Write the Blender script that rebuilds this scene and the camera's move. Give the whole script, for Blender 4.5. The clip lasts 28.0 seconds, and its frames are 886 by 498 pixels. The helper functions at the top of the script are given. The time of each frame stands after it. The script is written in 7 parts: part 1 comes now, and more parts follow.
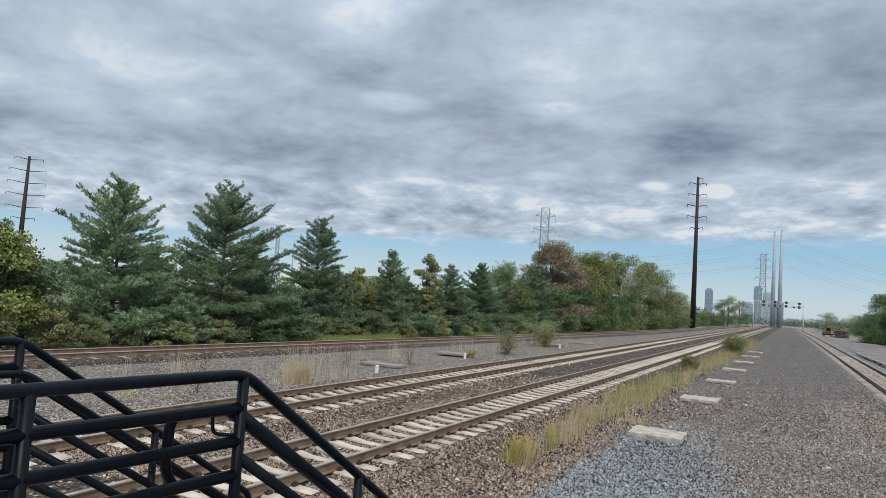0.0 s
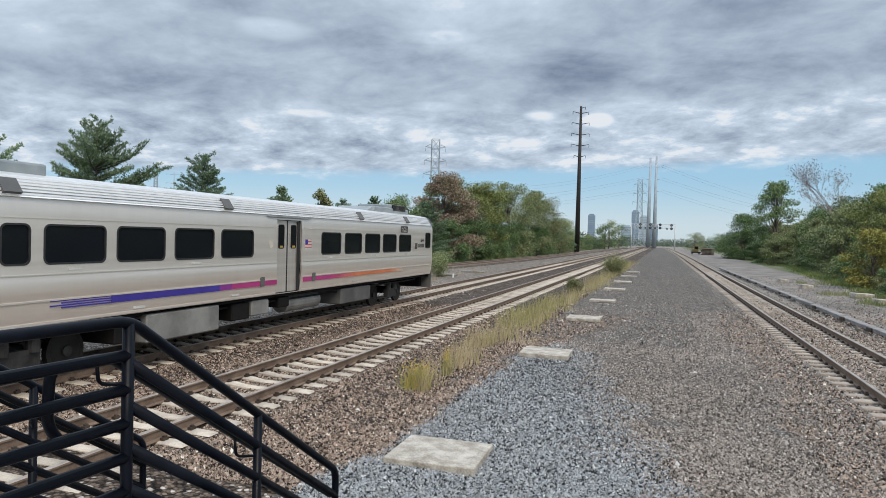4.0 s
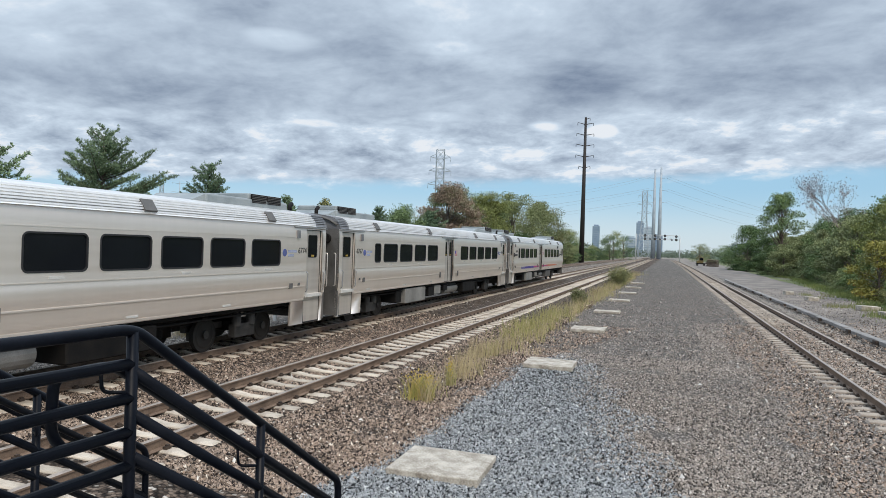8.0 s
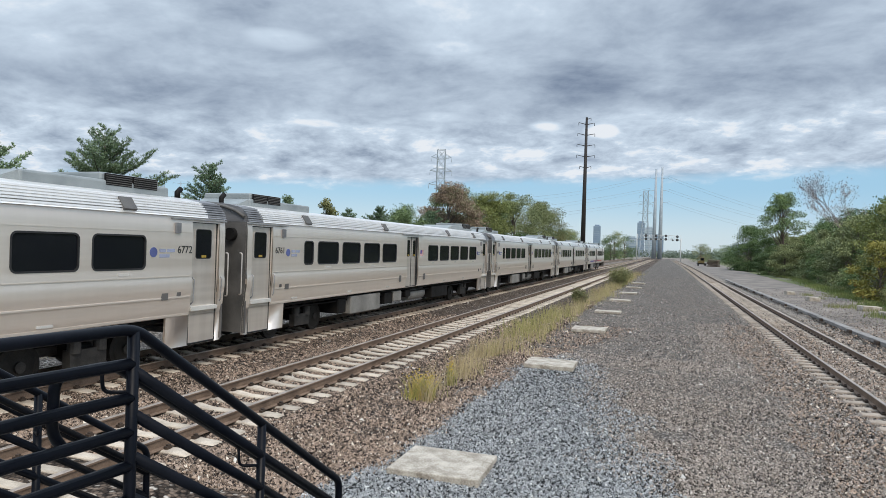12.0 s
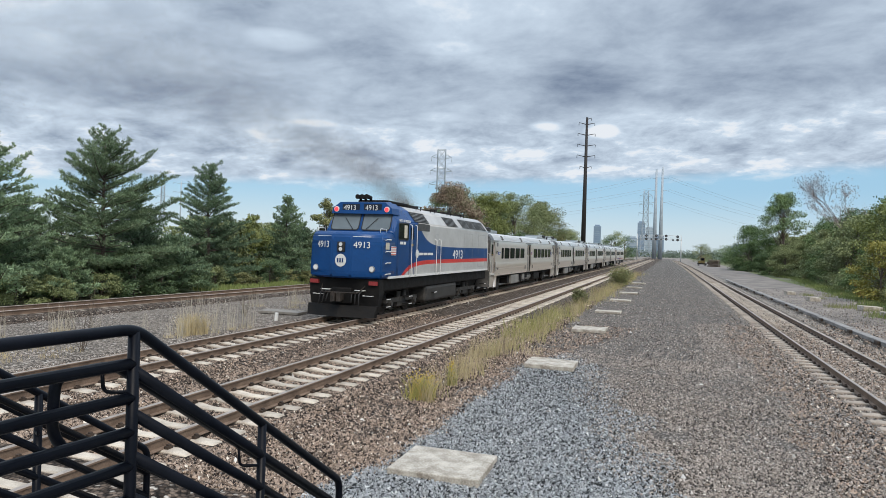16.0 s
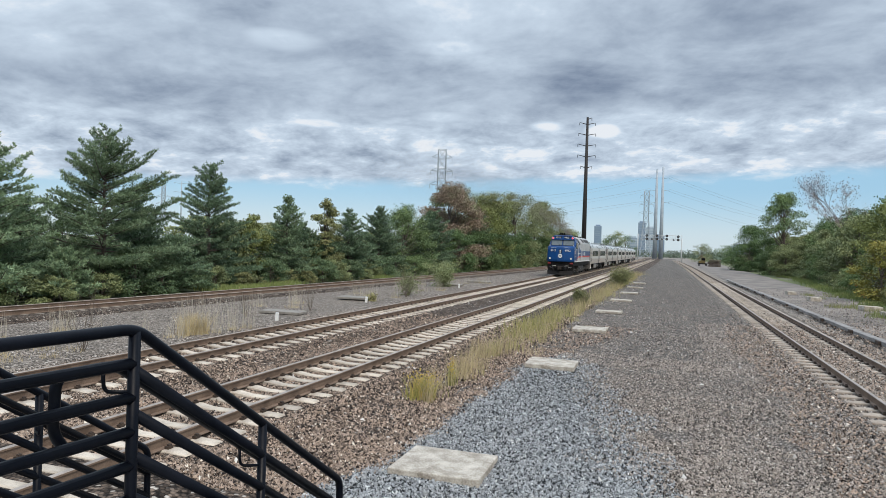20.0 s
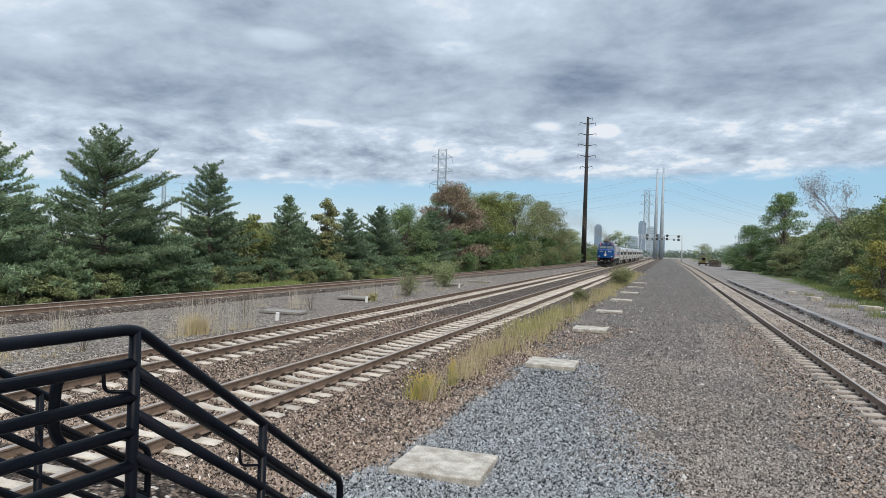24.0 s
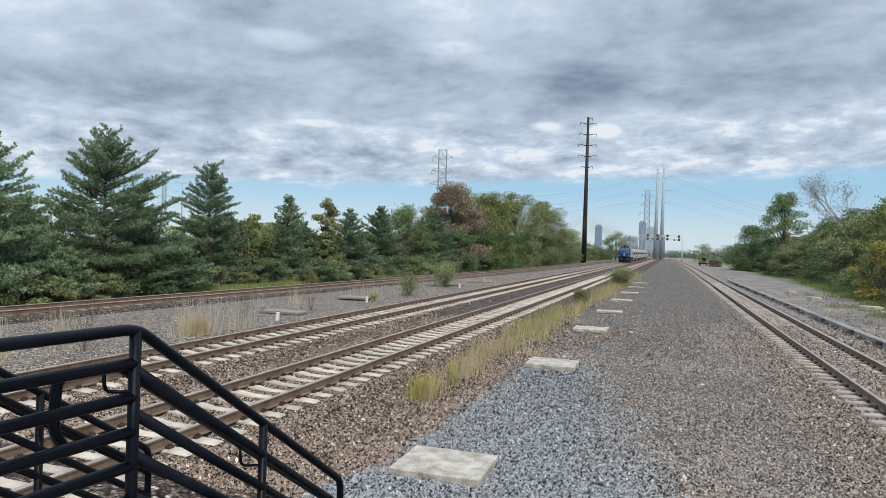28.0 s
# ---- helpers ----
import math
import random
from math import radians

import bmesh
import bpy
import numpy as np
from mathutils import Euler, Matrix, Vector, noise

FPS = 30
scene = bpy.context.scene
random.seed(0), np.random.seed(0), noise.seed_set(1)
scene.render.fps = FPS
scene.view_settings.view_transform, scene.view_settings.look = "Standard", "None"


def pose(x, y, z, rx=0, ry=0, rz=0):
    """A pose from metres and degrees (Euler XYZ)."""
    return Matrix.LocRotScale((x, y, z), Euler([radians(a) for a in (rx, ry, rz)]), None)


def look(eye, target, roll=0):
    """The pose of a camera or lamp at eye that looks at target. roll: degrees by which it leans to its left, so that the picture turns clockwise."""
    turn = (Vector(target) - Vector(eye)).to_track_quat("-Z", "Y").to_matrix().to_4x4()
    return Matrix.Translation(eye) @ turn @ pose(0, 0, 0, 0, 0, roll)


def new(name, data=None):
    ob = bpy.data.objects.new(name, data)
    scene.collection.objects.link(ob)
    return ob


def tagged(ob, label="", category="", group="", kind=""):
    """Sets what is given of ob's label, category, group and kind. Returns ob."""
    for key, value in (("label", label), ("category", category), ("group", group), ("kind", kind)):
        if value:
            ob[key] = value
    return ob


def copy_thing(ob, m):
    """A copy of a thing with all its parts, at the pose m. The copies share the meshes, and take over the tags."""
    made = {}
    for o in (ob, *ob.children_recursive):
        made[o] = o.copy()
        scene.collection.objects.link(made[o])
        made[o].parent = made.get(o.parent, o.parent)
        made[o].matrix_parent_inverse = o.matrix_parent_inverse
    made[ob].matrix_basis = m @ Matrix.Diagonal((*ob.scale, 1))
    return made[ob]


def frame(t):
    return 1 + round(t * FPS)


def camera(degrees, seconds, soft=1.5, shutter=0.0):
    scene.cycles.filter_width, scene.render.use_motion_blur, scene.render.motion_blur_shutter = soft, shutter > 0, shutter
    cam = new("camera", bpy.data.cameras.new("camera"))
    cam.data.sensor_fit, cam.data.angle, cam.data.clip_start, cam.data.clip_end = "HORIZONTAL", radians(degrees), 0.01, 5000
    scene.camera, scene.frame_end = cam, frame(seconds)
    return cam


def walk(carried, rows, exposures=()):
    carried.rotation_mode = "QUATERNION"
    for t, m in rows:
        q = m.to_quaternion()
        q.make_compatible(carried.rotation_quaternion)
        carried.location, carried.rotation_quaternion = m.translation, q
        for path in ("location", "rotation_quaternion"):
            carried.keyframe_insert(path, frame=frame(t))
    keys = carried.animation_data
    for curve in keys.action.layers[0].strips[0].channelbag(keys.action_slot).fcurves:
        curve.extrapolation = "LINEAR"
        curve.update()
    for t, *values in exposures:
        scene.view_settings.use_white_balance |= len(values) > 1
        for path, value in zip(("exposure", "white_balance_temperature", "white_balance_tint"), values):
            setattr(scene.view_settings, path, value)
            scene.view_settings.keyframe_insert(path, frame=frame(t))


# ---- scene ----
cam = camera(67.1, 28.0, soft=0.62)
EYE = (0.0, 0.0, 3.155)


def turned(yaw, pitch, roll):
    return pose(*EYE, 90 + pitch, roll, yaw)


PATH = [
    (0.0, turned(27.39, 4.25, -3.81)),
    (0.5, turned(27.21, 4.22, -3.8)),
    (0.7, turned(25.61, 3.22, -3.55)),
    (1.0, turned(25.02, 4.12, -3.85)),
    (1.2, turned(24.96, 4.3, -3.89)),
    (1.5, turned(24.81, 3.53, -2.89)),
    (1.6, turned(22.12, 3.23, -0.83)),
    (1.7, turned(18.64, 2.68, -0.77)),
    (1.8, turned(16.56, 2.12, -0.43)),
    (1.9, turned(16.48, 2.53, -0.55)),
    (2.0, turned(17.14, 3.17, -1.15)),
    (2.2, turned(18.0, 3.49, -1.7)),
    (2.5, turned(18.46, 3.6, -1.78)),
    (2.7, turned(18.81, 3.08, -1.59)),
    (2.8, turned(19.3, 2.17, -1.14)),
    (3.0, turned(19.16, 0.68, -0.81)),
    (3.2, turned(18.07, -1.55, -0.5)),
    (3.3, turned(17.72, -2.82, -0.46)),
    (3.5, turned(17.62, -3.4, -0.47)),
    (3.7, turned(17.67, -2.65, -0.58)),
    (3.8, turned(17.81, -2.13, -1.3)),
    (4.0, turned(18.28, -1.07, -1.5)),
    (4.2, turned(18.33, -0.53, -1.73)),
    (4.5, turned(18.51, -0.26, -1.69)),
    (6.5, turned(18.61, -0.22, -1.785)),
    (8.0, turned(18.65, -0.22, -1.8)),
    (12.5, turned(18.73, -0.22, -1.82)),
    (14.5, turned(18.74, -0.22, -1.82)),
    (20.0, turned(18.795, -0.226, -1.824)),
    (24.0, turned(18.822, -0.24, -1.82)),
    (28.0, turned(18.848, -0.235, -1.828)),
]
walk(cam, PATH, [(0.0, -0.02), (2.0, 0.02), (4.5, 0.11), (7.0, 0.15), (28.0, 0.15)])

# ---- sky and light ----
world = bpy.data.worlds.new("world")
scene.world = world
world.use_nodes = True


class Net:
    """Short words for building a node tree."""

    def __init__(self, tree):
        self.tree = tree
        tree.nodes.clear()

    def link(self, a, b):
        self.tree.links.new(a, b)

    def feed(self, socket, value):
        if hasattr(value, "is_output"):
            self.tree.links.new(value, socket)
        else:
            socket.default_value = value

    def math(self, operation, a, b=0.0, c=0.0, clamp=False):
        node = self.tree.nodes.new("ShaderNodeMath")
        node.operation, node.use_clamp = operation, clamp
        for socket, value in zip(node.inputs, (a, b, c)):
            self.feed(socket, value)
        return node.outputs[0]

    def ramp(self, value, low, high, to_low=0.0, to_high=1.0, smooth=True):
        node = self.tree.nodes.new("ShaderNodeMapRange")
        node.interpolation_type = "SMOOTHSTEP" if smooth else "LINEAR"
        for socket, v in zip(node.inputs, (value, low, high, to_low, to_high)):
            self.feed(socket, v)
        return node.outputs[0]

    def mix(self, fac, a, b, blend="MIX"):
        node = self.tree.nodes.new("ShaderNodeMix")
        node.data_type, node.blend_type = "RGBA", blend
        self.feed(node.inputs[0], fac)
        self.feed(node.inputs[6], a if hasattr(a, "is_output") else (*a, 1))
        self.feed(node.inputs[7], b if hasattr(b, "is_output") else (*b, 1))
        return node.outputs[2]

    def noise(self, vector, scale, detail=4.0, rough=0.55, warp=0.0):
        node = self.tree.nodes.new("ShaderNodeTexNoise")
        if vector is not None:
            self.link(vector, node.inputs["Vector"])
        node.inputs["Scale"].default_value = scale
        node.inputs["Detail"].default_value = detail
        node.inputs["Roughness"].default_value = rough
        node.inputs["Distortion"].default_value = warp
        return node.outputs[0]

    def combine(self, x, y, z):
        node = self.tree.nodes.new("ShaderNodeCombineXYZ")
        for socket, v in zip(node.inputs, (x, y, z)):
            self.feed(socket, v)
        return node.outputs[0]

    def split(self, vector):
        node = self.tree.nodes.new("ShaderNodeSeparateXYZ")
        self.link(vector, node.inputs[0])
        return node.outputs


SUN_UP, SUN_ROUND = radians(46), radians(138)


def make_sky():
    """A broken deck of rolls overhead, small bright cloudlets low down, and a clear band above the horizon."""
    n = Net(world.node_tree)
    way = n.tree.nodes.new("ShaderNodeTexCoord").outputs["Generated"]
    x, y, z = n.split(way)
    # the deck hangs lower towards the west
    up = n.math("ADD", n.math("MAXIMUM", z, 0.0), n.ramp(x, 0.2, -0.8, 0.0, 0.040, smooth=False))
    over = n.math("ADD", up, 0.20)
    # the deck's long rolls lie across the tracks
    u = n.math("DIVIDE", n.math("ADD", n.math("MULTIPLY", x, 0.947), n.math("MULTIPLY", y, 0.322)), over)
    v = n.math("DIVIDE", n.math("SUBTRACT", n.math("MULTIPLY", y, 0.947), n.math("MULTIPLY", x, 0.322)), over)
    rolls = n.combine(n.math("MULTIPLY", n.math("ADD", u, 6.1), 0.85), n.math("MULTIPLY", n.math("ADD", v, 2.3), 1.05), 3.0)
    puffs = n.combine(n.math("MULTIPLY", n.math("ADD", u, 1.3), 1.3), n.math("MULTIPLY", n.math("ADD", v, 7.7), 1.25), 8.0)
    big = n.noise(rolls, 0.85, 2.0, 0.5, 0.35)
    mid = n.noise(rolls, 2.6, 5.0, 0.60, 0.3)
    small = n.noise(puffs, 4.2, 6.0, 0.62, 0.2)
    low = n.ramp(up, 0.235, 0.165)
    dark_belt = n.math("MULTIPLY", n.ramp(up, 0.175, 0.225), n.ramp(up, 0.33, 0.25))
    deck = n.math("ADD", n.math("MULTIPLY", n.math("SUBTRACT", big, 0.5), 1.25), n.math("MULTIPLY", n.math("SUBTRACT", mid, 0.5), 1.75))
    deck = n.math("ADD", deck, n.math("MULTIPLY", n.math("SUBTRACT", small, 0.5), 1.0))
    deck = n.math("ADD", deck, n.math("MULTIPLY_ADD", dark_belt, -0.20, 0.49))
    fleece = n.math("ADD", n.math("MULTIPLY", n.math("SUBTRACT", small, 0.5), 2.9), n.math("MULTIPLY_ADD", n.math("SUBTRACT", mid, 0.5), 1.0, 0.63))
    light = n.math("ADD", n.math("MULTIPLY", deck, n.math("SUBTRACT", 1.0, low)), n.math("MULTIPLY", fleece, low))
    # where the sun nearly breaks through: way, half-width, half-height, strength
    for (a, b, c), w, h, k in (((-0.7875, 0.5448, 0.2882), 0.11, 0.035, 0.25), ((-0.8445, 0.4827, 0.2322), 0.10, 0.03, 0.4),
                               ((-0.0966, 0.9802, 0.1726), 0.026, 0.011, 0.75),
                               ((-0.1744, 0.9683, 0.1791), 0.024, 0.008, 0.45),
                               ((-0.3272, 0.9257, 0.1898), 0.036, 0.008, 0.4),
                               ((0.113, 0.9851, 0.1295), 0.03, 0.006, 0.45),
                               ((-0.5205, 0.8064, 0.2807), 0.05, 0.014, 0.4),
                               ((-0.695, 0.7002, 0.1633), 0.028, 0.006, 0.4),
                               ((-0.4904, 0.8543, 0.1723), 0.035, 0.006, 0.35),
                               ((-0.3133, 0.9061, 0.2843), 0.05, 0.01, 0.3),
                               ((-0.7522, 0.6166, 0.2323), 0.05, 0.02, 0.3)):
        flat = math.hypot(a, b)
        across = n.math("DIVIDE", n.math("ADD", n.math("MULTIPLY", x, b / flat), n.math("MULTIPLY", y, -a / flat)), w)
        above = n.math("DIVIDE", n.math("SUBTRACT", z, c), h)
        far = n.math("ADD", n.math("MULTIPLY", across, across), n.math("MULTIPLY", above, above))
        far = n.math("ADD", far, n.math("MULTIPLY", n.math("SUBTRACT", small, 0.5), 2.2))
        light = n.math("ADD", light, n.ramp(far, 1.5, 0.0, 0.0, k))
    cloud = n.mix(n.ramp(light, -0.35, 0.9, smooth=False), (0.147, 0.196, 0.288), (0.56, 0.66, 0.772))
    cloud = n.mix(n.ramp(light, 0.78, 1.10), cloud, (0.72, 0.76, 0.81))
    # the deck ends in a ragged edge above the horizon
    edge = n.math("ADD", up, n.math("MULTIPLY", n.math("SUBTRACT", small, 0.5), 0.030))
    cover = n.ramp(edge, 0.106, 0.126)
    sky = n.tree.nodes.new("ShaderNodeTexSky")
    sky.sky_type, sky.sun_disc = "NISHITA", False
    sky.sun_elevation, sky.sun_rotation = SUN_UP, SUN_ROUND
    clear = n.mix(1.0, sky.outputs[0], (0.105, 0.105, 0.105), "MULTIPLY")
    clear = n.mix(0.8, clear, n.mix(n.ramp(z, 0.0, 0.095), (0.60, 0.72, 0.80), (0.31, 0.545, 0.75)))
    # an overcast sky is brighter overhead
    lift = n.ramp(up, 0.36, 1.0, 1.0, 2.7)
    cloud = n.mix(1.0, cloud, n.combine(lift, lift, lift), "MULTIPLY")
    back = n.tree.nodes.new("ShaderNodeBackground")
    n.link(n.mix(cover, clear, cloud), back.inputs[0])
    back.inputs[1].default_value = 1.0
    out = n.tree.nodes.new("ShaderNodeOutputWorld")
    n.link(back.outputs[0], out.inputs[0])


make_sky()
lamp = bpy.data.lights.new("sun", "SUN")
lamp.energy, lamp.angle, lamp.color = 2.2, radians(28), (1.0, 0.90, 0.765)
sun = new("sun", lamp)
sun.matrix_world = look((0, 0, 60), (math.sin(SUN_ROUND) * -1, -math.cos(SUN_ROUND), 60 - math.tan(SUN_UP)))
scene.view_settings.exposure = 0.12


# ---- helpers for meshes ----
def part(name, bm, material, parent=None, label=""):
    """Link a bmesh (or a made mesh) as one object under a thing or a part."""
    if isinstance(bm, bmesh.types.BMesh):
        data = bpy.data.meshes.new(name)
        bm.to_mesh(data)
        bm.free()
    else:
        data = bm
    if material is not None and not data.materials:
        data.materials.append(material)
    ob = new(name, data)
    if parent is not None:
        ob.parent = parent
    if label:
        ob["label"] = label
    return ob


def thing(name, m=None, label="", category="", group="", kind=""):
    ob = new(name)
    ob.empty_display_size = 0.2
    if m is not None:
        ob.matrix_basis = m
    return tagged(ob, label, category, group, kind)


def box(bm, x0, x1, y0, y1, z0, z1, m=None):
    vs = [Vector((x, y, z)) for x in (x0, x1) for y in (y0, y1) for z in (z0, z1)]
    if m is not None:
        vs = [m @ v for v in vs]
    v = [bm.verts.new(p) for p in vs]
    for f in ((0, 1, 3, 2), (4, 6, 7, 5), (0, 4, 5, 1), (2, 3, 7, 6), (0, 2, 6, 4), (1, 5, 7, 3)):
        bm.faces.new([v[i] for i in f])


def soft_box(x0, x1, y0, y1, z0, z1, r=0.02, seg=2):
    bm = bmesh.new()
    box(bm, x0, x1, y0, y1, z0, z1)
    bmesh.ops.recalc_face_normals(bm, faces=bm.faces)
    bmesh.ops.bevel(bm, geom=bm.edges[:], offset=r, segments=seg, profile=0.5, affect="EDGES")
    return bm


def tube(bm, points, r, seg=8, closed_ends=True, r_end=None):
    """A round tube along points; its radius may taper to r_end."""
    pts = [Vector(p) for p in points]
    rings = []
    side = None
    for i, p in enumerate(pts):
        a = pts[max(i - 1, 0)]
        b = pts[min(i + 1, len(pts) - 1)]
        t = (b - a).normalized()
        if side is None:
            side = t.orthogonal().normalized()
        side = (side - t * side.dot(t)).normalized()
        other = t.cross(side)
        k = r if r_end is None else r + (r_end - r) * i / (len(pts) - 1)
        rings.append([bm.verts.new(p + (side * math.cos(q) + other * math.sin(q)) * k) for q in (2 * math.pi * j / seg for j in range(seg))])
    for a, b in zip(rings, rings[1:]):
        for j in range(seg):
            f = bm.faces.new((a[j], a[(j + 1) % seg], b[(j + 1) % seg], b[j]))
            f.smooth = True
    if closed_ends:
        bm.faces.new(rings[0][::-1])
        bm.faces.new(rings[-1])


def disc(bm, centre, axis, r, depth, seg=20, r2=None):
    c, a = Vector(centre), Vector(axis).normalized()
    s = a.orthogonal().normalized()
    o = a.cross(s)
    ring = []
    for k, rad in ((0.0, r), (1.0, r if r2 is None else r2)):
        ring.append([bm.verts.new(c + a * depth * k + (s * math.cos(q) + o * math.sin(q)) * rad) for q in (2 * math.pi * j / seg for j in range(seg))])
    for j in range(seg):
        bm.faces.new((ring[0][j], ring[0][(j + 1) % seg], ring[1][(j + 1) % seg], ring[1][j]))
    bm.faces.new(ring[0][::-1])
    bm.faces.new(ring[1])


def bend(points, r=0.06, seg=5):
    """Points of a line with its inner corners rounded."""
    pts = [Vector(p) for p in points]
    out = [pts[0]]
    for a, b, c in zip(pts, pts[1:], pts[2:]):
        d1, d2 = (a - b).normalized(), (c - b).normalized()
        p, q = b + d1 * r, b + d2 * r
        for i in range(seg + 1):
            t = i / seg
            out.append(p * (1 - t) ** 2 + b * 2 * t * (1 - t) + q * t * t)
    out.append(pts[-1])
    return out


def sheet_mesh(name, verts, faces, smooth=False):
    """A mesh from number arrays: verts (n, 3) and faces (m, 3 or 4)."""
    data = bpy.data.meshes.new(name)
    verts, faces = np.asarray(verts, np.float32), np.asarray(faces, np.int32)
    k = faces.shape[1]
    data.vertices.add(len(verts))
    data.vertices.foreach_set("co", verts.ravel())
    data.loops.add(faces.size)
    data.loops.foreach_set("vertex_index", faces.ravel())
    data.polygons.add(len(faces))
    data.polygons.foreach_set("loop_start", np.arange(0, faces.size, k, dtype=np.int32))
    data.polygons.foreach_set("loop_total", np.full(len(faces), k, np.int32))
    if smooth:
        data.polygons.foreach_set("use_smooth", np.ones(len(faces), bool))
    data.update(calc_edges=True)
    return data


def rounded_rect(w, h, r, seg=4):
    """Corner points of a rounded rectangle about the origin, counter-clockwise."""
    pts = []
    for cx, cy, a0 in ((w / 2 - r, h / 2 - r, 0), (-w / 2 + r, h / 2 - r, 90), (-w / 2 + r, -h / 2 + r, 180), (w / 2 - r, -h / 2 + r, 270)):
        for i in range(seg + 1):
            a = radians(a0 + 90 * i / seg)
            pts.append((cx + r * math.cos(a), cy + r * math.sin(a)))
    return pts


# ---- materials ----
def material(name, build):
    mat = bpy.data.materials.new(name)
    mat.use_nodes = True
    n = Net(mat.node_tree)
    b = n.tree.nodes.new("ShaderNodeBsdfPrincipled")
    out = n.tree.nodes.new("ShaderNodeOutputMaterial")
    n.link(b.outputs[0], out.inputs[0])
    build(n, b)
    return mat


def bumped(n, b, height, strength=0.4, distance=0.02):
    node = n.tree.nodes.new("ShaderNodeBump")
    node.inputs["Strength"].default_value, node.inputs["Distance"].default_value = strength, distance
    n.link(height, node.inputs["Height"])
    n.link(node.outputs[0], b.inputs["Normal"])


def spot(n):
    return n.tree.nodes.new("ShaderNodeTexCoord").outputs["Object"]


def chance(n):
    return n.tree.nodes.new("ShaderNodeObjectInfo").outputs["Random"]


def island(n):
    return n.tree.nodes.new("ShaderNodeNewGeometry").outputs["Random Per Island"]


def plain(name, a, b_colour, scale=6.0, rough=0.6, metal=0.0, fine=60.0, bump=0.15, distance=0.01, spread=0.0, stretch=None, gloss=0.5):
    """Two colours mixed by noise at two scales, with a fine relief."""
    def build(n, b):
        p = spot(n)
        if stretch:
            x, y, z = n.split(p)
            p = n.combine(n.math("MULTIPLY", x, stretch[0]), n.math("MULTIPLY", y, stretch[1]), n.math("MULTIPLY", z, stretch[2]))
        wide, small = n.noise(p, scale, 5.0, 0.6), n.noise(p, fine, 3.0, 0.6)
        fac = n.ramp(n.math("ADD", n.math("MULTIPLY", wide, 0.65), n.math("MULTIPLY", small, 0.35)), 0.36, 0.64)
        colour = n.mix(fac, a, b_colour)
        if spread:
            k = n.math("ADD", n.math("MULTIPLY", chance(n), spread), 1 - spread / 2)
            colour = n.mix(1.0, colour, n.combine(k, k, k), "MULTIPLY")
        n.link(colour, b.inputs["Base Color"])
        n.feed(b.inputs["Roughness"], n.ramp(wide, 0.3, 0.7, max(rough - 0.1, 0.05), min(rough + 0.1, 1)))
        b.inputs["Metallic"].default_value = metal
        b.inputs["Specular IOR Level"].default_value = gloss
        bumped(n, b, small, bump, distance)
    return material(name, build)


def stones(name, tones, scale=24.0, dark=0.4, patch=0.5, relief=0.03):
    """Loose gravel: cells of several tones, the shade between them painted dark, patches of dust, and coarser clusters
    that tell from afar.
    """
    def build(n, b):
        p = spot(n)
        cell = n.tree.nodes.new("ShaderNodeTexVoronoi")
        cell.inputs["Scale"].default_value = scale
        n.link(p, cell.inputs["Vector"])
        tone = n.split(cell.outputs["Color"])[0]
        wide, mid = n.noise(p, patch, 5.0, 0.62), n.noise(p, 5.0, 4.0, 0.7)
        colour = n.mix(n.ramp(tone, 0.15, 0.85), tones[0], tones[1])
        colour = n.mix(n.ramp(tone, 0.90, 0.97), colour, tones[2])
        colour = n.mix(n.ramp(wide, 0.38, 0.68, 0.0, 0.55), colour, tones[3])
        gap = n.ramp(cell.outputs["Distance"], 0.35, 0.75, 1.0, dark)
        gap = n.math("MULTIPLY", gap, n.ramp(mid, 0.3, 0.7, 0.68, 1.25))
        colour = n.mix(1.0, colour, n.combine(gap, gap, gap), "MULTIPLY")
        n.link(colour, b.inputs["Base Color"])
        b.inputs["Roughness"].default_value = 0.9
        b.inputs["Specular IOR Level"].default_value = 0.2
        height = n.math("SUBTRACT", n.math("MULTIPLY", tone, 0.5), cell.outputs["Distance"])
        bumped(n, b, height, 0.8, relief)
    return material(name, build)


def leafy(name, low, high, odd=None, odd_share=0.1, rough=0.55):
    """Leaves that differ a little piece by piece, and more from clump to clump and tree to tree."""
    def build(n, b):
        r = island(n)
        p = spot(n)
        clump = n.noise(p, 1.1, 3.0, 0.6)
        fac = n.math("ADD", n.math("MULTIPLY", r, 0.45), n.ramp(clump, 0.32, 0.68, 0.0, 0.5))
        colour = n.mix(fac, low, high)
        if odd:
            patchy = n.math("ADD", n.math("MULTIPLY", r, 0.4), n.math("MULTIPLY", n.noise(p, 0.45, 2.0, 0.5), 0.6))
            colour = n.mix(n.ramp(patchy, 0.72 - 0.5 * odd_share, 0.78 - 0.5 * odd_share), colour, odd)
        wide = n.noise(p, 0.4, 2.0, 0.5)
        k = n.math("ADD", n.math("MULTIPLY", wide, 0.7), n.math("ADD", n.math("MULTIPLY", chance(n), 0.3), 0.5))
        colour = n.mix(1.0, colour, n.combine(k, k, k), "MULTIPLY")
        n.link(colour, b.inputs["Base Color"])
        b.inputs["Roughness"].default_value = rough
        b.inputs["Specular IOR Level"].default_value = 0.25
    return material(name, build)


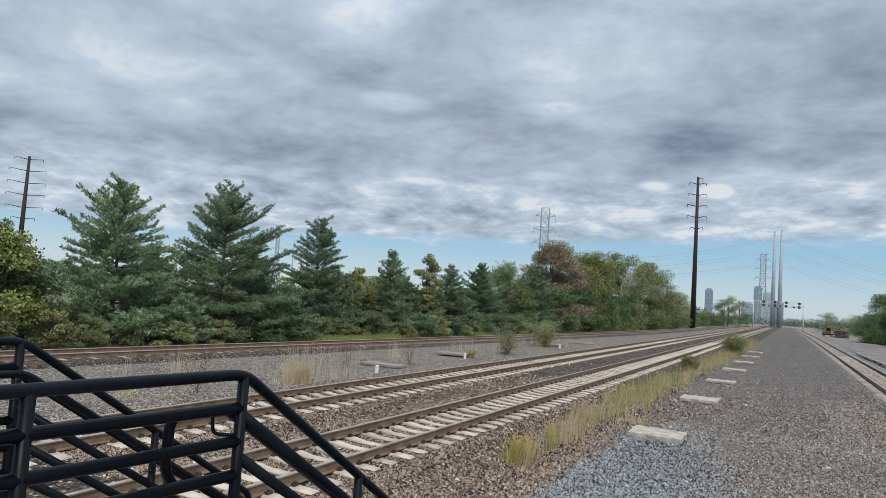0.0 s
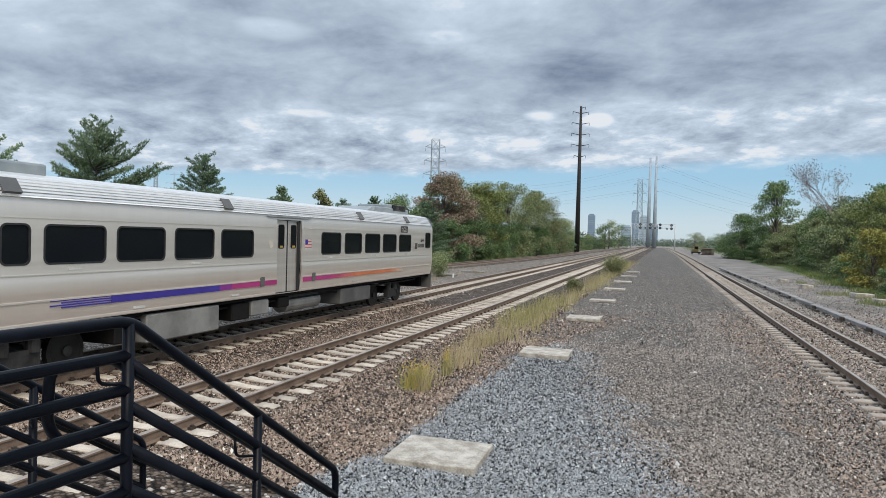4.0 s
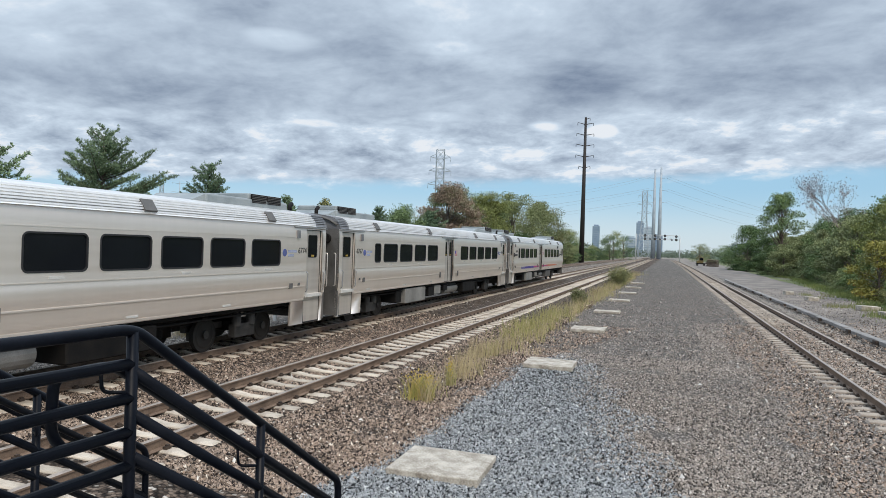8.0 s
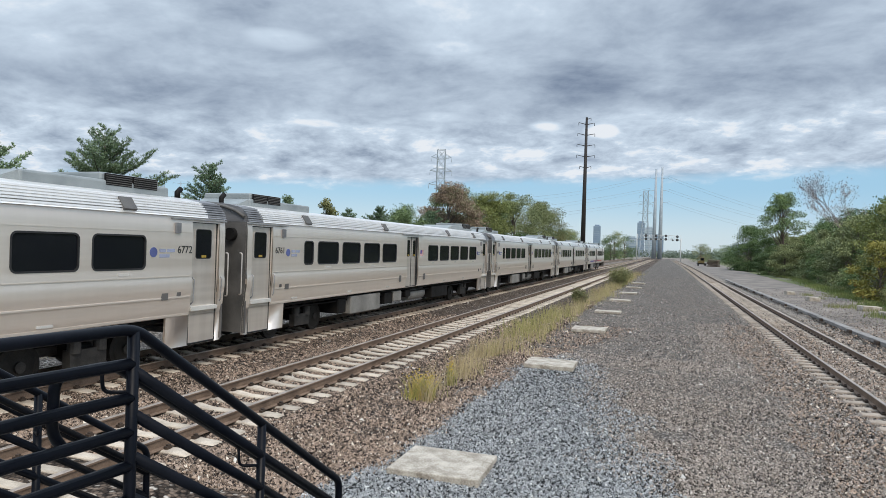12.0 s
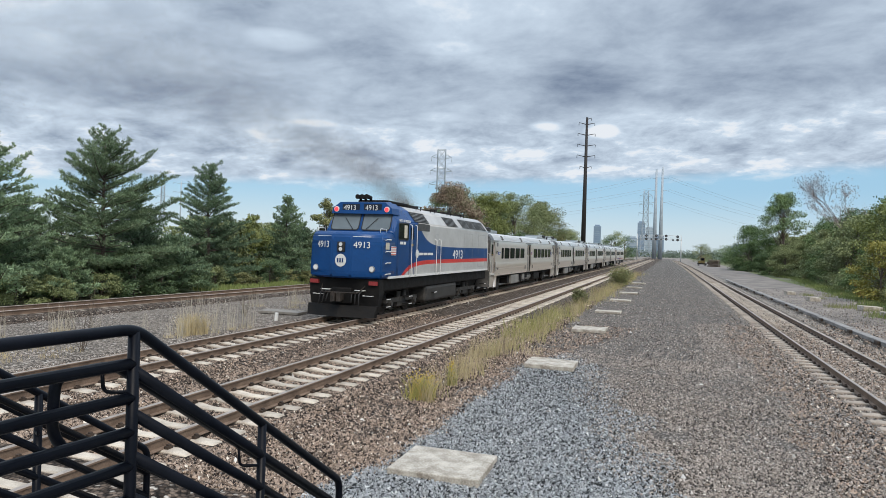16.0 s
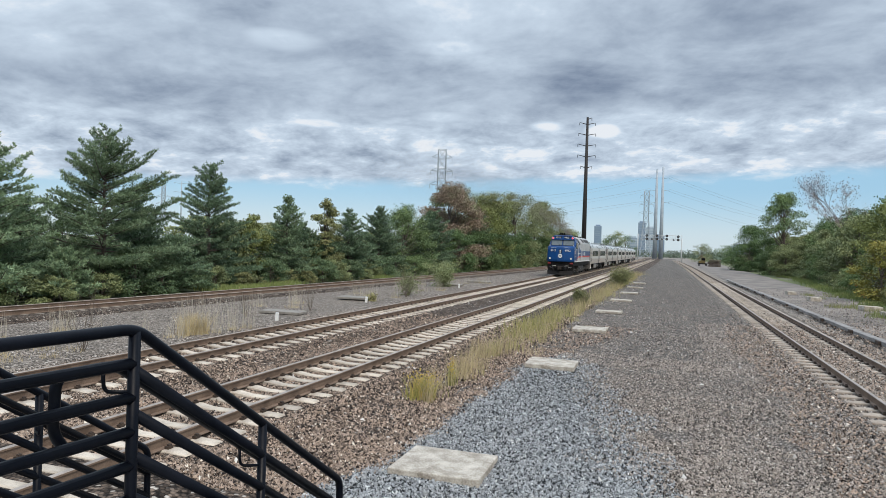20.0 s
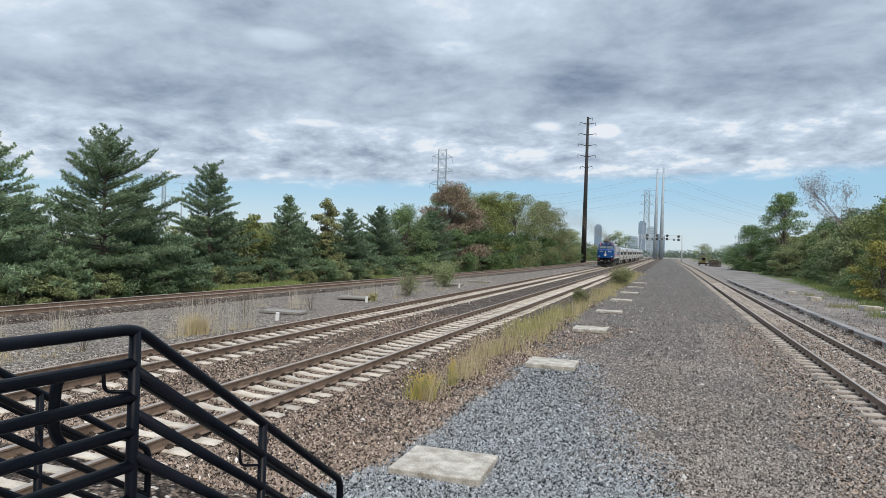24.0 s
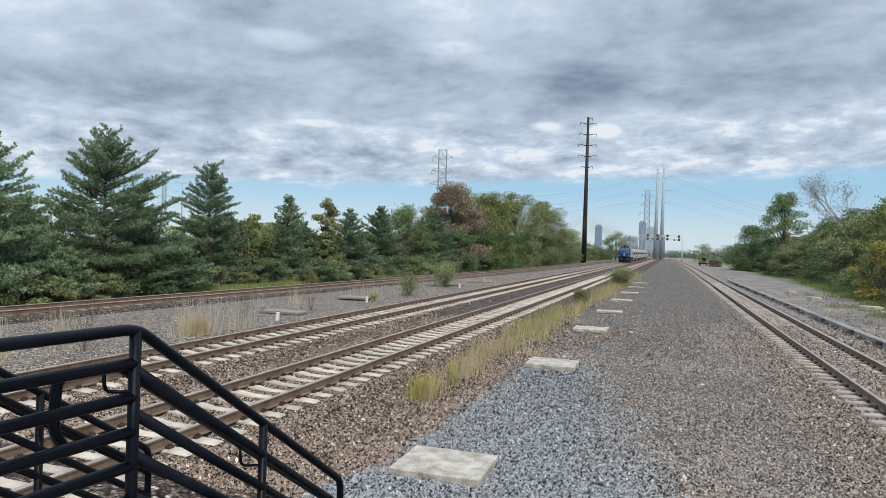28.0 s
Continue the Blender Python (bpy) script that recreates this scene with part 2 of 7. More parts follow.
def stone_bits(name, tones):
    def build(n, b):
        r = island(n)
        # the darkest share, tones[0], is painted as shaded gaps between stones
        colour = n.mix(n.ramp(r, 0.26, 0.95, smooth=False), tones[1], tones[2])
        colour = n.mix(n.ramp(r, 0.12, 0.26), tones[0], colour)
        colour = n.mix(n.ramp(r, 0.975, 0.982), colour, tones[3])
        n.link(colour, b.inputs["Base Color"])
        b.inputs["Roughness"].default_value = 0.85
        b.inputs["Specular IOR Level"].default_value = 0.25
    return material(name, build)


# ballast and blue gravel are toned down: painted shade between the loose stones above
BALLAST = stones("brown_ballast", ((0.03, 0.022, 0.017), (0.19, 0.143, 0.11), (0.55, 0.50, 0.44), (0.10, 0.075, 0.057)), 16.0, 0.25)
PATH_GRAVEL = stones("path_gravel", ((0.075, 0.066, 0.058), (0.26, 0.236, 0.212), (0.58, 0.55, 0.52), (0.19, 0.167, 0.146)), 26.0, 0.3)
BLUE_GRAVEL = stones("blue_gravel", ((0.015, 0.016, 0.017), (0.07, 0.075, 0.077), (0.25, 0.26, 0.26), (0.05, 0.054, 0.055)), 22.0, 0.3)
DIRT = stones("dirt", ((0.10, 0.083, 0.068), (0.40, 0.345, 0.295), (0.66, 0.61, 0.55), (0.30, 0.255, 0.21)), 17.0, 0.3, 0.3)
ASPHALT = plain("worn_asphalt", (0.10, 0.087, 0.077), (0.27, 0.238, 0.21), 0.35, 0.9, 0, 7, 0.4)
CONCRETE = plain("weathered_concrete", (0.25, 0.215, 0.17), (0.56, 0.515, 0.445), 3.4, 0.9, 0, 38, 0.9)
PLATFORM_CONCRETE = plain("platform_concrete", (0.36, 0.345, 0.32), (0.46, 0.445, 0.415), 0.8, 0.85, 0, 60, 0.25)
TIE_OLD = plain("old_tie_concrete", (0.22, 0.18, 0.145), (0.43, 0.37, 0.305), 2.5, 0.9, 0, 50, 0.3, spread=0.4)
SIDE_BALLAST = stones("side_track_stone", ((0.11, 0.098, 0.088), (0.285, 0.255, 0.228), (0.54, 0.51, 0.47), (0.215, 0.188, 0.163)), 20.0)
TIE_CONCRETE = plain("tie_concrete", (0.34, 0.285, 0.23), (0.58, 0.51, 0.42), 2.5, 0.85, 0, 50, 0.3, spread=0.35)
RUST = plain("rusty_rail_side", (0.135, 0.092, 0.066), (0.25, 0.178, 0.13), 3.0, 0.75, 0.2, 40, 0.3)
HEAD = plain("worn_rail_head", (0.27, 0.225, 0.19), (0.44, 0.38, 0.33), 4.0, 0.42, 0.3, 80, 0.08)
RUST_HEAD = plain("rusty_rail_head", (0.30, 0.25, 0.21), (0.46, 0.40, 0.35), 4.0, 0.6, 0.3, 60, 0.1)
CLIP = plain("rail_clip_iron", (0.04, 0.03, 0.025), (0.09, 0.065, 0.05), 9.0, 0.7, 0.4)
BLACK_PAINT = plain("black_pipe_paint", (0.002, 0.003, 0.006), (0.0045, 0.006, 0.011), 5.0, 0.40, 0.0, 90, 0.10, 0.004, gloss=0.13)


def brushed(name, a, b_colour, rough, metal, streak=0.5):
    """Brushed stainless sheet: reflection bands along the car painted in faintly, thin upright streaks, a slight
    waviness.
    """
    def build(n, b):
        x, y, z = n.split(spot(n))
        band = n.noise(n.combine(0.0, n.math("MULTIPLY", y, 0.05), n.math("MULTIPLY", z, 7.0)), 1.0, 1.0, 0.4)
        run = n.noise(n.combine(0.0, n.math("MULTIPLY", y, 4.0), n.math("MULTIPLY", z, 0.25)), 1.0, 3.0, 0.6)
        wave = n.noise(n.combine(0.0, n.math("MULTIPLY", y, 0.35), z), 1.2, 1.0, 0.4)
        fac = n.ramp(n.math("ADD", n.math("MULTIPLY", band, 1 - streak), n.math("MULTIPLY", run, streak)), 0.35, 0.65)
        n.link(n.mix(fac, a, b_colour), b.inputs["Base Color"])
        n.feed(b.inputs["Roughness"], n.ramp(band, 0.3, 0.7, rough - 0.03, rough + 0.03))
        b.inputs["Metallic"].default_value = metal
        bumped(n, b, wave, 0.25, 0.03)
    return material(name, build)


STEEL = brushed("stainless_steel", (0.80, 0.725, 0.655), (0.85, 0.775, 0.705), 0.32, 0.62, 0.3)
STEEL_ROOF = brushed("roof_steel", (0.82, 0.805, 0.785), (0.93, 0.915, 0.895), 0.30, 0.55)
SOOTY_ROOF = brushed("sooty_roof_steel", (0.20, 0.20, 0.21), (0.32, 0.32, 0.33), 0.4, 0.5)
STEEL_DARK = plain("dull_grey_steel", (0.26, 0.265, 0.27), (0.38, 0.385, 0.39), 2.0, 0.5, 0.5)
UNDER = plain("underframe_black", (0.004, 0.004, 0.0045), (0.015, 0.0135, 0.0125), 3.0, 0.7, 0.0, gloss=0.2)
UNDER_GREY = plain("underframe_grey", (0.18, 0.175, 0.165), (0.32, 0.31, 0.29), 1.5, 0.6, 0.2)
UNDER_MID = plain("underframe_mid_grey", (0.07, 0.069, 0.066), (0.14, 0.136, 0.13), 1.5, 0.6, 0.1)
RUBBER = plain("black_rubber", (0.012, 0.012, 0.013), (0.025, 0.025, 0.026), 8.0, 0.6)
BARK = plain("bark", (0.06, 0.048, 0.038), (0.14, 0.115, 0.095), 6.0, 0.9, 0, 30, 0.5)
PALE_BARK = plain("pale_twigs", (0.15, 0.125, 0.115), (0.27, 0.23, 0.215), 6.0, 0.9)
POLE_STEEL = plain("dark_pole_steel", (0.018, 0.016, 0.016), (0.034, 0.029, 0.028), 0.6, 0.7, 0.2)
GALV = plain("galvanised_steel", (0.30, 0.35, 0.40), (0.40, 0.45, 0.50), 0.5, 0.6, 0.0)
WIRE = plain("grey_wire", (0.28, 0.33, 0.38), (0.34, 0.39, 0.44), 2.0, 0.6)


def glass_dark(name, colour, rough=0.06):
    def build(n, b):
        wide = n.noise(spot(n), 1.4, 2.0, 0.5)
        n.link(n.mix(wide, colour, tuple(c * 1.7 for c in colour)), b.inputs["Base Color"])
        b.inputs["Roughness"].default_value = rough
        b.inputs["Specular IOR Level"].default_value = 0.4
    return material(name, build)


TINTED = glass_dark("tinted_window", (0.006, 0.007, 0.010), 0.10)
WINDSHIELD = glass_dark("windshield", (0.10, 0.12, 0.13), 0.08)


def paint(name, colour, rough=0.35, wear=0.25):
    dark = tuple(c * (1 - wear) for c in colour)
    return plain(name, dark, colour, 1.2, rough, 0.0, 30, 0.04, 0.003)


WHITE = paint("white_paint", (0.74, 0.74, 0.72), 0.5, 0.12)
BLUE = paint("blue_paint", (0.007, 0.045, 0.165), 0.35, 0.22)
RED = paint("red_paint", (0.55, 0.06, 0.05), 0.45)
MAGENTA = paint("magenta_paint", (0.45, 0.04, 0.20), 0.45)
ORANGE = paint("orange_paint", (0.66, 0.20, 0.08), 0.45)
VIOLET = paint("violet_blue_paint", (0.05, 0.035, 0.30), 0.45)
OCHRE = paint("dirty_ochre_paint", (0.17, 0.13, 0.045), 0.6, 0.5)
YELLOW = paint("yellow_paint", (0.42, 0.29, 0.05), 0.5)
BLACK = paint("black_lettering", (0.03, 0.03, 0.03), 0.5)


def glowing(name, colour, strength):
    def build(n, b):
        b.inputs["Base Color"].default_value = (*colour, 1)
        b.inputs["Emission Color"].default_value = (*colour, 1)
        b.inputs["Emission Strength"].default_value = strength
        b.inputs["Roughness"].default_value = 0.3
    return material(name, build)


RED_LIGHT = glowing("red_marker_light", (1.0, 0.05, 0.06), 1.2)


# ---- ground and tracks ----
def ripple(x, y):
    return 0.035 * noise.noise((x * 0.5, y * 0.5, 0.3)) + 0.02 * noise.noise((x * 1.7, y * 1.7, 4.1))


def strip(name, left, right, y0, y1, z, mat, nx=14, ny=120, rough_edge=0.0, label="", power=2.0, kind="structure", cat="ground", falloff=0.0):
    """A sheet between two edges given as functions of y; rows crowd towards y0. Its rim dips below the ground."""
    verts, faces = [], []
    for j in range(ny + 1):
        y = y0 + (y1 - y0) * (j / ny) ** power
        a, b = left(y), right(y)
        a += rough_edge * noise.noise((y * 0.9, 1.7, 0.0)) + rough_edge * 0.6 * noise.noise((y * 3.1, 5.7, 0.0))
        b += rough_edge * noise.noise((y * 0.9, 9.2, 0.0)) + rough_edge * 0.6 * noise.noise((y * 3.1, 2.2, 0.0))
        for i in range(nx + 1):
            x = a + (b - a) * i / nx
            rim = falloff if i in (0, nx) or j in (0, ny) else 0.0
            verts.append((x, y, z + ripple(x, y) - rim))
    for j in range(ny):
        for i in range(nx):
            k = j * (nx + 1) + i
            faces.append((k, k + 1, k + nx + 2, k + nx + 1))
    return tagged(part(name, sheet_mesh(name, verts, faces, True), mat), label, cat, "", kind)


def ground_sheet():
    """One sheet out to the horizon, finer near the tracks."""
    xs = sorted(set([-4500, -2000, -900, -400, -200, -120, 120, 200, 400, 900, 2000, 4500] + list(range(-80, 81, 4))))
    ys = sorted(set([-600, -200, -80, 300, 500, 900, 1600, 2800, 4600] + list(range(-40, 240, 5))))
    verts = [(x, y, -0.28 + (ripple(x, y) if abs(x) < 80 and y < 240 else -0.1)) for y in ys for x in xs]
    w = len(xs)
    faces = [(j * w + i, j * w + i + 1, (j + 1) * w + i + 1, (j + 1) * w + i) for j in range(len(ys) - 1) for i in range(w - 1)]

    def build(n, b):
        p = spot(n)
        wide, small = n.noise(p, 0.15, 5.0, 0.6), n.noise(p, 9.0, 4.0, 0.65)
        soil = n.mix(n.ramp(small, 0.3, 0.7), (0.14, 0.12, 0.10), (0.29, 0.26, 0.225))
        grass = n.mix(n.ramp(small, 0.3, 0.7), (0.06, 0.085, 0.03), (0.17, 0.19, 0.07))
        x = n.split(p)[0]
        away = n.math("MAXIMUM", n.ramp(x, -25.5, -28.0), n.ramp(x, 12.0, 15.0))
        fac = n.math("MULTIPLY", n.ramp(n.math("ADD", wide, n.math("MULTIPLY", small, 0.3)), 0.5, 0.7, 0.25, 1.0), away)
        n.link(n.mix(fac, soil, grass), b.inputs["Base Color"])
        b.inputs["Roughness"].default_value = 0.95
        bumped(n, b, small, 0.6, 0.05)
    return tagged(part("ground", sheet_mesh("ground", verts, faces, True), material("soil_and_grass", build)),
                  "grey-brown soil with thin grass beside the tracks", "ground", "", "structure")


TRACK_1, TRACK_2 = (lambda y: -7.858), (lambda y: -12.30)


def TRACK_4(y):
    return 5.16 - 0.0047 * y - (0.008 * (y - 170) if y > 170 else 0)


def TRACK_3(y):
    return -25.45 + 0.047 * min(y, 110) + (0.012 * (y - 110) if y > 110 else 0)


def rail_profile(bm_side, bm_head, centre, y0, y1, side, base, step):
    """One rail: foot and web of rust, head worn bright."""
    foot, web, head, high = 0.07, 0.010, 0.037, 0.185
    low = [(-foot, 0), (-foot, 0.012), (-web, 0.03), (-web, 0.135), (-head, 0.148), (-head, high - 0.012)]
    outline = low + [(-x, z) for x, z in low[::-1]]
    top = [(-head, high - 0.012), (-head + 0.010, high), (head - 0.010, high), (head, high - 0.012)]
    n = max(2, int((y1 - y0) / step))
    for bm, shape in ((bm_side, outline), (bm_head, top)):
        last = None
        for i in range(n + 1):
            y = y0 + (y1 - y0) * i / n
            x = centre(y) + side * 0.755
            ring = [bm.verts.new((x + a, y, base + b)) for a, b in shape]
            if last:
                for j in range(len(ring) - 1):
                    bm.faces.new((last[j], last[j + 1], ring[j + 1], ring[j]))
            last = ring


def tie_mesh(wood=False):
    """A concrete tie: sloped shoulders, a lower middle, chamfered edges."""
    bm = bmesh.new()
    xs = [-1.30, -1.26, -0.95, -0.55, -0.25, 0.25, 0.55, 0.95, 1.26, 1.30]
    zs = [-0.06, -0.012, 0.0, 0.004, -0.035, -0.035, 0.004, 0.0, -0.012, -0.06]
    rows = []
    for x, z in zip(xs, zs):
        w = 0.125 if abs(x) > 0.5 else 0.105
        rows.append([bm.verts.new(p) for p in ((x, -w - 0.015, -0.21), (x, -w, z - 0.018), (x, -w + 0.022, z), (x, w - 0.022, z), (x, w, z - 0.018), (x, w + 0.015, -0.21))])
    for a, b in zip(rows, rows[1:]):
        for j in range(5):
            bm.faces.new((a[j], b[j], b[j + 1], a[j + 1]))
    bm.faces.new(rows[0])
    bm.faces.new(rows[-1][::-1])
    bmesh.ops.recalc_face_normals(bm, faces=bm.faces)
    data = bpy.data.meshes.new("tie")
    bm.to_mesh(data)
    bm.free()
    return data


def lay_track(name, centre, y0, y1, first, pitch, near_ties, label, side_mat, head_mat, tie_mat, clips=True, base=0.0):
    track = thing(name, None, label, "railway track", "", "structure")
    for side in (-1, 1):
        bm_s, bm_h = bmesh.new(), bmesh.new()
        rail_profile(bm_s, bm_h, centre, y0, y1, side, base, 12.0)
        rail = part("rail", bm_s, side_mat, track)
        part("rail_head", bm_h, head_mat, rail, "worn bright running surface")
    data = tie_mesh()
    data.materials.append(tie_mat)
    bm_c = bmesh.new()
    rng = random.Random(int(abs(centre(0)) * 10))
    for i in range(near_ties):
        y = first + pitch * i
        ob = new("tie", data)
        ob.parent = track
        turn = rng.uniform(-0.5, 0.5)
        ob.matrix_basis = pose(centre(y) + rng.uniform(-0.02, 0.02), y, base + rng.uniform(-0.012, 0.006), 0, 0, turn)
        if clips and i < 110:
            for side in (-1, 1):
                for k in (-1, 1):
                    x = centre(y) + side * 0.755 + k * 0.10
                    box(bm_c, x - 0.035, x + 0.035, y - 0.055, y + 0.055, base, base + 0.045)
                    box(bm_c, x - 0.02, x + 0.03, y - 0.025, y + 0.03, base + 0.045, base + 0.07)
    if clips:
        tagged(part("rail_clips", bm_c, CLIP, track, "dark iron rail clips"), kind="stuff")
    # the ties further off, joined
    bm_f = bmesh.new()
    y = first + pitch * near_ties
    while y < min(y1, 330):
        box(bm_f, centre(y) - 1.3, centre(y) + 1.3, y - 0.12, y + 0.12, base - 0.2, base)
        y += pitch
    tagged(part("far_ties", bm_f, tie_mat, track), kind="stuff")
    return track


def bed(name, centre, y0, y1, half, z, label, mat, slope=0.55):
    """Ballast heaped to the height of the ties, with sloping shoulders."""
    verts, faces = [], []
    cols = [-half - slope, -half - slope * 0.5, -half, -half * 0.8, -1.0, -0.75, -0.4, 0, 0.4, 0.75, 1.0, half * 0.8, half, half + slope * 0.5, half + slope]
    zs = [z - 0.30, z - 0.17, z - 0.06, z - 0.04, z - 0.036, z - 0.04, z - 0.066, z - 0.07, z - 0.066, z - 0.04, z - 0.036, z - 0.04, z - 0.06, z - 0.17, z - 0.30]
    ny = 150
    for j in range(ny + 1):
        y = y0 + (y1 - y0) * (j / ny) ** 2.2
        for c, h in zip(cols, zs):
            x = centre(y) + c + 0.06 * noise.noise((c * 3, y * 0.8, 2.0))
            verts.append((x, y, h + 0.2 * ripple(x * 2, y * 2)))
    w = len(cols)
    for j in range(ny):
        for i in range(w - 1):
            k = j * w + i
            faces.append((k, k + 1, k + w + 1, k + w))
    return tagged(part(name, sheet_mesh(name, verts, faces, True), mat), label, "ballast", "", "structure")


def patch_left(y):
    """The gravel patch's edge towards the tracks."""
    return -4.35 + 0.5 * min(1.0, max(0.0, (y - 7.8) / 1.6)) + 0.008 * (y - 7) + max(0.0, 0.25 * (y - 19))


ground_sheet()
strip("middle_ground", lambda y: TRACK_3(y) + 1.7, lambda y: -14.4, -10, 330, -0.13, DIRT, 16, 90, 0.2, "grey gravelly strip between two tracks", falloff=0.12)
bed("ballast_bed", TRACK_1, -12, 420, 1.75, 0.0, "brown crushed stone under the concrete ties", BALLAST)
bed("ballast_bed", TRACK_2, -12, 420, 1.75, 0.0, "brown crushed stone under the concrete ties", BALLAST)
bed("ballast_bed", TRACK_3, -12, 330, 1.8, 0.026, "grey-brown crushed stone under the rusty track", BALLAST)
bed("ballast_bed", TRACK_4, -12, 420, 1.5, -0.012, "grey crushed stone under the side track", SIDE_BALLAST)
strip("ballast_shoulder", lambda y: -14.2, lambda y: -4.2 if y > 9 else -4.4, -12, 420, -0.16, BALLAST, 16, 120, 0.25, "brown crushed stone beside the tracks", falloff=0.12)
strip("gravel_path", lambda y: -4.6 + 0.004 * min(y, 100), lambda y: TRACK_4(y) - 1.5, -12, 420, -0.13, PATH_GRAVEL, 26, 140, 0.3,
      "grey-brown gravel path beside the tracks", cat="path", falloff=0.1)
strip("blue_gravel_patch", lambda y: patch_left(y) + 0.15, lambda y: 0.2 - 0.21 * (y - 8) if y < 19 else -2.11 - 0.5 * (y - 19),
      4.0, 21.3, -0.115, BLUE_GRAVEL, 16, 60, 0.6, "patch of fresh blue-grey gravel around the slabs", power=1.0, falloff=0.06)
strip("paved_yard", lambda y: 8.0 - 0.008 * min(y, 90), lambda y: 14.0 + 0.012 * y, -10, 330, -0.15, ASPHALT, 14, 90, 0.35,
      "worn grey asphalt yard beside the side track", cat="pavement", falloff=0.1)

lay_track("railway_track", TRACK_1, -12, 900, 10.599 - 0.61 * 20, 0.61, 150, "main track with brown rails on pale concrete ties", RUST, HEAD, TIE_CONCRETE)
lay_track("railway_track", TRACK_2, -12, 900, -2.2, 0.61, 150, "main track with brown rails on pale concrete ties", RUST, HEAD, TIE_CONCRETE)
lay_track("railway_track", TRACK_3, -12, 330, -2.0, 0.61, 60, "rusty track along the tree line", RUST, RUST_HEAD, TIE_OLD, clips=False)
lay_track("railway_track", TRACK_4, -12, 330, 3.0, 0.61, 130, "side track on weathered concrete ties", RUST, HEAD, TIE_OLD)


# ---- stair railings by the platform's end ----
RAIL_Z, POST_Y, DROP = 2.77, 2.23, 0.655


def stair_railing(x, inner, label, drop):
    """Pipe guard: level along the platform, then down the stairs, with a handrail on the stair side."""
    root = thing("stair_railing", None, label, "railing", "stair railings")
    r = 0.0243

    def run(points, name="pipe", radius=r, lab=""):
        bm = bmesh.new()
        tube(bm, points, radius, 12)
        part(name, bm, BLACK_PAINT, root, lab)

    def slope(y):
        return RAIL_Z - DROP * (y - POST_Y)
    end = 4.13
    ground = -0.15

    def level(y, z):
        """A point of the level stretch, which swings a little outwards along the platform."""
        return (x - 0.09 * (POST_Y - y), y, z)
    run(bend([level(-1.6, RAIL_Z), (x, POST_Y, RAIL_Z), (x, end, slope(end)), (x, end, ground)], 0.07), "top_pipe")
    for k in range(1, 6):
        z = RAIL_Z - 0.1425 * k
        run([level(-1.6, z), level(POST_Y - 0.01, z)], "level_pipe")
    for d in (0.175, 0.355, 0.53, 0.705):
        run([(x, POST_Y, slope(POST_Y) - d), (x, end, slope(end) - d)], "sloping_pipe")
    for y in (-0.55, 0.4, 1.34, POST_Y - 0.005):
        run([level(y, RAIL_Z - 0.01), level(y, 1.55)], "post")
    run([(x, 3.18, slope(3.18)), (x, 3.18, ground)], "post")
    # handrail on brackets, its upper end turned down
    hx = x + inner * 0.09
    high = slope(POST_Y) - drop
    y0 = POST_Y - 0.31
    rail = bend([(hx, y0 + 0.06, high - 0.29), (hx, y0, high - 0.22), (hx, y0 + 0.01, high), (hx, POST_Y - 0.02, high), (hx, end + 0.1, slope(end + 0.1) - drop)], 0.06)
    run(rail, "handrail", 0.021)
    for y in (POST_Y - 0.05, 3.13):
        z = slope(max(y, POST_Y)) - drop
        run(bend([(x, y + 0.03, z - 0.105), (hx, y - 0.02, z - 0.105), (hx, y - 0.03, z - 0.01)], 0.03), "bracket", 0.008)
    return root


stair_railing(-2.1, -1, "black painted pipe railing along the platform and stairs", 0.155)
stair_railing(-3.74, 1, "black painted pipe railing along the far side of the stairs", 0.165)


def stairs():
    """Concrete steps between the railings, down to the gravel."""
    root = thing("stairs", None, "grey concrete steps between black railings", "stairs", "", "structure")
    top, n = 1.55, 9
    rise, going = 0.19, 0.29
    for i in range(n):
        z = top - rise * (i + 1)
        y = POST_Y + 0.05 + going * i
        if z < -0.1:
            break
        part("step", soft_box(-3.68, -2.16, y, y + going + 0.03, z - 0.09, z, 0.012, 1), CONCRETE, root)
    part("platform_edge", soft_box(-3.9, 3.5, -6.0, POST_Y + 0.05, 1.35, 1.55, 0.02, 1), PLATFORM_CONCRETE, root)
    part("platform_wall", soft_box(-3.8, 3.4, -6.0, POST_Y - 0.3, -0.5, 1.36, 0.02, 1), PLATFORM_CONCRETE, root)


stairs()


OLD_CONCRETE = plain("old_grey_concrete", (0.17, 0.155, 0.135), (0.30, 0.28, 0.25), 3.0, 0.9, 0, 40, 0.3)


# ---- slabs, trough and blocks on the ground ----
def slab(x, y, w, d, z, tilt, label, group="slabs along the path"):
    bm = soft_box(-w / 2, w / 2, -d / 2, d / 2, -0.12, 0.0, 0.018, 2)
    bmesh.ops.subdivide_edges(bm, edges=[e for e in bm.edges if e.calc_length() > 0.4], cuts=5, use_grid_fill=True)
    for v in bm.verts:
        k = noise.noise((v.co.x * 3 + x, v.co.y * 3 + y, 0.5))
        v.co.x += 0.012 * k
        v.co.y += 0.012 * noise.noise((v.co.y * 4 + x, v.co.x * 4, 7.5))
        v.co.z += 0.006 * k
    ob = part("concrete_slab", bm, CONCRETE if "path" in group else OLD_CONCRETE)
    ob.matrix_basis = pose(x, y, z, *tilt)
    return tagged(ob, label, "slab", group)


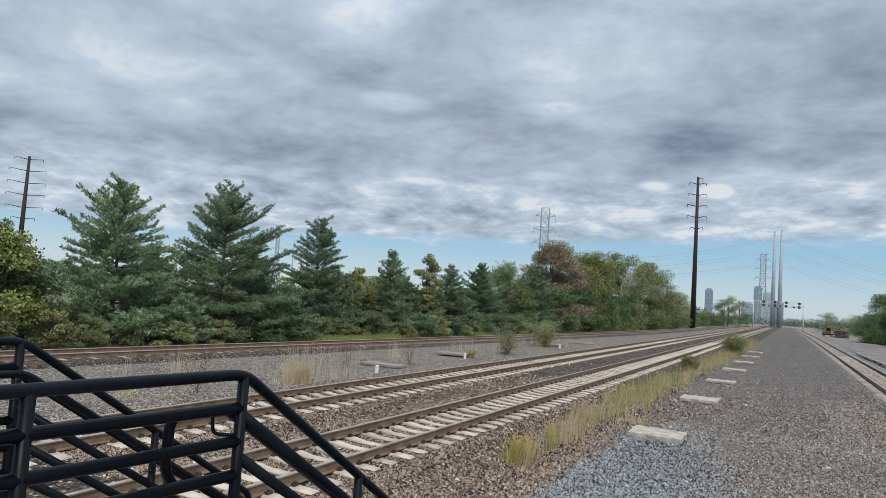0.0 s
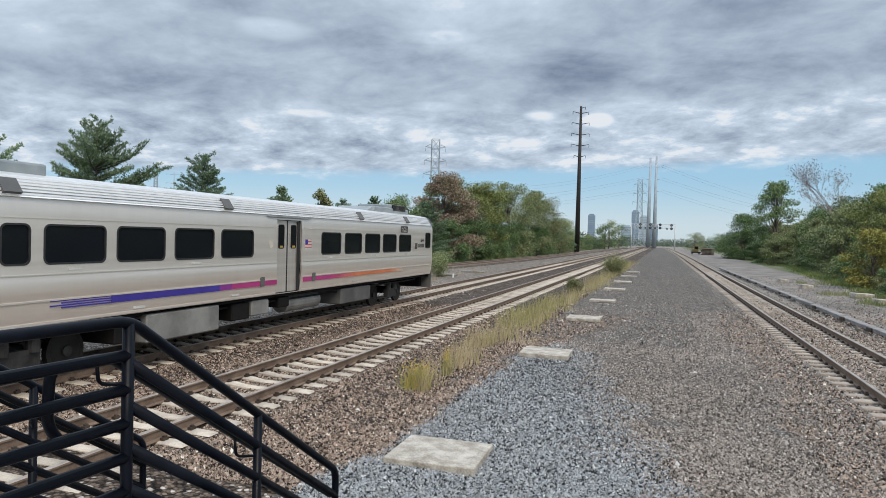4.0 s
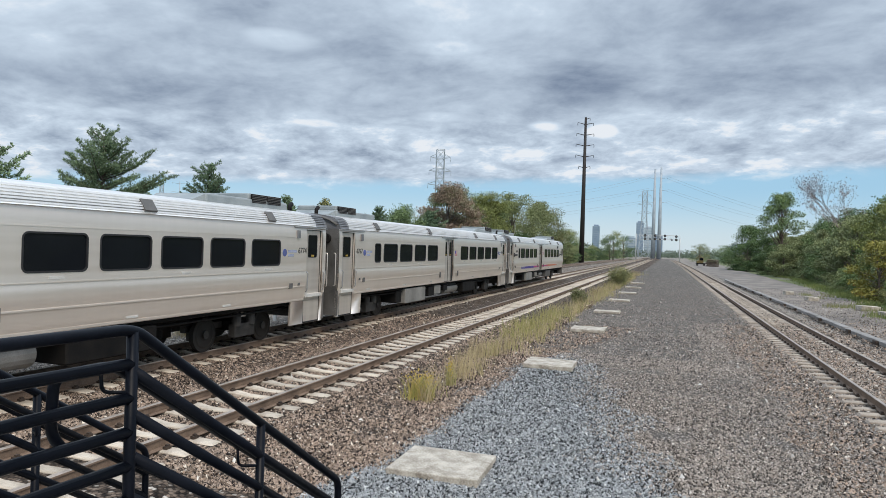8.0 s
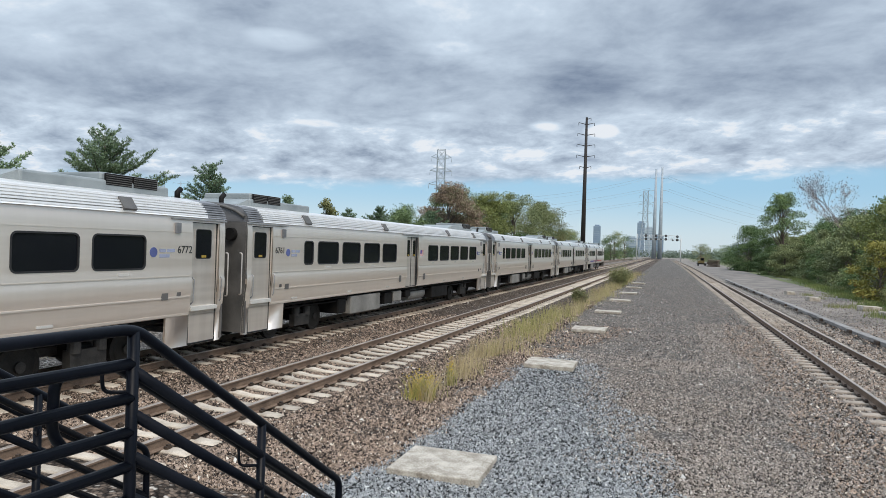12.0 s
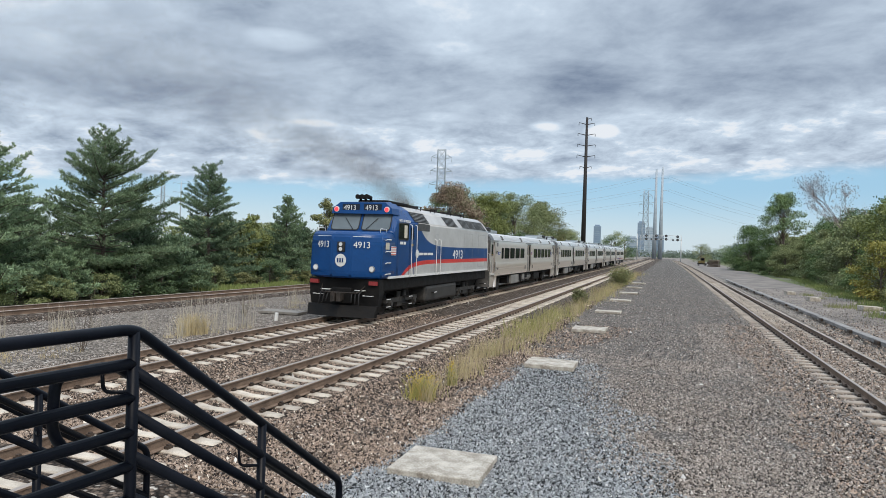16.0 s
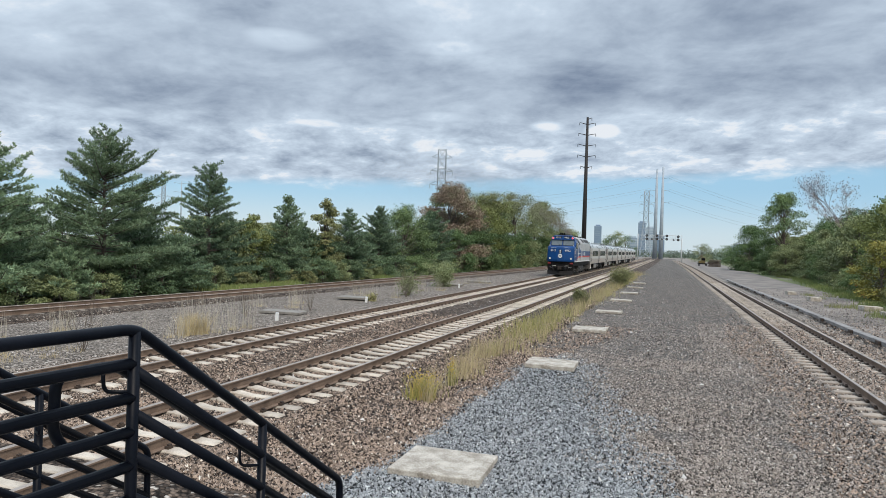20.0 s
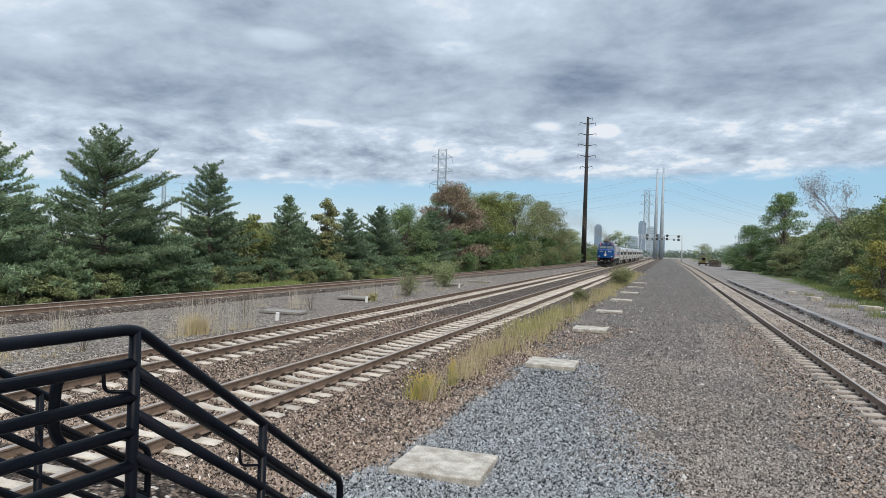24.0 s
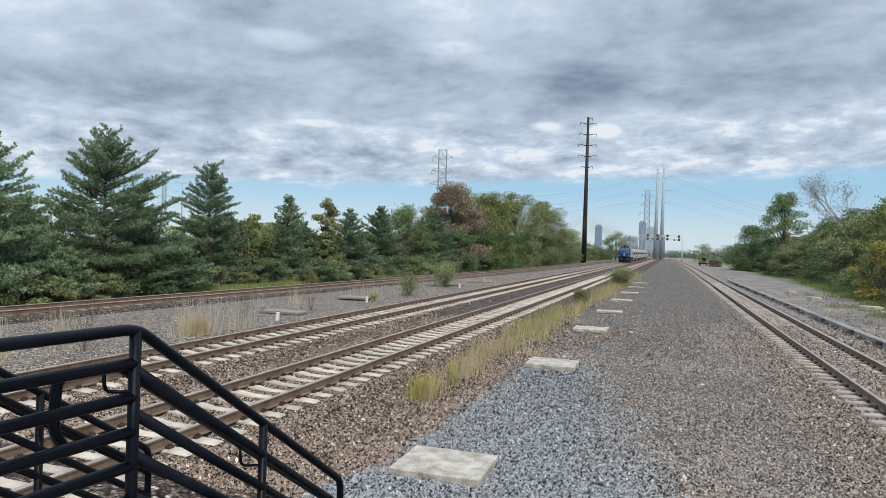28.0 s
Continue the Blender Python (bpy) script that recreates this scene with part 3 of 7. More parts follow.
for i, y in enumerate((9.33, 18.66, 27.95, 36.7, 45.9, 54.7, 63.8, 73.0)):
    slab(-3.04 + 0.012 * i, y, 1.34, 1.22 if i < 3 else 1.0, 0.0 if i != 1 else 0.03, (0.6 * (i % 3 - 1), 0.5 * ((i + 1) % 3 - 1), 1.5 - i * 0.4), "weathered concrete slab set in the gravel")
for x, y, w, d, z in ((-17.3, 35.3, 1.9, 1.2, 0.06), (-17.4, 53.6, 1.9, 1.1, 0.02), (-16.9, 60.6, 2.2, 1.0, 0.0), (-16.6, 26.5, 2.0, 0.9, 0.0)):
    slab(x, y, w, d, z, (0, 0, 4), "grey concrete slab among dry weeds", "slabs between the tracks")


def trough():
    """A line of dark covers beside the side track."""
    root = thing("cable_trough", None, "long dark grey cable trough with worn covers", "cable trough")
    bm0 = soft_box(-0.17, 0.17, -0.98, 0.98, -0.16, 0.0, 0.012, 1)
    data = bpy.data.meshes.new("cover")
    bm0.to_mesh(data)
    bm0.free()
    data.materials.append(plain("dark_trough", (0.18, 0.17, 0.16), (0.30, 0.285, 0.27), 2.0, 0.8, 0, 40, 0.3, spread=0.3))
    rng = random.Random(5)
    for i in range(42):
        y = 12 + 2.0 * i
        ob = new("cover", data)
        ob.parent = root
        ob.matrix_basis = pose(8.05 - 0.0125 * (y - 25) + rng.uniform(-0.015, 0.015), y, 0.02 + rng.uniform(-0.02, 0.012), rng.uniform(-0.3, 0.3), rng.uniform(-1, 1), 0.7)
    rng = random.Random(8)
    for i in range(14):
        y = 14 + i * 5.2 + rng.uniform(-1, 1)
        x = 7.80 - 0.0125 * (y - 25)
        part("bracket", soft_box(x - 0.06, x + 0.06, y - 0.2, y + 0.2, -0.12, 0.03, 0.01, 1), CLIP, root)


trough()
for x, y, w in ((10.6, 58.0, 0.8), (12.4, 50.0, 1.2), (12.3, 45.0, 1.0), (10.2, 66.0, 0.7)):
    ob = part("concrete_block", soft_box(-w / 2, w / 2, -0.4, 0.4, -0.2, 0.16, 0.03, 1), CONCRETE)
    ob.matrix_basis = pose(x, y, 0.0, 0, 2, 12 * w)
    tagged(ob, "broken concrete block on the worn asphalt", "block", "blocks on the yard")


# ---- train ----
HALF = 1.6


def text_part(name, words, size, m, mat, parent, depth=0.004):
    """Lettering as a mesh; m places its baseline's start, x along the words and z out of the surface."""
    curve = bpy.data.curves.new(name, "FONT")
    curve.body, curve.size, curve.extrude = words, size, depth
    ob = bpy.data.objects.new(name, curve)
    scene.collection.objects.link(ob)
    bpy.context.view_layer.update()
    data = bpy.data.meshes.new_from_object(ob.evaluated_get(bpy.context.evaluated_depsgraph_get()))
    bpy.data.objects.remove(ob)
    data.transform(m)
    data.materials.clear()
    data.materials.append(mat)
    return part(name, data, None, parent)


def on_side(y, z, out=0.006, x=HALF):
    """A frame on the car's right side (+x) at y, z: x runs along +y, y up, z outwards."""
    return Matrix(((0, 0, 1, x + out), (1, 0, 0, y), (0, 1, 0, z), (0, 0, 0, 1)))


def patch(w, h, r, m, mat, name, parent, depth=0.01, label="", seg=4):
    """A rounded plate of some depth, centred on m."""
    pts = rounded_rect(w, h, r, seg)
    bm = bmesh.new()
    a = [bm.verts.new(m @ Vector((x, y, 0))) for x, y in pts]
    b = [bm.verts.new(m @ Vector((x, y, -depth))) for x, y in pts]
    bm.faces.new(a)
    k = len(pts)
    for i in range(k):
        bm.faces.new((a[i], b[i], b[(i + 1) % k], a[(i + 1) % k]))
    bmesh.ops.recalc_face_normals(bm, faces=bm.faces)
    return part(name, bm, mat, parent, label)


def ring(w, h, r, band, m, mat, name, parent, depth=0.02, label=""):
    """A rounded frame of the given band width about an opening."""
    outer, inner = rounded_rect(w + 2 * band, h + 2 * band, r + band), rounded_rect(w, h, r)
    bm = bmesh.new()
    o = [bm.verts.new(m @ Vector((x, y, 0))) for x, y in outer]
    i_ = [bm.verts.new(m @ Vector((x, y, 0))) for x, y in inner]
    ob_ = [bm.verts.new(m @ Vector((x, y, -depth))) for x, y in outer]
    ib = [bm.verts.new(m @ Vector((x, y, -depth * 2.5))) for x, y in inner]
    k = len(outer)
    for a in range(k):
        c = (a + 1) % k
        bm.faces.new((o[a], o[c], i_[c], i_[a]))
        bm.faces.new((i_[a], i_[c], ib[c], ib[a]))
        bm.faces.new((o[a], ob_[a], ob_[c], o[c]))
    bmesh.ops.recalc_face_normals(bm, faces=bm.faces)
    return part(name, bm, mat, parent, label)


def lofted(sections, closed=False):
    """A skin over rings of equal point count, ends capped."""
    bm = bmesh.new()
    rows = [[bm.verts.new(p) for p in ring_] for ring_ in sections]
    k = len(rows[0])
    for a, b in zip(rows, rows[1:]):
        for i in range(k):
            bm.faces.new((a[i], a[(i + 1) % k], b[(i + 1) % k], b[i]))
    bm.faces.new(rows[0][::-1])
    bm.faces.new(rows[-1])
    bmesh.ops.recalc_face_normals(bm, faces=bm.faces)
    return bm


def eased(bm, r):
    """Round the edges of a shell whose faces are large."""
    done = bmesh.ops.bevel(bm, geom=bm.edges[:], offset=r, segments=3, affect="EDGES", clamp_overlap=True)
    for f in done["faces"]:
        f.smooth = True
    return bm


COACH_L = 25.5
WINDOWS = [(3.15, 3.72), (4.0, 5.42), (5.71, 7.11), (7.43, 8.84), (9.13, 10.54), (14.38, 15.78), (16.08, 17.47), (17.77, 19.17), (19.46, 20.87), (21.18, 22.59)]
SILL, WIN_LOW, WIN_HIGH, GUTTER = 1.14, 2.27, 3.0, 3.46


def side_wall(y0, y1, holes, x, zs):
    """A wall skin of columns and rows with holes (ya, yb, za, zb) left out; zs gives height and outward offset."""
    bm = bmesh.new()
    ys = sorted(set([y0, y1] + [v for h in holes for v in h[:2]]))
    levels = sorted(set([z for z, _ in zs] + [v for h in holes for v in h[2:]]))

    def out(z):
        for (za, xa), (zb, xb) in zip(zs, zs[1:]):
            if za <= z <= zb:
                return xa + (xb - xa) * (z - za) / (zb - za)
        return zs[-1][1]
    def skin(inset, turn_over):
        grid = {(i, j): bm.verts.new((math.copysign(out(z) - inset, x), y, z)) for i, y in enumerate(ys) for j, z in enumerate(levels)}
        for i in range(len(ys) - 1):
            for j in range(len(levels) - 1):
                cy, cz = (ys[i] + ys[i + 1]) / 2, (levels[j] + levels[j + 1]) / 2
                if any(a < cy < b and c < cz < d for a, b, c, d in holes):
                    continue
                q = [grid[i, j], grid[i + 1, j], grid[i + 1, j + 1], grid[i, j + 1]]
                bm.faces.new(q if (x > 0) != turn_over else q[::-1]).smooth = True
    skin(0.0, False)
    skin(0.05, True)
    for a, b, c, d in holes:
        corners = [(a, c), (b, c), (b, d), (a, d)]
        for (ya, za), (yb, zb) in zip(corners, corners[1:] + corners[:1]):
            bm.faces.new([bm.verts.new((math.copysign(out(z) - k, x), y, z)) for y, z, k in ((ya, za, 0), (yb, zb, 0), (yb, zb, 0.05), (ya, za, 0.05))])
    bmesh.ops.remove_doubles(bm, verts=bm.verts[:], dist=0.0005)
    for e in bm.edges:
        if len(e.link_faces) != 2 or e.calc_face_angle(0.0) > 0.5:
            e.smooth = False
    return bm


def roof_skin(y0, y1, nose=False):
    """The fluted roof: deep ribs on the steep flank, smooth on top."""
    half = [(1.575, 3.46), (1.63, 3.47), (1.60, 3.50)]
    n = 6
    for i in range(n):
        t0 = i / n
        x, z = 1.585 - 0.26 * t0 ** 1.6, 3.51 + 0.35 * t0
        half += [(x + 0.022, z), (x + 0.012, z + 0.036), (x - 0.05, z + 0.040), (x - 0.055, z + 0.054)]
    half += [(1.26, 3.875), (0.98, 3.93), (0.6, 3.975), (0.25, 4.0)]
    outline = half + [(-x, z) for x, z in half[::-1]]
    bm = bmesh.new()
    rows = [[bm.verts.new((x, y, z)) for x, z in outline] for y in (y0, y0 + 0.3, y1 - 0.3, y1)]
    for a, b in zip(rows, rows[1:]):
        for i in range(len(outline) - 1):
            bm.faces.new((a[i], a[i + 1], b[i + 1], b[i]))
    if nose:
        for v in rows[-1]:
            v.co.x *= 0.965
            v.co.z = 3.46 + (v.co.z - 3.46) * 0.70
    bm.faces.new(rows[0])
    bm.faces.new(rows[-1][::-1])
    bmesh.ops.recalc_face_normals(bm, faces=bm.faces)
    return bm


def truck(y, parent, axle=1.3, r=0.45, name="truck", out=0.50):
    """A bogie: side frames, springs, and wheels with their rims."""
    base = part(name, soft_box(-1.0, 1.0, y - 0.25, y + 0.25, 0.45, 0.75, 0.04, 1), UNDER, parent)
    for s in (-1, 1):
        bm = bmesh.new()
        box(bm, s * out - 0.08, s * out + 0.08, y - axle - 0.45, y + axle + 0.45, 0.52, 0.70)
        box(bm, s * 1.05 - 0.10, s * 1.05 + 0.10, y - 0.45, y + 0.45, 0.30, 0.66)
        for k in (-1, 1):
            box(bm, s * out - 0.12, s * out + 0.12, y + k * axle - 0.16, y + k * axle + 0.16, 0.28, 0.62)
            if out > 0.9:
                disc(bm, (s * 1.24, y + k * axle, r), (s, 0, 0), 0.12, 0.06, 12)
            else:
                disc(bm, (s * 0.84, y + k * axle, r), (s, 0, 0), 0.11, 0.05, 14)
            disc(bm, (s * 1.10, y + k * 0.32, 0.60), (0, 0, 1), 0.13, 0.36, 12)
        part("side_frame", bm, TRUCK_GREY, base)
        for k in (-1, 1):
            bm = bmesh.new()
            disc(bm, (s * 0.70, y + k * axle, r), (s, 0, 0), r, 0.13, 28)
            disc(bm, (s * 0.83, y + k * axle, r), (s, 0, 0), r * 0.80, 0.012, 28, r * 0.72)
            part("wheel", bm, WHEEL, base)
    return base


TRUCK_GREY = plain("truck_grey_grime", (0.018, 0.017, 0.016), (0.06, 0.056, 0.052), 4.0, 0.65, 0.1)
WHEEL = plain("wheel_iron", (0.012, 0.011, 0.010), (0.036, 0.033, 0.030), 4.0, 0.6, 0.4)


def door_leaf(y0, y1, z0, z1, s, parent, name="door_leaf"):
    """A recessed leaf with a dark gap round it and a rounded window."""
    turn = Matrix.Identity(4) if s > 0 else Matrix.Rotation(math.pi, 4, "Z")
    m = turn @ on_side(s * (y0 + y1) / 2, (z0 + z1) / 2, -0.09)
    w, h = y1 - y0, z1 - z0
    leaf = patch(w - 0.05, h - 0.02, 0.03, m, DOOR_STEEL, name, parent, 0.03)
    ring(w - 0.05, h - 0.02, 0.02, 0.03, m @ Matrix.Translation((0, 0, 0.010)), RUBBER, "door_seal", leaf, 0.02)
    wz, ww = 2.84 - (z0 + z1) / 2, 0.58 if w > 0.85 else 0.34
    ring(ww, 0.72, 0.07, 0.04, m @ Matrix.Translation((0, wz, 0.012)), DOOR_STEEL, "window_frame", leaf, 0.008)
    ring(ww - 0.04, 0.68, 0.06, 0.02, m @ Matrix.Translation((0, wz, 0.016)), RUBBER, "window_seal", leaf, 0.006)
    patch(ww, 0.72, 0.06, m @ Matrix.Translation((0, wz, 0.006)), TINTED, "door_window", leaf, 0.006)
    patch(0.17, 0.06, 0.01, m @ Matrix.Translation((0.02, wz - 0.30, 0.012)), YELLOW, "sticker", leaf, 0.004, "small yellow sticker")
    return leaf


def coach(cab=False, number="6044"):
    """A stainless passenger car, its rear end at y = 0, rail tops at z = 0."""
    if cab:
        root = thing("cab_car", None, "silver passenger cab car with orange and violet side stripe", "train car", "cars of the train")
    else:
        root = thing("passenger_car", None, "silver fluted-roof passenger car with dark windows", "train car", "cars of the train")
    L = COACH_L
    zs = [(SILL, 1.530), (1.25, 1.556), (1.36, 1.574), (1.48, 1.586), (1.59, 1.588), (1.66, 1.606), (1.74, 1.617), (1.83, 1.622), (1.92, 1.621), (2.00, 1.614), (2.07, 1.602), (3.1, 1.600), (3.22, 1.596), (3.34, 1.588), (GUTTER, 1.572)]
    front_door = not cab
    for s in (1, -1):
        holes = [(a + 0.024, b - 0.024, WIN_LOW + 0.024, WIN_HIGH - 0.024) for a, b in WINDOWS]
        holes.append((11.72, 13.1, 1.16, 3.34))
        holes.append((0.42, 1.42, SILL, 3.36))
        if front_door:
            holes.append((L - 1.42, L - 0.42, SILL, 3.36))
        else:
            holes.append((24.494, 25.146, 2.424, 3.096))
        part("side_wall", side_wall(0.2, L - (0.02 if cab else 0.2), holes, s, zs), STEEL, root)
        flip = Matrix.Identity(4) if s > 0 else Matrix.Rotation(math.pi, 4, "Z")

        def face(y, z, out):
            return on_side(y, z, out) if s > 0 else flip @ on_side(-y, z, out)
        panes = [(c, d, WIN_LOW, WIN_HIGH) for c, d in WINDOWS] + ([(24.47, 25.17, 2.40, 3.12)] if cab else [])
        for c, d, e, f in panes:
            frame_ = ring(d - c - 0.05, f - e - 0.05, 0.09, 0.035, face((c + d) / 2, (e + f) / 2, 0.010), RUBBER, "window", root, 0.012)
            patch(d - c - 0.03, f - e - 0.03, 0.09, face((c + d) / 2, (e + f) / 2, -0.018), TINTED, "pane", frame_, 0.01)
        # end doors, with the skirt that reaches down beside them
        for c, d in [(0.42, 1.42)] + ([(L - 1.42, L - 0.42)] if front_door else []):
            rear = c < 5
            leaf = door_leaf(c, d, 0.46, 3.35, s, root, "end_door")
            skirt = side_wall(c - (0.22 if rear else 0.75), d + (0.75 if rear else 0.22), [(c, d, 0.42, SILL)], s, [(0.42, 1.515), (SILL, 1.535)])
            part("step_skirt", skirt, STEEL, root)
            bm = bmesh.new()
            box(bm, s * 1.47, s * 1.60, c + 0.02, d - 0.02, SILL + 0.10, SILL + 0.20)
            part("threshold", bm, WHITE_STEP, leaf)
            for y in (c + 0.05, d + 0.07):
                bm = bmesh.new()
                tube(bm, bend([(s * 1.55, y, 1.40), (s * 1.62, y, 1.46), (s * 1.64, y, 2.0), (s * 1.56, y, 2.05)], 0.04, 3), 0.016, 6)
                part("grab_rail", bm, STEEL_DARK, root)
            bm = bmesh.new()
            e = 0.02 if rear else L - 0.02
            tube(bm, bend([(s * 1.50, e, 1.52), (s * 1.57, e, 1.52), (s * 1.57, e, 2.62), (s * 1.50, e, 2.62)], 0.04, 3), 0.02, 6)
            part("corner_rail", bm, DOOR_STEEL, root)
            patch(0.17, 0.24, 0.02, face(1.95 if rear else L - 1.95, 3.2, 0.045), SOOTY_ROOF, "signal_lamp", root, 0.06)
            patch(0.20, 0.28, 0.02, face(2.2 if rear else L - 2.3, 1.70, 0.014), END_STEEL, "access_plate", root, 0.03)
            patch(0.13, 0.17, 0.02, face(1.85 if rear else L - 1.85, 1.72, 0.014), END_STEEL, "access_plate", root, 0.03)
            patch(0.16, 0.13, 0.005, face(1.62 if rear else L - 1.62, 1.98, 0.008), WHITE_STEP, "notice", root, 0.006, "small pale notice")
            bm = bmesh.new()
            box(bm, s * 1.57, s * 1.645, 0.2 if rear else L - 2.15, 2.15 if rear else L - 0.2, 3.405, 3.43)
            part("drip_rail", bm, STEEL_DARK, root)
        door_leaf(11.72, 12.41, 1.18, 3.33, s, root)
        door_leaf(12.41, 13.1, 1.18, 3.33, s, root)
        # flat dark strip: the shade of the door recess, put into colour
        patch(0.15, 2.12, 0.01, face(13.025, 2.25, -0.045), RUBBER, "door_jamb", root, 0.02, "dark strip painted as the door recess's shade")
        bm = bmesh.new()
        box(bm, s * 1.58, s * 1.65, 11.2, 13.6, 3.405, 3.43)
        part("drip_rail", bm, STEEL_DARK, root)
        # rolled lines along the side
        bm = bmesh.new()
        for z, h, xo in ((2.07, 0.022, 1.615), (1.585, 0.03, 1.608), (3.10, 0.014, 1.608), (1.16, 0.05, 1.555)):
            for c, d in ((1.46, 11.76), (13.24, L - 1.46 if front_door else L - 0.3)):
                box(bm, s * (xo - 0.03), s * xo, c, d, z, z + h)
        part("side_moulding", bm, STEEL, root)
        # small plates and lamps
        for k, y in enumerate((2.7, 4.7, 6.4, 8.2, 9.8, 15.1, 17.0, 18.6, 20.2, 22.0)):
            patch(0.34, 0.05, 0.01, face(y, 2.17 if k % 2 else 1.27, 0.008 if k % 2 else -0.03), WHITE_STEP, "marker_plate", root, 0.012)
        for y in (11.0, 13.9):
            patch(0.2, 0.27, 0.02, face(y, 1.56, 0.02), END_STEEL, "speaker_box", root, 0.02)
        for y in (3.35, 9.4, 17.4, 22.1):
            lo, hi = Vector((s * 1.65, 0, 3.55)), Vector((s * 1.475, 0, 3.80))
            bm = bmesh.new()
            q = [lo + Vector((0, y - 0.18, 0)), lo + Vector((0, y + 0.18, 0)), hi + Vector((0, y + 0.18, 0)), hi + Vector((0, y - 0.18, 0))]
            back = [p - Vector((s * 0.07, 0, 0.06)) for p in q]
            fa, fb = [bm.verts.new(p) for p in q], [bm.verts.new(p) for p in back]
            bm.faces.new(fa)
            for k in range(4):
                bm.faces.new((fa[k], fb[k], fb[(k + 1) % 4], fa[(k + 1) % 4]))
            bmesh.ops.recalc_face_normals(bm, faces=bm.faces)
            part("roof_vent", bm, END_STEEL, root)
        # flag
        flag = patch(0.40, 0.29, 0.01, face(13.52, 2.62, 0.006), WHITE, "flag_decal", root, 0.004, "small flag decal")
        for k in range(6):
            patch(0.40, 0.022, 0.003, face(13.52, 2.748 - 0.0475 * k, 0.009), RED, "flag_stripe", flag, 0.004)
        patch(0.17, 0.155, 0.003, face(13.52 - s * 0.115, 2.687, 0.012), VIOLET, "flag_canton", flag, 0.004)
    part("roof", roof_skin(0.9, L - (0.9 if not cab else 0.35), False), STEEL_ROOF, root)
    part("roof_end", roof_skin(0.2, 0.9, False), SOOTY_ROOF, root, "sooty roof end")
    part("roof_end", roof_skin(L - (0.35 if cab else 0.9), L - (0.0 if cab else 0.2), cab), SOOTY_ROOF, root, "sooty roof end")
    # ends, floor, inside
    for y in (0.2, L - (0.06 if cab else 0.26)):
        bm = bmesh.new()
        box(bm, -1.57, 1.57, y + 0.004, y + 0.056, 0.48, 3.46)
        part("end_wall", bm, END_STEEL, root)
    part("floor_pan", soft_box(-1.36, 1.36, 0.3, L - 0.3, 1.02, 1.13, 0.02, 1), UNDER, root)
    # solid near-black box: the inside's lack of light is put into its colour
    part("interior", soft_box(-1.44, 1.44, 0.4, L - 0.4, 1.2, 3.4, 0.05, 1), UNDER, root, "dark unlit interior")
    for y, k in ((0.2, -1), (L - 0.2, 1)):
        if cab and k > 0:
            continue
        part("diaphragm", soft_box(-0.62, 0.62, min(y, y + k * 0.45), max(y, y + k * 0.45), 1.05, 3.45, 0.10, 2), END_GREY, root)
        for s in (-1, 1):
            bm = bmesh.new()
            disc(bm, (s * 1.12, y + k * 0.01, 3.12), (0, k, 0), 0.17, 0.14, 18)
            part("end_lamp", bm, UNDER, root)
            bm = bmesh.new()
            tube(bm, bend([(s * 0.75, y, 0.95), (s * 0.78, y + k * 0.28, 0.9), (s * 0.70, y + k * 0.42, 0.55)], 0.1, 4), 0.035, 6)
            part("air_hose", bm, UNDER, root)
        bm = bmesh.new()
        tube(bm, [(x, y + k * 0.02, 3.4 + 0.55 * math.sqrt(max(0, 1 - (x / 1.6) ** 2))) for x in [-1.5 + 0.3 * i for i in range(11)]], 0.05, 6)
        part("end_arch", bm, END_STEEL, root)
    # roof gear
    for c, d, e, f in ((1.35, 4.7, 1.5, 2.9), (20.2, 24.1, 22.2, 23.7)):
        unit = part("roof_unit", soft_box(-0.85, 0.85, c, d, 3.90, 4.17, 0.05, 2), ROOF_UNIT, root, "grey air unit")
        part("hood", soft_box(-0.80, 0.80, e - 0.1, f + 0.1, 4.15, 4.33, 0.04, 2), ROOF_UNIT, unit)
        for k in (-1, 1):
            for g, h in ((e, (e + f) / 2 - 0.03), ((e + f) / 2 + 0.03, f)):
                bm = bmesh.new()
                box(bm, k * 0.80, k * 0.858, g, h, 4.06, 4.31)
                opening = part("louvre", bm, UNDER, unit)
                bm = bmesh.new()
                for i in range(5):
                    box(bm, k * 0.855, k * 0.868, g, h, 4.08 + 0.047 * i, 4.093 + 0.047 * i)
                part("slats", bm, END_STEEL, opening)
        part("ramp", lofted([[(-0.7, c - 0.35, 3.93), (0.7, c - 0.35, 3.93), (0.7, c - 0.35, 3.99), (-0.7, c - 0.35, 3.99)], [(-0.8, c, 3.93), (0.8, c, 3.93), (0.8, c, 4.15), (-0.8, c, 4.15)]]), ROOF_UNIT, unit)
    for y in (0.5, L - 0.7):
        bm = bmesh.new()
        tube(bm, [(0.5, y, 3.9), (0.5, y, 4.12), (0.5, y + 0.12, 4.22)], 0.07, 8)
        part("horn", bm, UNDER, root)
    # underside
    truck(3.9, root)
    truck(21.6, root)
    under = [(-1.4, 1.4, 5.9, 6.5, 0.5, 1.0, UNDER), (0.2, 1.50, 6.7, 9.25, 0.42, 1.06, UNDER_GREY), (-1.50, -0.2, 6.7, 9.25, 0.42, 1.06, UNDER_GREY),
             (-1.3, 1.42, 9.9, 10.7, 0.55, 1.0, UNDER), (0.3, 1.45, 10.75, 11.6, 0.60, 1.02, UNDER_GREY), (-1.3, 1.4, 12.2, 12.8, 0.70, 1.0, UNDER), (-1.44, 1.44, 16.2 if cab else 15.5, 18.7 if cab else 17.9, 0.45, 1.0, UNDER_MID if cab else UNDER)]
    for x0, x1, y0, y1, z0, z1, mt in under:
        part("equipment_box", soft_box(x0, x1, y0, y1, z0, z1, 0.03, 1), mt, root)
    bm = bmesh.new()
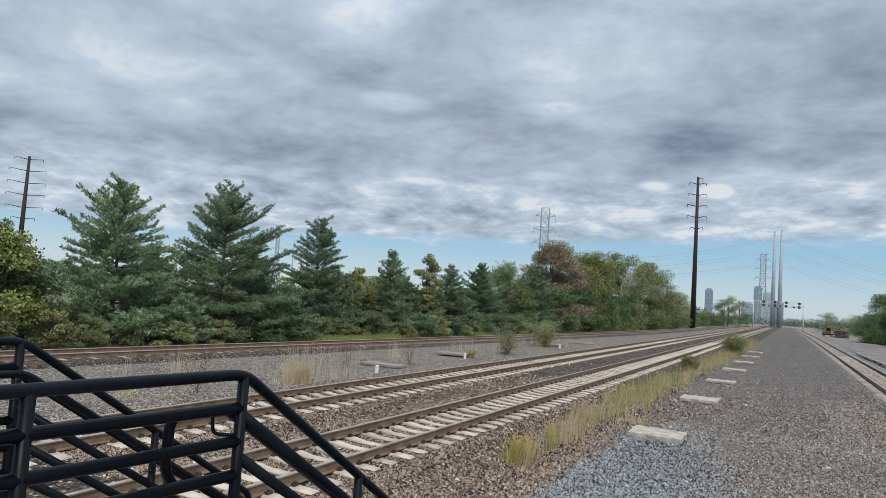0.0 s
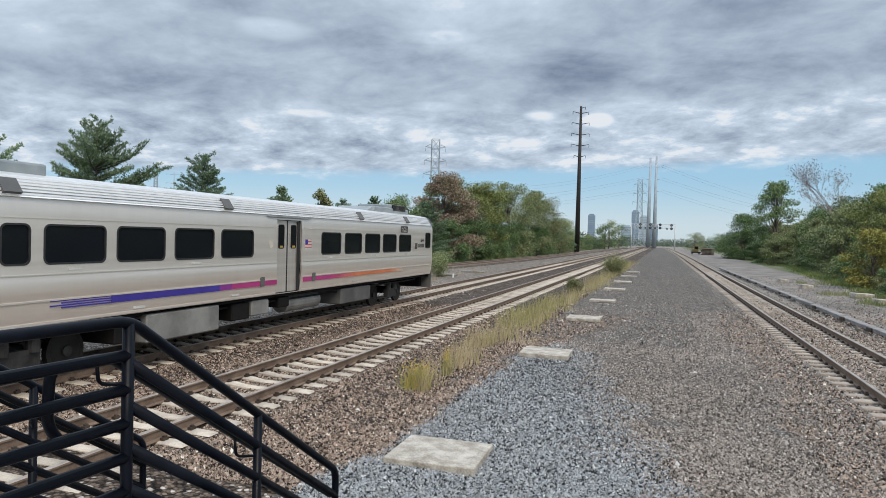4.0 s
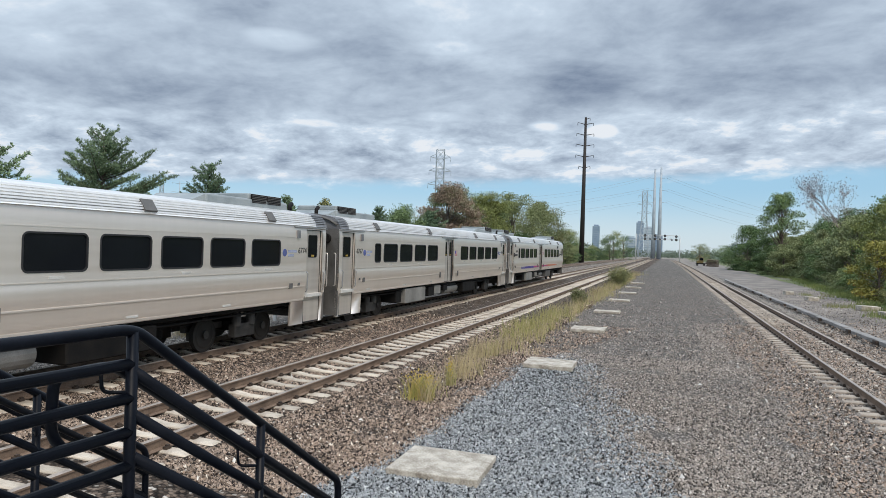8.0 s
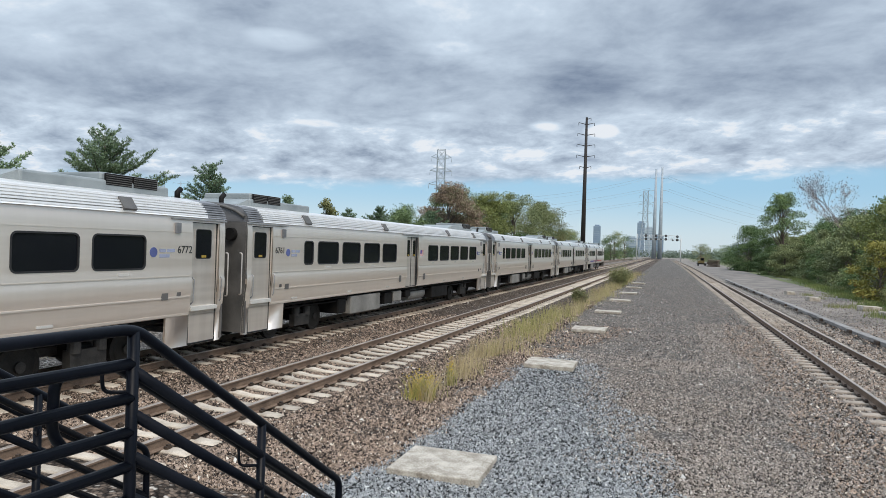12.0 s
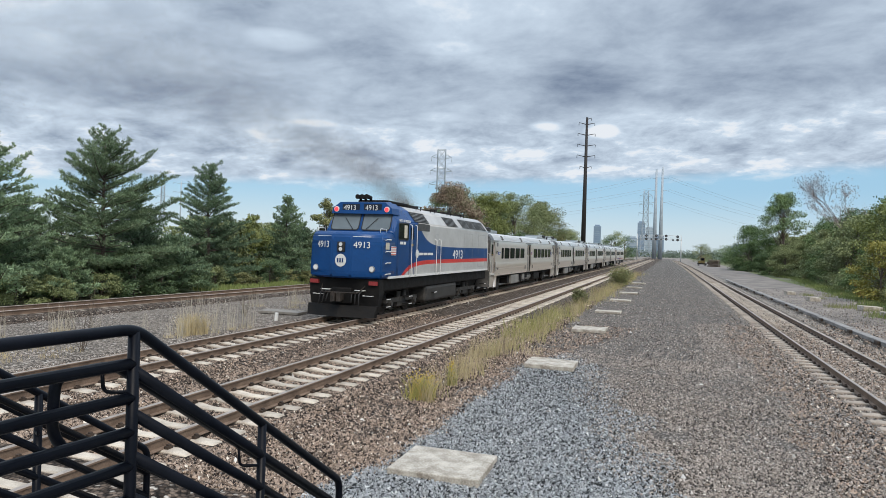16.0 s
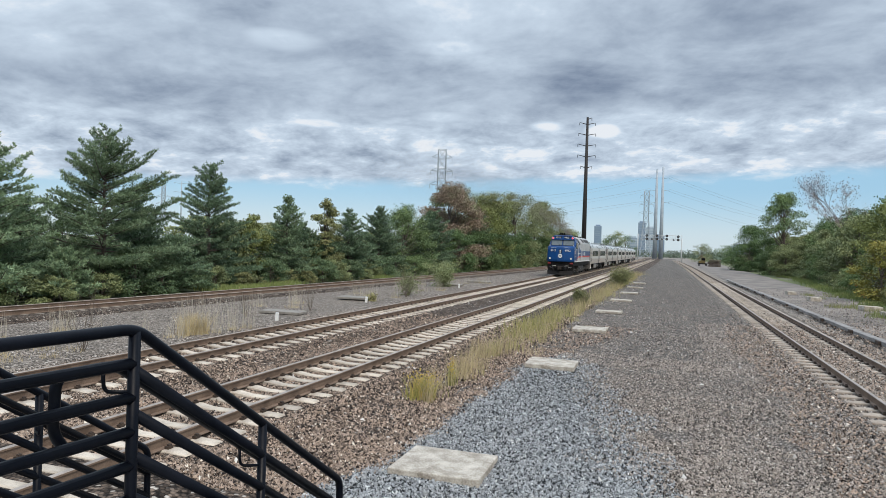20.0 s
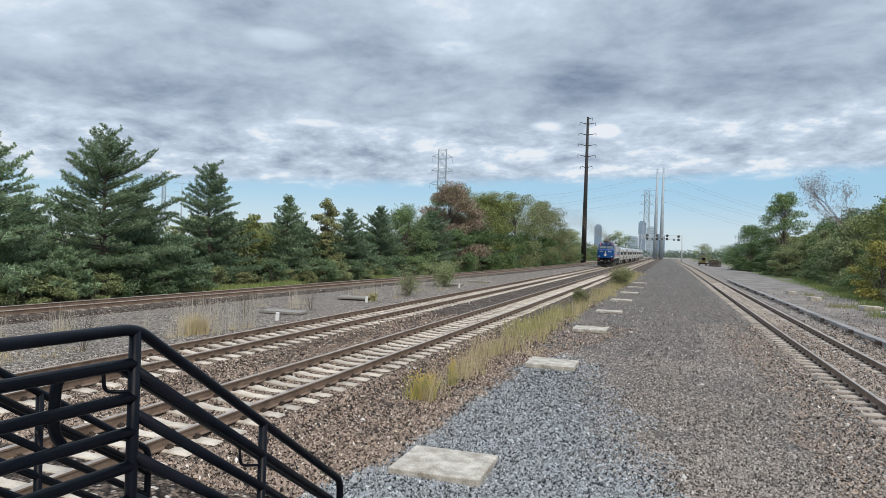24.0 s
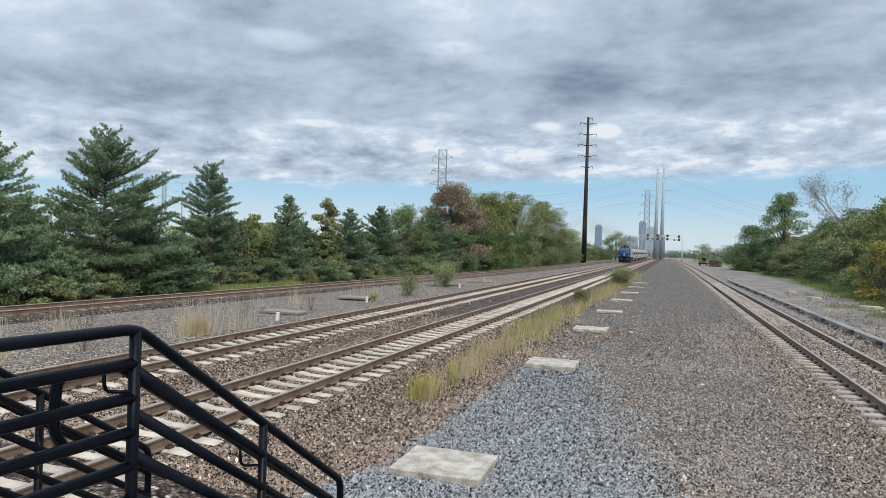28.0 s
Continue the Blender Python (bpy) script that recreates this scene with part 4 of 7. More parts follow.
    disc(bm, (1.0, 12.9, 0.74), (0, 1, 0), 0.28, 2.1, 18)
    part("air_tank", bm, UNDER_GREY, root)
    bm = bmesh.new()
    for s in (-1, 1):
        tube(bm, [(s * 1.3, 1.8, 0.95), (s * 1.3, 9.0, 0.92), (s * 1.25, 15.5, 0.9), (s * 1.3, 24.0, 0.95)], 0.03, 6)
    part("pipe_run", bm, UNDER, root)
    for a, b in ((-0.27, 0.3), (L - 0.3, L + 0.27)):
        part("coupler", soft_box(-0.14, 0.14, a, b, 0.68, 0.92, 0.03, 1), UNDER, root)
    # stripes and marks
    if cab:
        part("pilot", soft_box(-1.1, 1.1, L - 0.30, L - 0.02, 0.50, 1.0, 0.06, 2), UNDER, root, "black front pilot")
        part("buffer_beam", soft_box(-1.45, 1.45, L - 0.1, L + 0.04, 1.0, 1.14, 0.03, 1), UNDER, root)
        for s in (1,):
            def strip_on(c, d, z0, z1, mat, nm="stripe"):
                patch(d - c, z1 - z0, 0.002, on_side((c + d) / 2, (z0 + z1) / 2, 0.002), mat, nm, root, 0.03)
            strip_on(5.6, 9.1, 1.43, 1.585, VIOLET)
            strip_on(9.1, 9.6, 1.435, 1.585, stripe_tone(VIOLET_RGB, MAGENTA_RGB, 0.5))
            strip_on(9.6, 11.75, 1.44, 1.58, MAGENTA)
            strip_on(13.25, 15.2, 1.44, 1.575, MAGENTA)
            for k in range(6):
                strip_on(15.2 + 0.3 * k, 15.5 + 0.3 * k, 1.44, 1.575, stripe_tone(MAGENTA_RGB, ORANGE_RGB, (k + 1) / 7))
            strip_on(17.0, 20.4, 1.445, 1.57, ORANGE)
            for k in range(4):
                strip_on(20.4 + 0.3 * k, 20.7 + 0.3 * k, 1.45, 1.56, stripe_tone(ORANGE_RGB, (0.62, 0.50, 0.40), (k + 1) / 5))
            for k in range(4):
                strip_on(4.4 - 0.25 * (k % 2), 5.6, 1.43 + 0.045 * k, 1.455 + 0.045 * k, VIOLET, "stripe_tail")
        for y, z in ((1.90, 2.50), (23.45, 2.52)):
            for k in range(7):
                patch(0.085, 0.17, 0.02, on_side(y + 0.05 + 0.125 * k, z, 0.008), BLACK, "name_bar", root, 0.004)
        for y, z in ((1.55, 2.38), (23.1, 2.37)):
            bm = bmesh.new()
            for i in range(3):
                tube(bm, [(1.612, y + 0.1 * i, z), (1.612, y + 0.06 + 0.1 * i, z + 0.27)], 0.018, 5)
            part("emblem", bm, BLACK, root)
        text_part("number", number, 0.24, on_side(2.3, 2.70, 0.006), BLACK, root)
        text_part("number", number, 0.24, on_side(23.82, 2.68, 0.006), BLACK, root)
        ring(0.74, 0.22, 0.05, 0.03, on_side(21.75, 3.23, 0.018), BLACK, "number_frame", root, 0.02)
        text_part("number", number, 0.30, on_side(21.43, 3.13, 0.004), BLACK, root)
        patch(0.20, 0.24, 0.095, on_side(11.42, 2.62, 0.006), CREAM, "leaf_emblem", root, 0.004)
    else:
        for y in (1.55, 23.57):
            text_part("number", number, 0.25, on_side(y, 2.62, 0.006), BLACK, root)
        for y in (2.13, 22.72):
            bm = bmesh.new()
            disc(bm, (1.600, y + 0.1, 2.64), (1, 0, 0), 0.11, 0.010, 20)
            part("round_emblem", bm, EMBLEM_BLUE, root)
            for k in range(2):
                for c, d in (((0.28, 0.48), (0.51, 0.76)) if k == 0 else ((0.28, 0.60),)):
                    patch(d - c, 0.075, 0.01, on_side(y + (c + d) / 2, 2.68 - 0.12 * k, 0.006), FADED_BLUE, "name_bar", root, 0.004)
    return root


END_STEEL = plain("end_wall_steel", (0.075, 0.073, 0.07), (0.135, 0.13, 0.125), 1.5, 0.6, 0.1)
DOOR_STEEL = brushed("door_steel", (0.64, 0.59, 0.54), (0.74, 0.685, 0.63), 0.34, 0.60)
EMBLEM_BLUE = paint("emblem_blue", (0.10, 0.13, 0.33), 0.5)
VIOLET_RGB, MAGENTA_RGB, ORANGE_RGB = (0.065, 0.03, 0.36), (0.45, 0.04, 0.20), (0.66, 0.20, 0.08)


def stripe_tone(a, b, k):
    return paint("stripe_paint", tuple(p + (q - p) * k for p, q in zip(a, b)), 0.45)


CREAM = paint("cream_plastic", (0.62, 0.58, 0.48), 0.6)
WHITE_STEP = plain("step_edge", (0.50, 0.49, 0.46), (0.62, 0.61, 0.58), 3.0, 0.6)
END_GREY = plain("end_grey", (0.055, 0.055, 0.055), (0.11, 0.11, 0.11), 3.0, 0.6, 0.2)
FADED_BLUE = paint("faded_blue", (0.34, 0.38, 0.52), 0.5)
ROOF_UNIT = plain("air_unit_paint", (0.22, 0.25, 0.26), (0.32, 0.35, 0.36), 1.5, 0.5, 0.2)


def loco_skin():
    """Blue cab and lower band, grey upper body, a red line and a white sill."""
    def build(n, b):
        x, y, z = n.split(spot(n))
        reach = n.math("SUBTRACT", y, 3.25)
        curve = n.math("ADD", 2.93, n.math("MULTIPLY", 2.2, n.math("POWER", 2.718, n.math("MULTIPLY", n.math("MAXIMUM", reach, -0.6), -1.1))))
        low = n.math("ADD", 2.13, n.math("MULTIPLY", -1.15, n.math("POWER", 2.718, n.math("MULTIPLY", n.math("MAXIMUM", n.math("SUBTRACT", y, 1.35), -0.8), -1.1))))
        is_blue = n.math("MULTIPLY", n.math("LESS_THAN", z, curve), n.math("GREATER_THAN", z, n.math("ADD", low, 0.0)))
        is_red = n.math("MULTIPLY", n.math("LESS_THAN", z, n.math("ADD", low, 0.19)), n.math("GREATER_THAN", z, low))
        is_red = n.math("MULTIPLY", is_red, n.math("GREATER_THAN", y, 0.9))
        wide, small = n.noise(spot(n), 0.8, 5.0, 0.6), n.noise(spot(n), 14.0, 4.0, 0.6)
        grime = n.ramp(n.math("ADD", n.math("MULTIPLY", wide, 0.7), n.math("MULTIPLY", small, 0.3)), 0.35, 0.65, 0.78, 1.0)
        colour = n.mix(is_blue, (0.50, 0.50, 0.49), (0.003, 0.056, 0.205))
        colour = n.mix(is_red, colour, (0.66, 0.05, 0.045))
        colour = n.mix(1.0, colour, n.combine(grime, grime, grime), "MULTIPLY")
        n.link(colour, b.inputs["Base Color"])
        b.inputs["Roughness"].default_value = 0.34
        b.inputs["Specular IOR Level"].default_value = 0.38
    return material("loco_livery", build)


LIVERY = loco_skin()
DULL_RED = paint("dull_red_paint", (0.28, 0.03, 0.03), 0.5)
NAVY = paint("navy_paint", (0.006, 0.012, 0.03), 0.4)
WORN_IRON = plain("worn_iron", (0.018, 0.015, 0.013), (0.06, 0.048, 0.04), 5.0, 0.65, 0.3)
GRILLE = plain("grille_dark", (0.045, 0.045, 0.045), (0.11, 0.11, 0.11), 5.0, 0.6, 0.3)


def locomotive():
    """A cowl diesel, its cab end at y = 0 facing back along the track, rail tops at z = 0."""
    root = thing("locomotive", None, "blue and grey cowl diesel locomotive with red stripe", "locomotive")
    L = 16.05
    # long body behind the cab
    def cowl(y, w=1.55, top=4.32):
        half = [(w, 1.38), (w, 3.62), (w - 0.42, 4.12), (w - 0.75, top), (0.0, top + 0.04)]
        pts = half + [(-x, z) for x, z in half[-2::-1]]
        return [(x, y, z) for x, z in pts]
    body = part("body", eased(lofted([cowl(2.75), cowl(L)]), 0.05), LIVERY, root)
    # cab: side walls run forward, the windscreen leans back
    def cab_ring(y, w, low, top):
        if top < 3.5:
            half = [(w, low), (w, top - 0.12), (w - 0.03, top - 0.04), (w - 0.3, top), (0, top)]
        else:
            half = [(w, low), (w, 3.58), (w - 0.36, min(4.05, top - 0.03)), (w - 0.70, top - 0.02), (0, top)]
        pts = half + [(-x, z) for x, z in half[-2::-1]]
        return [(x, y, z) for x, z in pts]
    part("cab", eased(lofted([cab_ring(1.00, 1.575, 1.38, 3.22), cab_ring(1.36, 1.58, 1.38, 4.02), cab_ring(1.48, 1.58, 1.38, 4.30), cab_ring(2.75, 1.57, 1.38, 4.40)]), 0.05), LIVERY, root)
    # nose: lower front, in a shallow V
    def nose_ring(z, dy, w):
        return [(-w, 1.15, z), (-w, -0.22 + dy, z), (-0.42, -0.62 + dy, z), (0.42, -0.62 + dy, z), (w, -0.22 + dy, z), (w, 1.15, z)]
    part("nose", eased(lofted([nose_ring(1.38, 0.02, 1.575), nose_ring(1.6, 0.0, 1.595), nose_ring(2.7, 0.05, 1.585), nose_ring(2.98, 0.09, 1.575), nose_ring(3.14, 0.24, 1.52)]), 0.06), LIVERY, root)

    def lean(x, t, out=0.012):
        """A frame on the leaning windscreen at x, t up the slope (0 low, 1 high); x runs to the right as seen from the front."""
        p0, p1 = Vector((0, 1.00, 3.22)), Vector((0, 1.36, 4.02))
        d = (p1 - p0).normalized()
        nrm = Vector((0, -d.z, d.y))
        p = p0 + (p1 - p0) * t + nrm * out
        return Matrix(((1, 0, 0, x), (0, d.y, nrm.y, p.y), (0, d.z, nrm.z, p.z), (0, 0, 0, 1)))
    for s in (-1, 1):
        w = ring(1.24, 0.72, 0.10, 0.04, lean(s * 0.71, 0.44, 0.016), RUBBER, "windshield", root, 0.01)
        patch(1.24, 0.72, 0.10, lean(s * 0.71, 0.44, 0.008), WINDSHIELD, "pane", w, 0.006)
        bm = bmesh.new()
        tube(bm, [lean(s * 0.3, 0.02, 0.05).translation, lean(s * 0.75, 0.6, 0.03).translation], 0.012, 5)
        part("wiper", bm, RUBBER, root)
    # brow with number boards and marker lights
    brow = part("brow", lofted([[(-1.40, 1.12, 3.88), (1.40, 1.12, 3.88), (1.36, 1.16, 4.10), (1.04, 1.20, 4.34), (-1.04, 1.20, 4.34), (-1.36, 1.16, 4.10)],
                                [(-1.42, 1.9, 3.86), (1.42, 1.9, 3.86), (1.36, 1.9, 4.12), (0.98, 1.9, 4.40), (-0.98, 1.9, 4.40), (-1.36, 1.9, 4.12)]]), LIVERY, root)

    def front(x, z, y):
        return Matrix(((1, 0, 0, x), (0, 0, -1, y), (0, 1, 0, z), (0, 0, 0, 1)))
    for s in (-1, 1):
        patch(0.80, 0.29, 0.02, front(s * 0.50, 4.12, 1.145), NAVY, "number_board", brow, 0.03)
        text_part("number", "4913", 0.29, front(s * 0.50 - 0.33, 4.02, 1.132), WHITE, brow)
        bm = bmesh.new()
        disc(bm, (s * 1.16, 1.17, 4.05), (0, -1, 0), 0.115, 0.06, 18)
        lamp_ = part("marker_light", bm, WHITE, brow)
        bm = bmesh.new()
        disc(bm, (s * 1.16, 1.105, 4.05), (0, -1, 0), 0.085, 0.02, 18)
        part("lens", bm, RED_LIGHT, lamp_, "lit red lens")
        swing = Matrix.Rotation(s * math.atan2(0.40, 1.17), 4, "Z")
        text_part("number", "4913", 0.34, Matrix.Translation((s * 0.84, -0.46, 2.52)) @ swing @ front(-0.34, 0, -0.035), WHITE, root)
        bm = bmesh.new()
        disc(bm, (s * 1.24, -0.28, 1.74), (0, -1, 0), 0.12, 0.10, 16)
        d = part("ditch_light", bm, STEEL_DARK, root)
        bm = bmesh.new()
        disc(bm, (s * 1.24, -0.385, 1.74), (0, -1, 0), 0.095, 0.01, 16)
        part("lens", bm, WHITE, d)
    bm = soft_box(-0.16, 0.16, -0.66, -0.50, 2.36, 2.74, 0.03, 2)
    twin = part("headlight", bm, RUBBER, root)
    for z in (2.46, 2.64):
        bm = bmesh.new()
        disc(bm, (0, -0.66, z), (0, -1, 0), 0.075, 0.015, 16)
        part("lens", bm, STEEL_ROOF, twin)
    bm = bmesh.new()
    disc(bm, (0.0, -0.62, 2.04), (0, -1, 0), 0.24, 0.016, 24)
    part("round_emblem", bm, WHITE, root)
    bm = bmesh.new()
    for i in range(3):
        box(bm, -0.15 + 0.105 * i, -0.09 + 0.105 * i, -0.646, -0.636, 1.96, 2.12)
    part("emblem_mark", bm, BLUE, root)
    # handrails
    def rail_on(points, r=0.014, mat=WHITE, nm="grab_rail"):
        bm = bmesh.new()
        tube(bm, bend(points, 0.03, 3), r, 6)
        part(nm, bm, mat, root)
    for z in (1.56, 1.98, 2.42, 2.86):
        rail_on([(1.55, 0.12, z - 0.05), (1.66, 0.12, z), (1.66, 0.56, z), (1.55, 0.56, z - 0.05)], 0.019)
    for s in (-1, 1):
        rail_on([(s * 0.5, -0.44, 2.94), (s * 0.5, -0.62, 2.94), (s * 1.15, -0.40, 2.94), (s * 1.15, -0.22, 2.94)], 0.010)
        rail_on([(s * 1.40, 0.02, 3.06), (s * 1.40, 0.02, 3.26), (s * 1.40, 0.62, 3.26), (s * 1.40, 0.62, 3.06)], 0.014)
        for y in (2.80, 3.42, 6.10, 6.72, 15.6):
            rail_on([(s * 1.54, y, 1.40), (s * 1.66, y, 1.44), (s * 1.66, y, 3.5 if y < 5 else 2.95), (s * 1.54, y, 3.54 if y < 5 else 2.98)], 0.016)
        # cab side window and door
        m = on_side(2.02, 3.22, 0.012, 1.58) if s > 0 else Matrix.Rotation(math.pi, 4, "Z") @ on_side(-2.02, 3.22, 0.012, 1.58)
        w = ring(1.05, 0.62, 0.05, 0.04, m, RUBBER, "cab_window", root, 0.02)
        patch(1.05, 0.62, 0.05, m @ Matrix.Translation((0, 0, -0.004)), TINTED, "pane", w, 0.008)
        patch(0.34, 0.52, 0.02, m @ Matrix.Translation((s * 0.22, 0, 0.002)), CREAM, "sun_blind", w, 0.006, "pale blind behind the window")
        m = on_side(3.08, 2.45, 0.004, 1.555) if s > 0 else Matrix.Rotation(math.pi, 4, "Z") @ on_side(-3.08, 2.45, 0.004, 1.555)
        d = ring(0.52, 2.0, 0.03, 0.02, m, BLUE, "cab_door", root, 0.006)
        patch(0.34, 0.5, 0.03, m @ Matrix.Translation((0, 0.72, 0.004)), TINTED, "pane", d, 0.006)
        patch(0.26, 0.09, 0.01, m @ Matrix.Translation((0, 0.25, 0.008)), YELLOW, "sticker", d, 0.004)
        # grilles on the roof slope
        nrm = Vector((s * 0.766, 0, 0.643))
        for a, b in ((3.45, 5.3), (8.0, 9.8), (10.7, 12.0), (12.1, 13.3), (13.4, 14.6), (14.7, 15.6)):
            lo, hi = Vector((s * 1.52, 0, 3.66)), Vector((s * 1.15, 0, 4.10))
            bm = bmesh.new()
            q = [lo + nrm * 0.012 + Vector((0, a, 0)), lo + nrm * 0.012 + Vector((0, b, 0)), hi + nrm * 0.012 + Vector((0, b, 0)), hi + nrm * 0.012 + Vector((0, a, 0))]
            f = bm.faces.new([bm.verts.new(p) for p in q])
            bmesh.ops.solidify(bm, geom=[f], thickness=0.02)
            g = part("roof_grille", bm, GRILLE, root)
            bm = bmesh.new()
            for i in range(7):
                p = lo + (hi - lo) * (i + 0.5) / 7 + nrm * 0.03
                box(bm, p.x - 0.012, p.x + 0.012, a + 0.03, b - 0.03, p.z - 0.012, p.z + 0.012)
            part("grille_insert", bm, STEEL_DARK, g)
        m = on_side(4.5, 3.47, 0.012, 1.55) if s > 0 else Matrix.Rotation(math.pi, 4, "Z") @ on_side(-4.5, 3.47, 0.012, 1.55)
        patch(1.6, 0.30, 0.02, m, GRILLE, "side_grille", root, 0.02)
        for y, w_, h_ in ((6.41, 0.5, 1.7), (11.8, 1.6, 1.75), (14.6, 1.5, 1.75)):
            m = on_side(y, 2.35 if w_ < 1 else 2.5, 0.004, 1.55) if s > 0 else Matrix.Rotation(math.pi, 4, "Z") @ on_side(-y, 2.35, 0.004, 1.55)
            ring(w_, h_, 0.02, 0.012, m, STEEL_DARK, "body_door", root, 0.004)
        bm = bmesh.new()
        box(bm, s * 1.53, s * 1.585, 0.5, L - 0.05, 1.37, 1.46)
        part("sill", bm, WHITE, root, "white painted sill")
    big = text_part("number", "4913", 0.62, on_side(8.95, 2.08, 0.006, 1.55), WHITE, root)
    for v in big.data.vertices:
        v.co.y = 8.95 + (v.co.y - 8.95) * 1.45
    bm = bmesh.new()
    disc(bm, (1.552, 3.74, 2.33), (1, 0, 0), 0.185, 0.010, 24)
    part("round_emblem", bm, WHITE, root)
    for y, w_ in ((4.27, 0.56), (4.85, 0.48), (5.50, 0.70)):
        patch(w_, 0.105, 0.02, on_side(y, 2.32, 0.010, 1.55), WHITE, "name_bar", root, 0.004)
    flag = patch(0.52, 0.34, 0.005, on_side(0.92, 2.44, 0.02, 1.59), WHITE, "flag_decal", root, 0.004)
    for k in range(4):
        patch(0.52, 0.03, 0.003, on_side(0.92, 2.57 - 0.09 * k, 0.024, 1.59), RED, "flag_stripe", flag, 0.004)
    for word, y in (("WEST", 1.48), ("OF", 1.93), ("HUDSON", 2.14)):
        text_part("lettering", word, 0.145, on_side(y, 3.60, 0.012, 1.575), WHITE, root)
    for y, w_ in ((1.80, 0.34), (2.15, 0.24)):
        patch(w_, 0.11, 0.01, on_side(y, 2.76, 0.012, 1.577), WHITE, "model_bar", root, 0.004)
    patch(0.38, 0.26, 0.01, on_side(0.30, 2.62, 0.02, 1.585), CREAM, "notice", root, 0.004)
    # roof gear
    part("roof_hatch", soft_box(-0.7, 0.7, 2.2, 4.6, 4.38, 4.50, 0.04, 2), UNDER, root)
    for y in (6.0, 9.0, 11.2, 13.4):
        bm = bmesh.new()
        disc(bm, (0, y, 4.34), (0, 0, 1), 0.62, 0.14, 24, 0.55)
        part("roof_fan", bm, UNDER, root)
    part("exhaust", soft_box(-0.35, 0.35, 5.0, 6.9, 4.34, 4.52, 0.03, 1), UNDER, root)
    bm = bmesh.new()
    for i, x in enumerate((-0.35, -0.12, 0.12)):
        tube(bm, [(x, 1.75, 4.42), (x, 1.75, 4.56), (x, 1.40 - 0.05 * i, 4.58)], 0.05, 8, True, 0.10)
    part("horn", bm, UNDER, root)
    bm = bmesh.new()
    for y in (5, 7, 9.6, 12):
        for s in (-1, 1):
            tube(bm, bend([(s * 0.95, y, 4.25), (s * 0.95, y, 4.42), (s * 0.95, y + 0.6, 4.42), (s * 0.95, y + 0.6, 4.25)], 0.05, 3), 0.02, 5)
    part("roof_handrails", bm, UNDER, root)
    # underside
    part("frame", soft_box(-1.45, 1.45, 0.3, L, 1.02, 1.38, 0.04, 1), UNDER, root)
    part("fuel_tank", soft_box(-1.42, 1.42, 5.4, 10.2, 0.30, 1.05, 0.12, 2), TRUCK_GREY, root)
    truck(3.0, root, 1.35, 0.5, out=1.12)
    truck(12.7, root, 1.35, 0.5, out=1.12)
    # pilot and coupler
    part("pilot", lofted([[(-1.54, -0.26, 1.36), (-1.54, -0.24, 0.95), (-1.42, -0.22, 0.22), (1.42, -0.22, 0.22), (1.54, -0.24, 0.95), (1.54, -0.26, 1.36)],
                          [(-1.44, 0.40, 1.36), (-1.44, 0.40, 0.95), (-1.3, 0.40, 0.22), (1.3, 0.40, 0.22), (1.44, 0.40, 0.95), (1.44, 0.40, 1.36)]]), UNDER, root)
    part("plough", lofted([[(-1.52, -0.36, 0.52), (0, -0.62, 0.52), (1.52, -0.36, 0.52), (1.52, -0.20, 0.52), (-1.52, -0.20, 0.52)],
                           [(-1.46, -0.56, 0.08), (0, -0.84, 0.08), (1.46, -0.56, 0.08), (1.46, -0.24, 0.08), (-1.46, -0.24, 0.08)]]), UNDER, root, "black steel snow plough")
    bm = bmesh.new()
    box(bm, -0.12, 0.12, -0.86, 0.2, 0.74, 0.96)
    box(bm, -0.20, -0.02, -1.02, -0.76, 0.70, 1.00)
    box(bm, 0.03, 0.20, -0.96, -0.76, 0.70, 1.00)
    disc(bm, (-0.15, -0.94, 0.66), (0, 0, 1), 0.06, 0.38, 10)
    part("coupler", bm, WORN_IRON, root, "worn brown iron coupler")
    part("striker", soft_box(-0.42, 0.42, -0.50, -0.30, 0.58, 1.12, 0.03, 1), UNDER, root)
    bm = bmesh.new()
    tube(bm, bend([(-0.95, -0.30, 1.18), (-0.80, -0.66, 1.0), (0.80, -0.66, 1.0), (0.95, -0.30, 1.18)], 0.12, 4), 0.018, 6)
    part("uncoupling_lever", bm, WORN_IRON, root)
    for s in (-1, 1):
        for y, z in ((0.67, 0.43), (0.67, 0.73), (3.1, 0.40), (3.1, 0.72), (6.4, 0.72), (15.6, 0.45), (15.6, 0.75)):
            step = part("step", soft_box(min(s * 1.25, s * 1.55), max(s * 1.25, s * 1.55), y - 0.2, y + 0.2, z, z + 0.03, 0.005, 1), UNDER, root)
            part("step_edge", soft_box(min(s * 1.552, s * 1.565), max(s * 1.552, s * 1.565), y - 0.2, y + 0.2, z, z + 0.03, 0.003, 1), WHITE, step, "white step edge")
        bm = bmesh.new()
        box(bm, s * 1.30 - 0.18, s * 1.30 + 0.18, -0.36, 0.06, 1.21, 1.31)
        part("step_plate", bm, DULL_RED, root, "red corner step plate")
        for z, x in ((1.06, 0.75), (0.92, 1.1)):
            bm = bmesh.new()
            tube(bm, bend([(s * (x - 0.2), -0.24, z), (s * (x - 0.2), -0.44, z), (s * (x + 0.2), -0.44, z), (s * (x + 0.2), -0.24, z)], 0.04, 3), 0.014, 6)
            part("grab_rail", bm, WHITE, root)
        for k in range(3):
            bm = bmesh.new()
            x = s * (0.52 + 0.16 * k)
            tube(bm, bend([(x, -0.30, 1.05), (x, -0.62, 0.98), (x + s * 0.04, -0.72, 0.66 - 0.06 * k)], 0.06, 4), 0.028, 6)
            part("air_hose", bm, RUBBER, root)
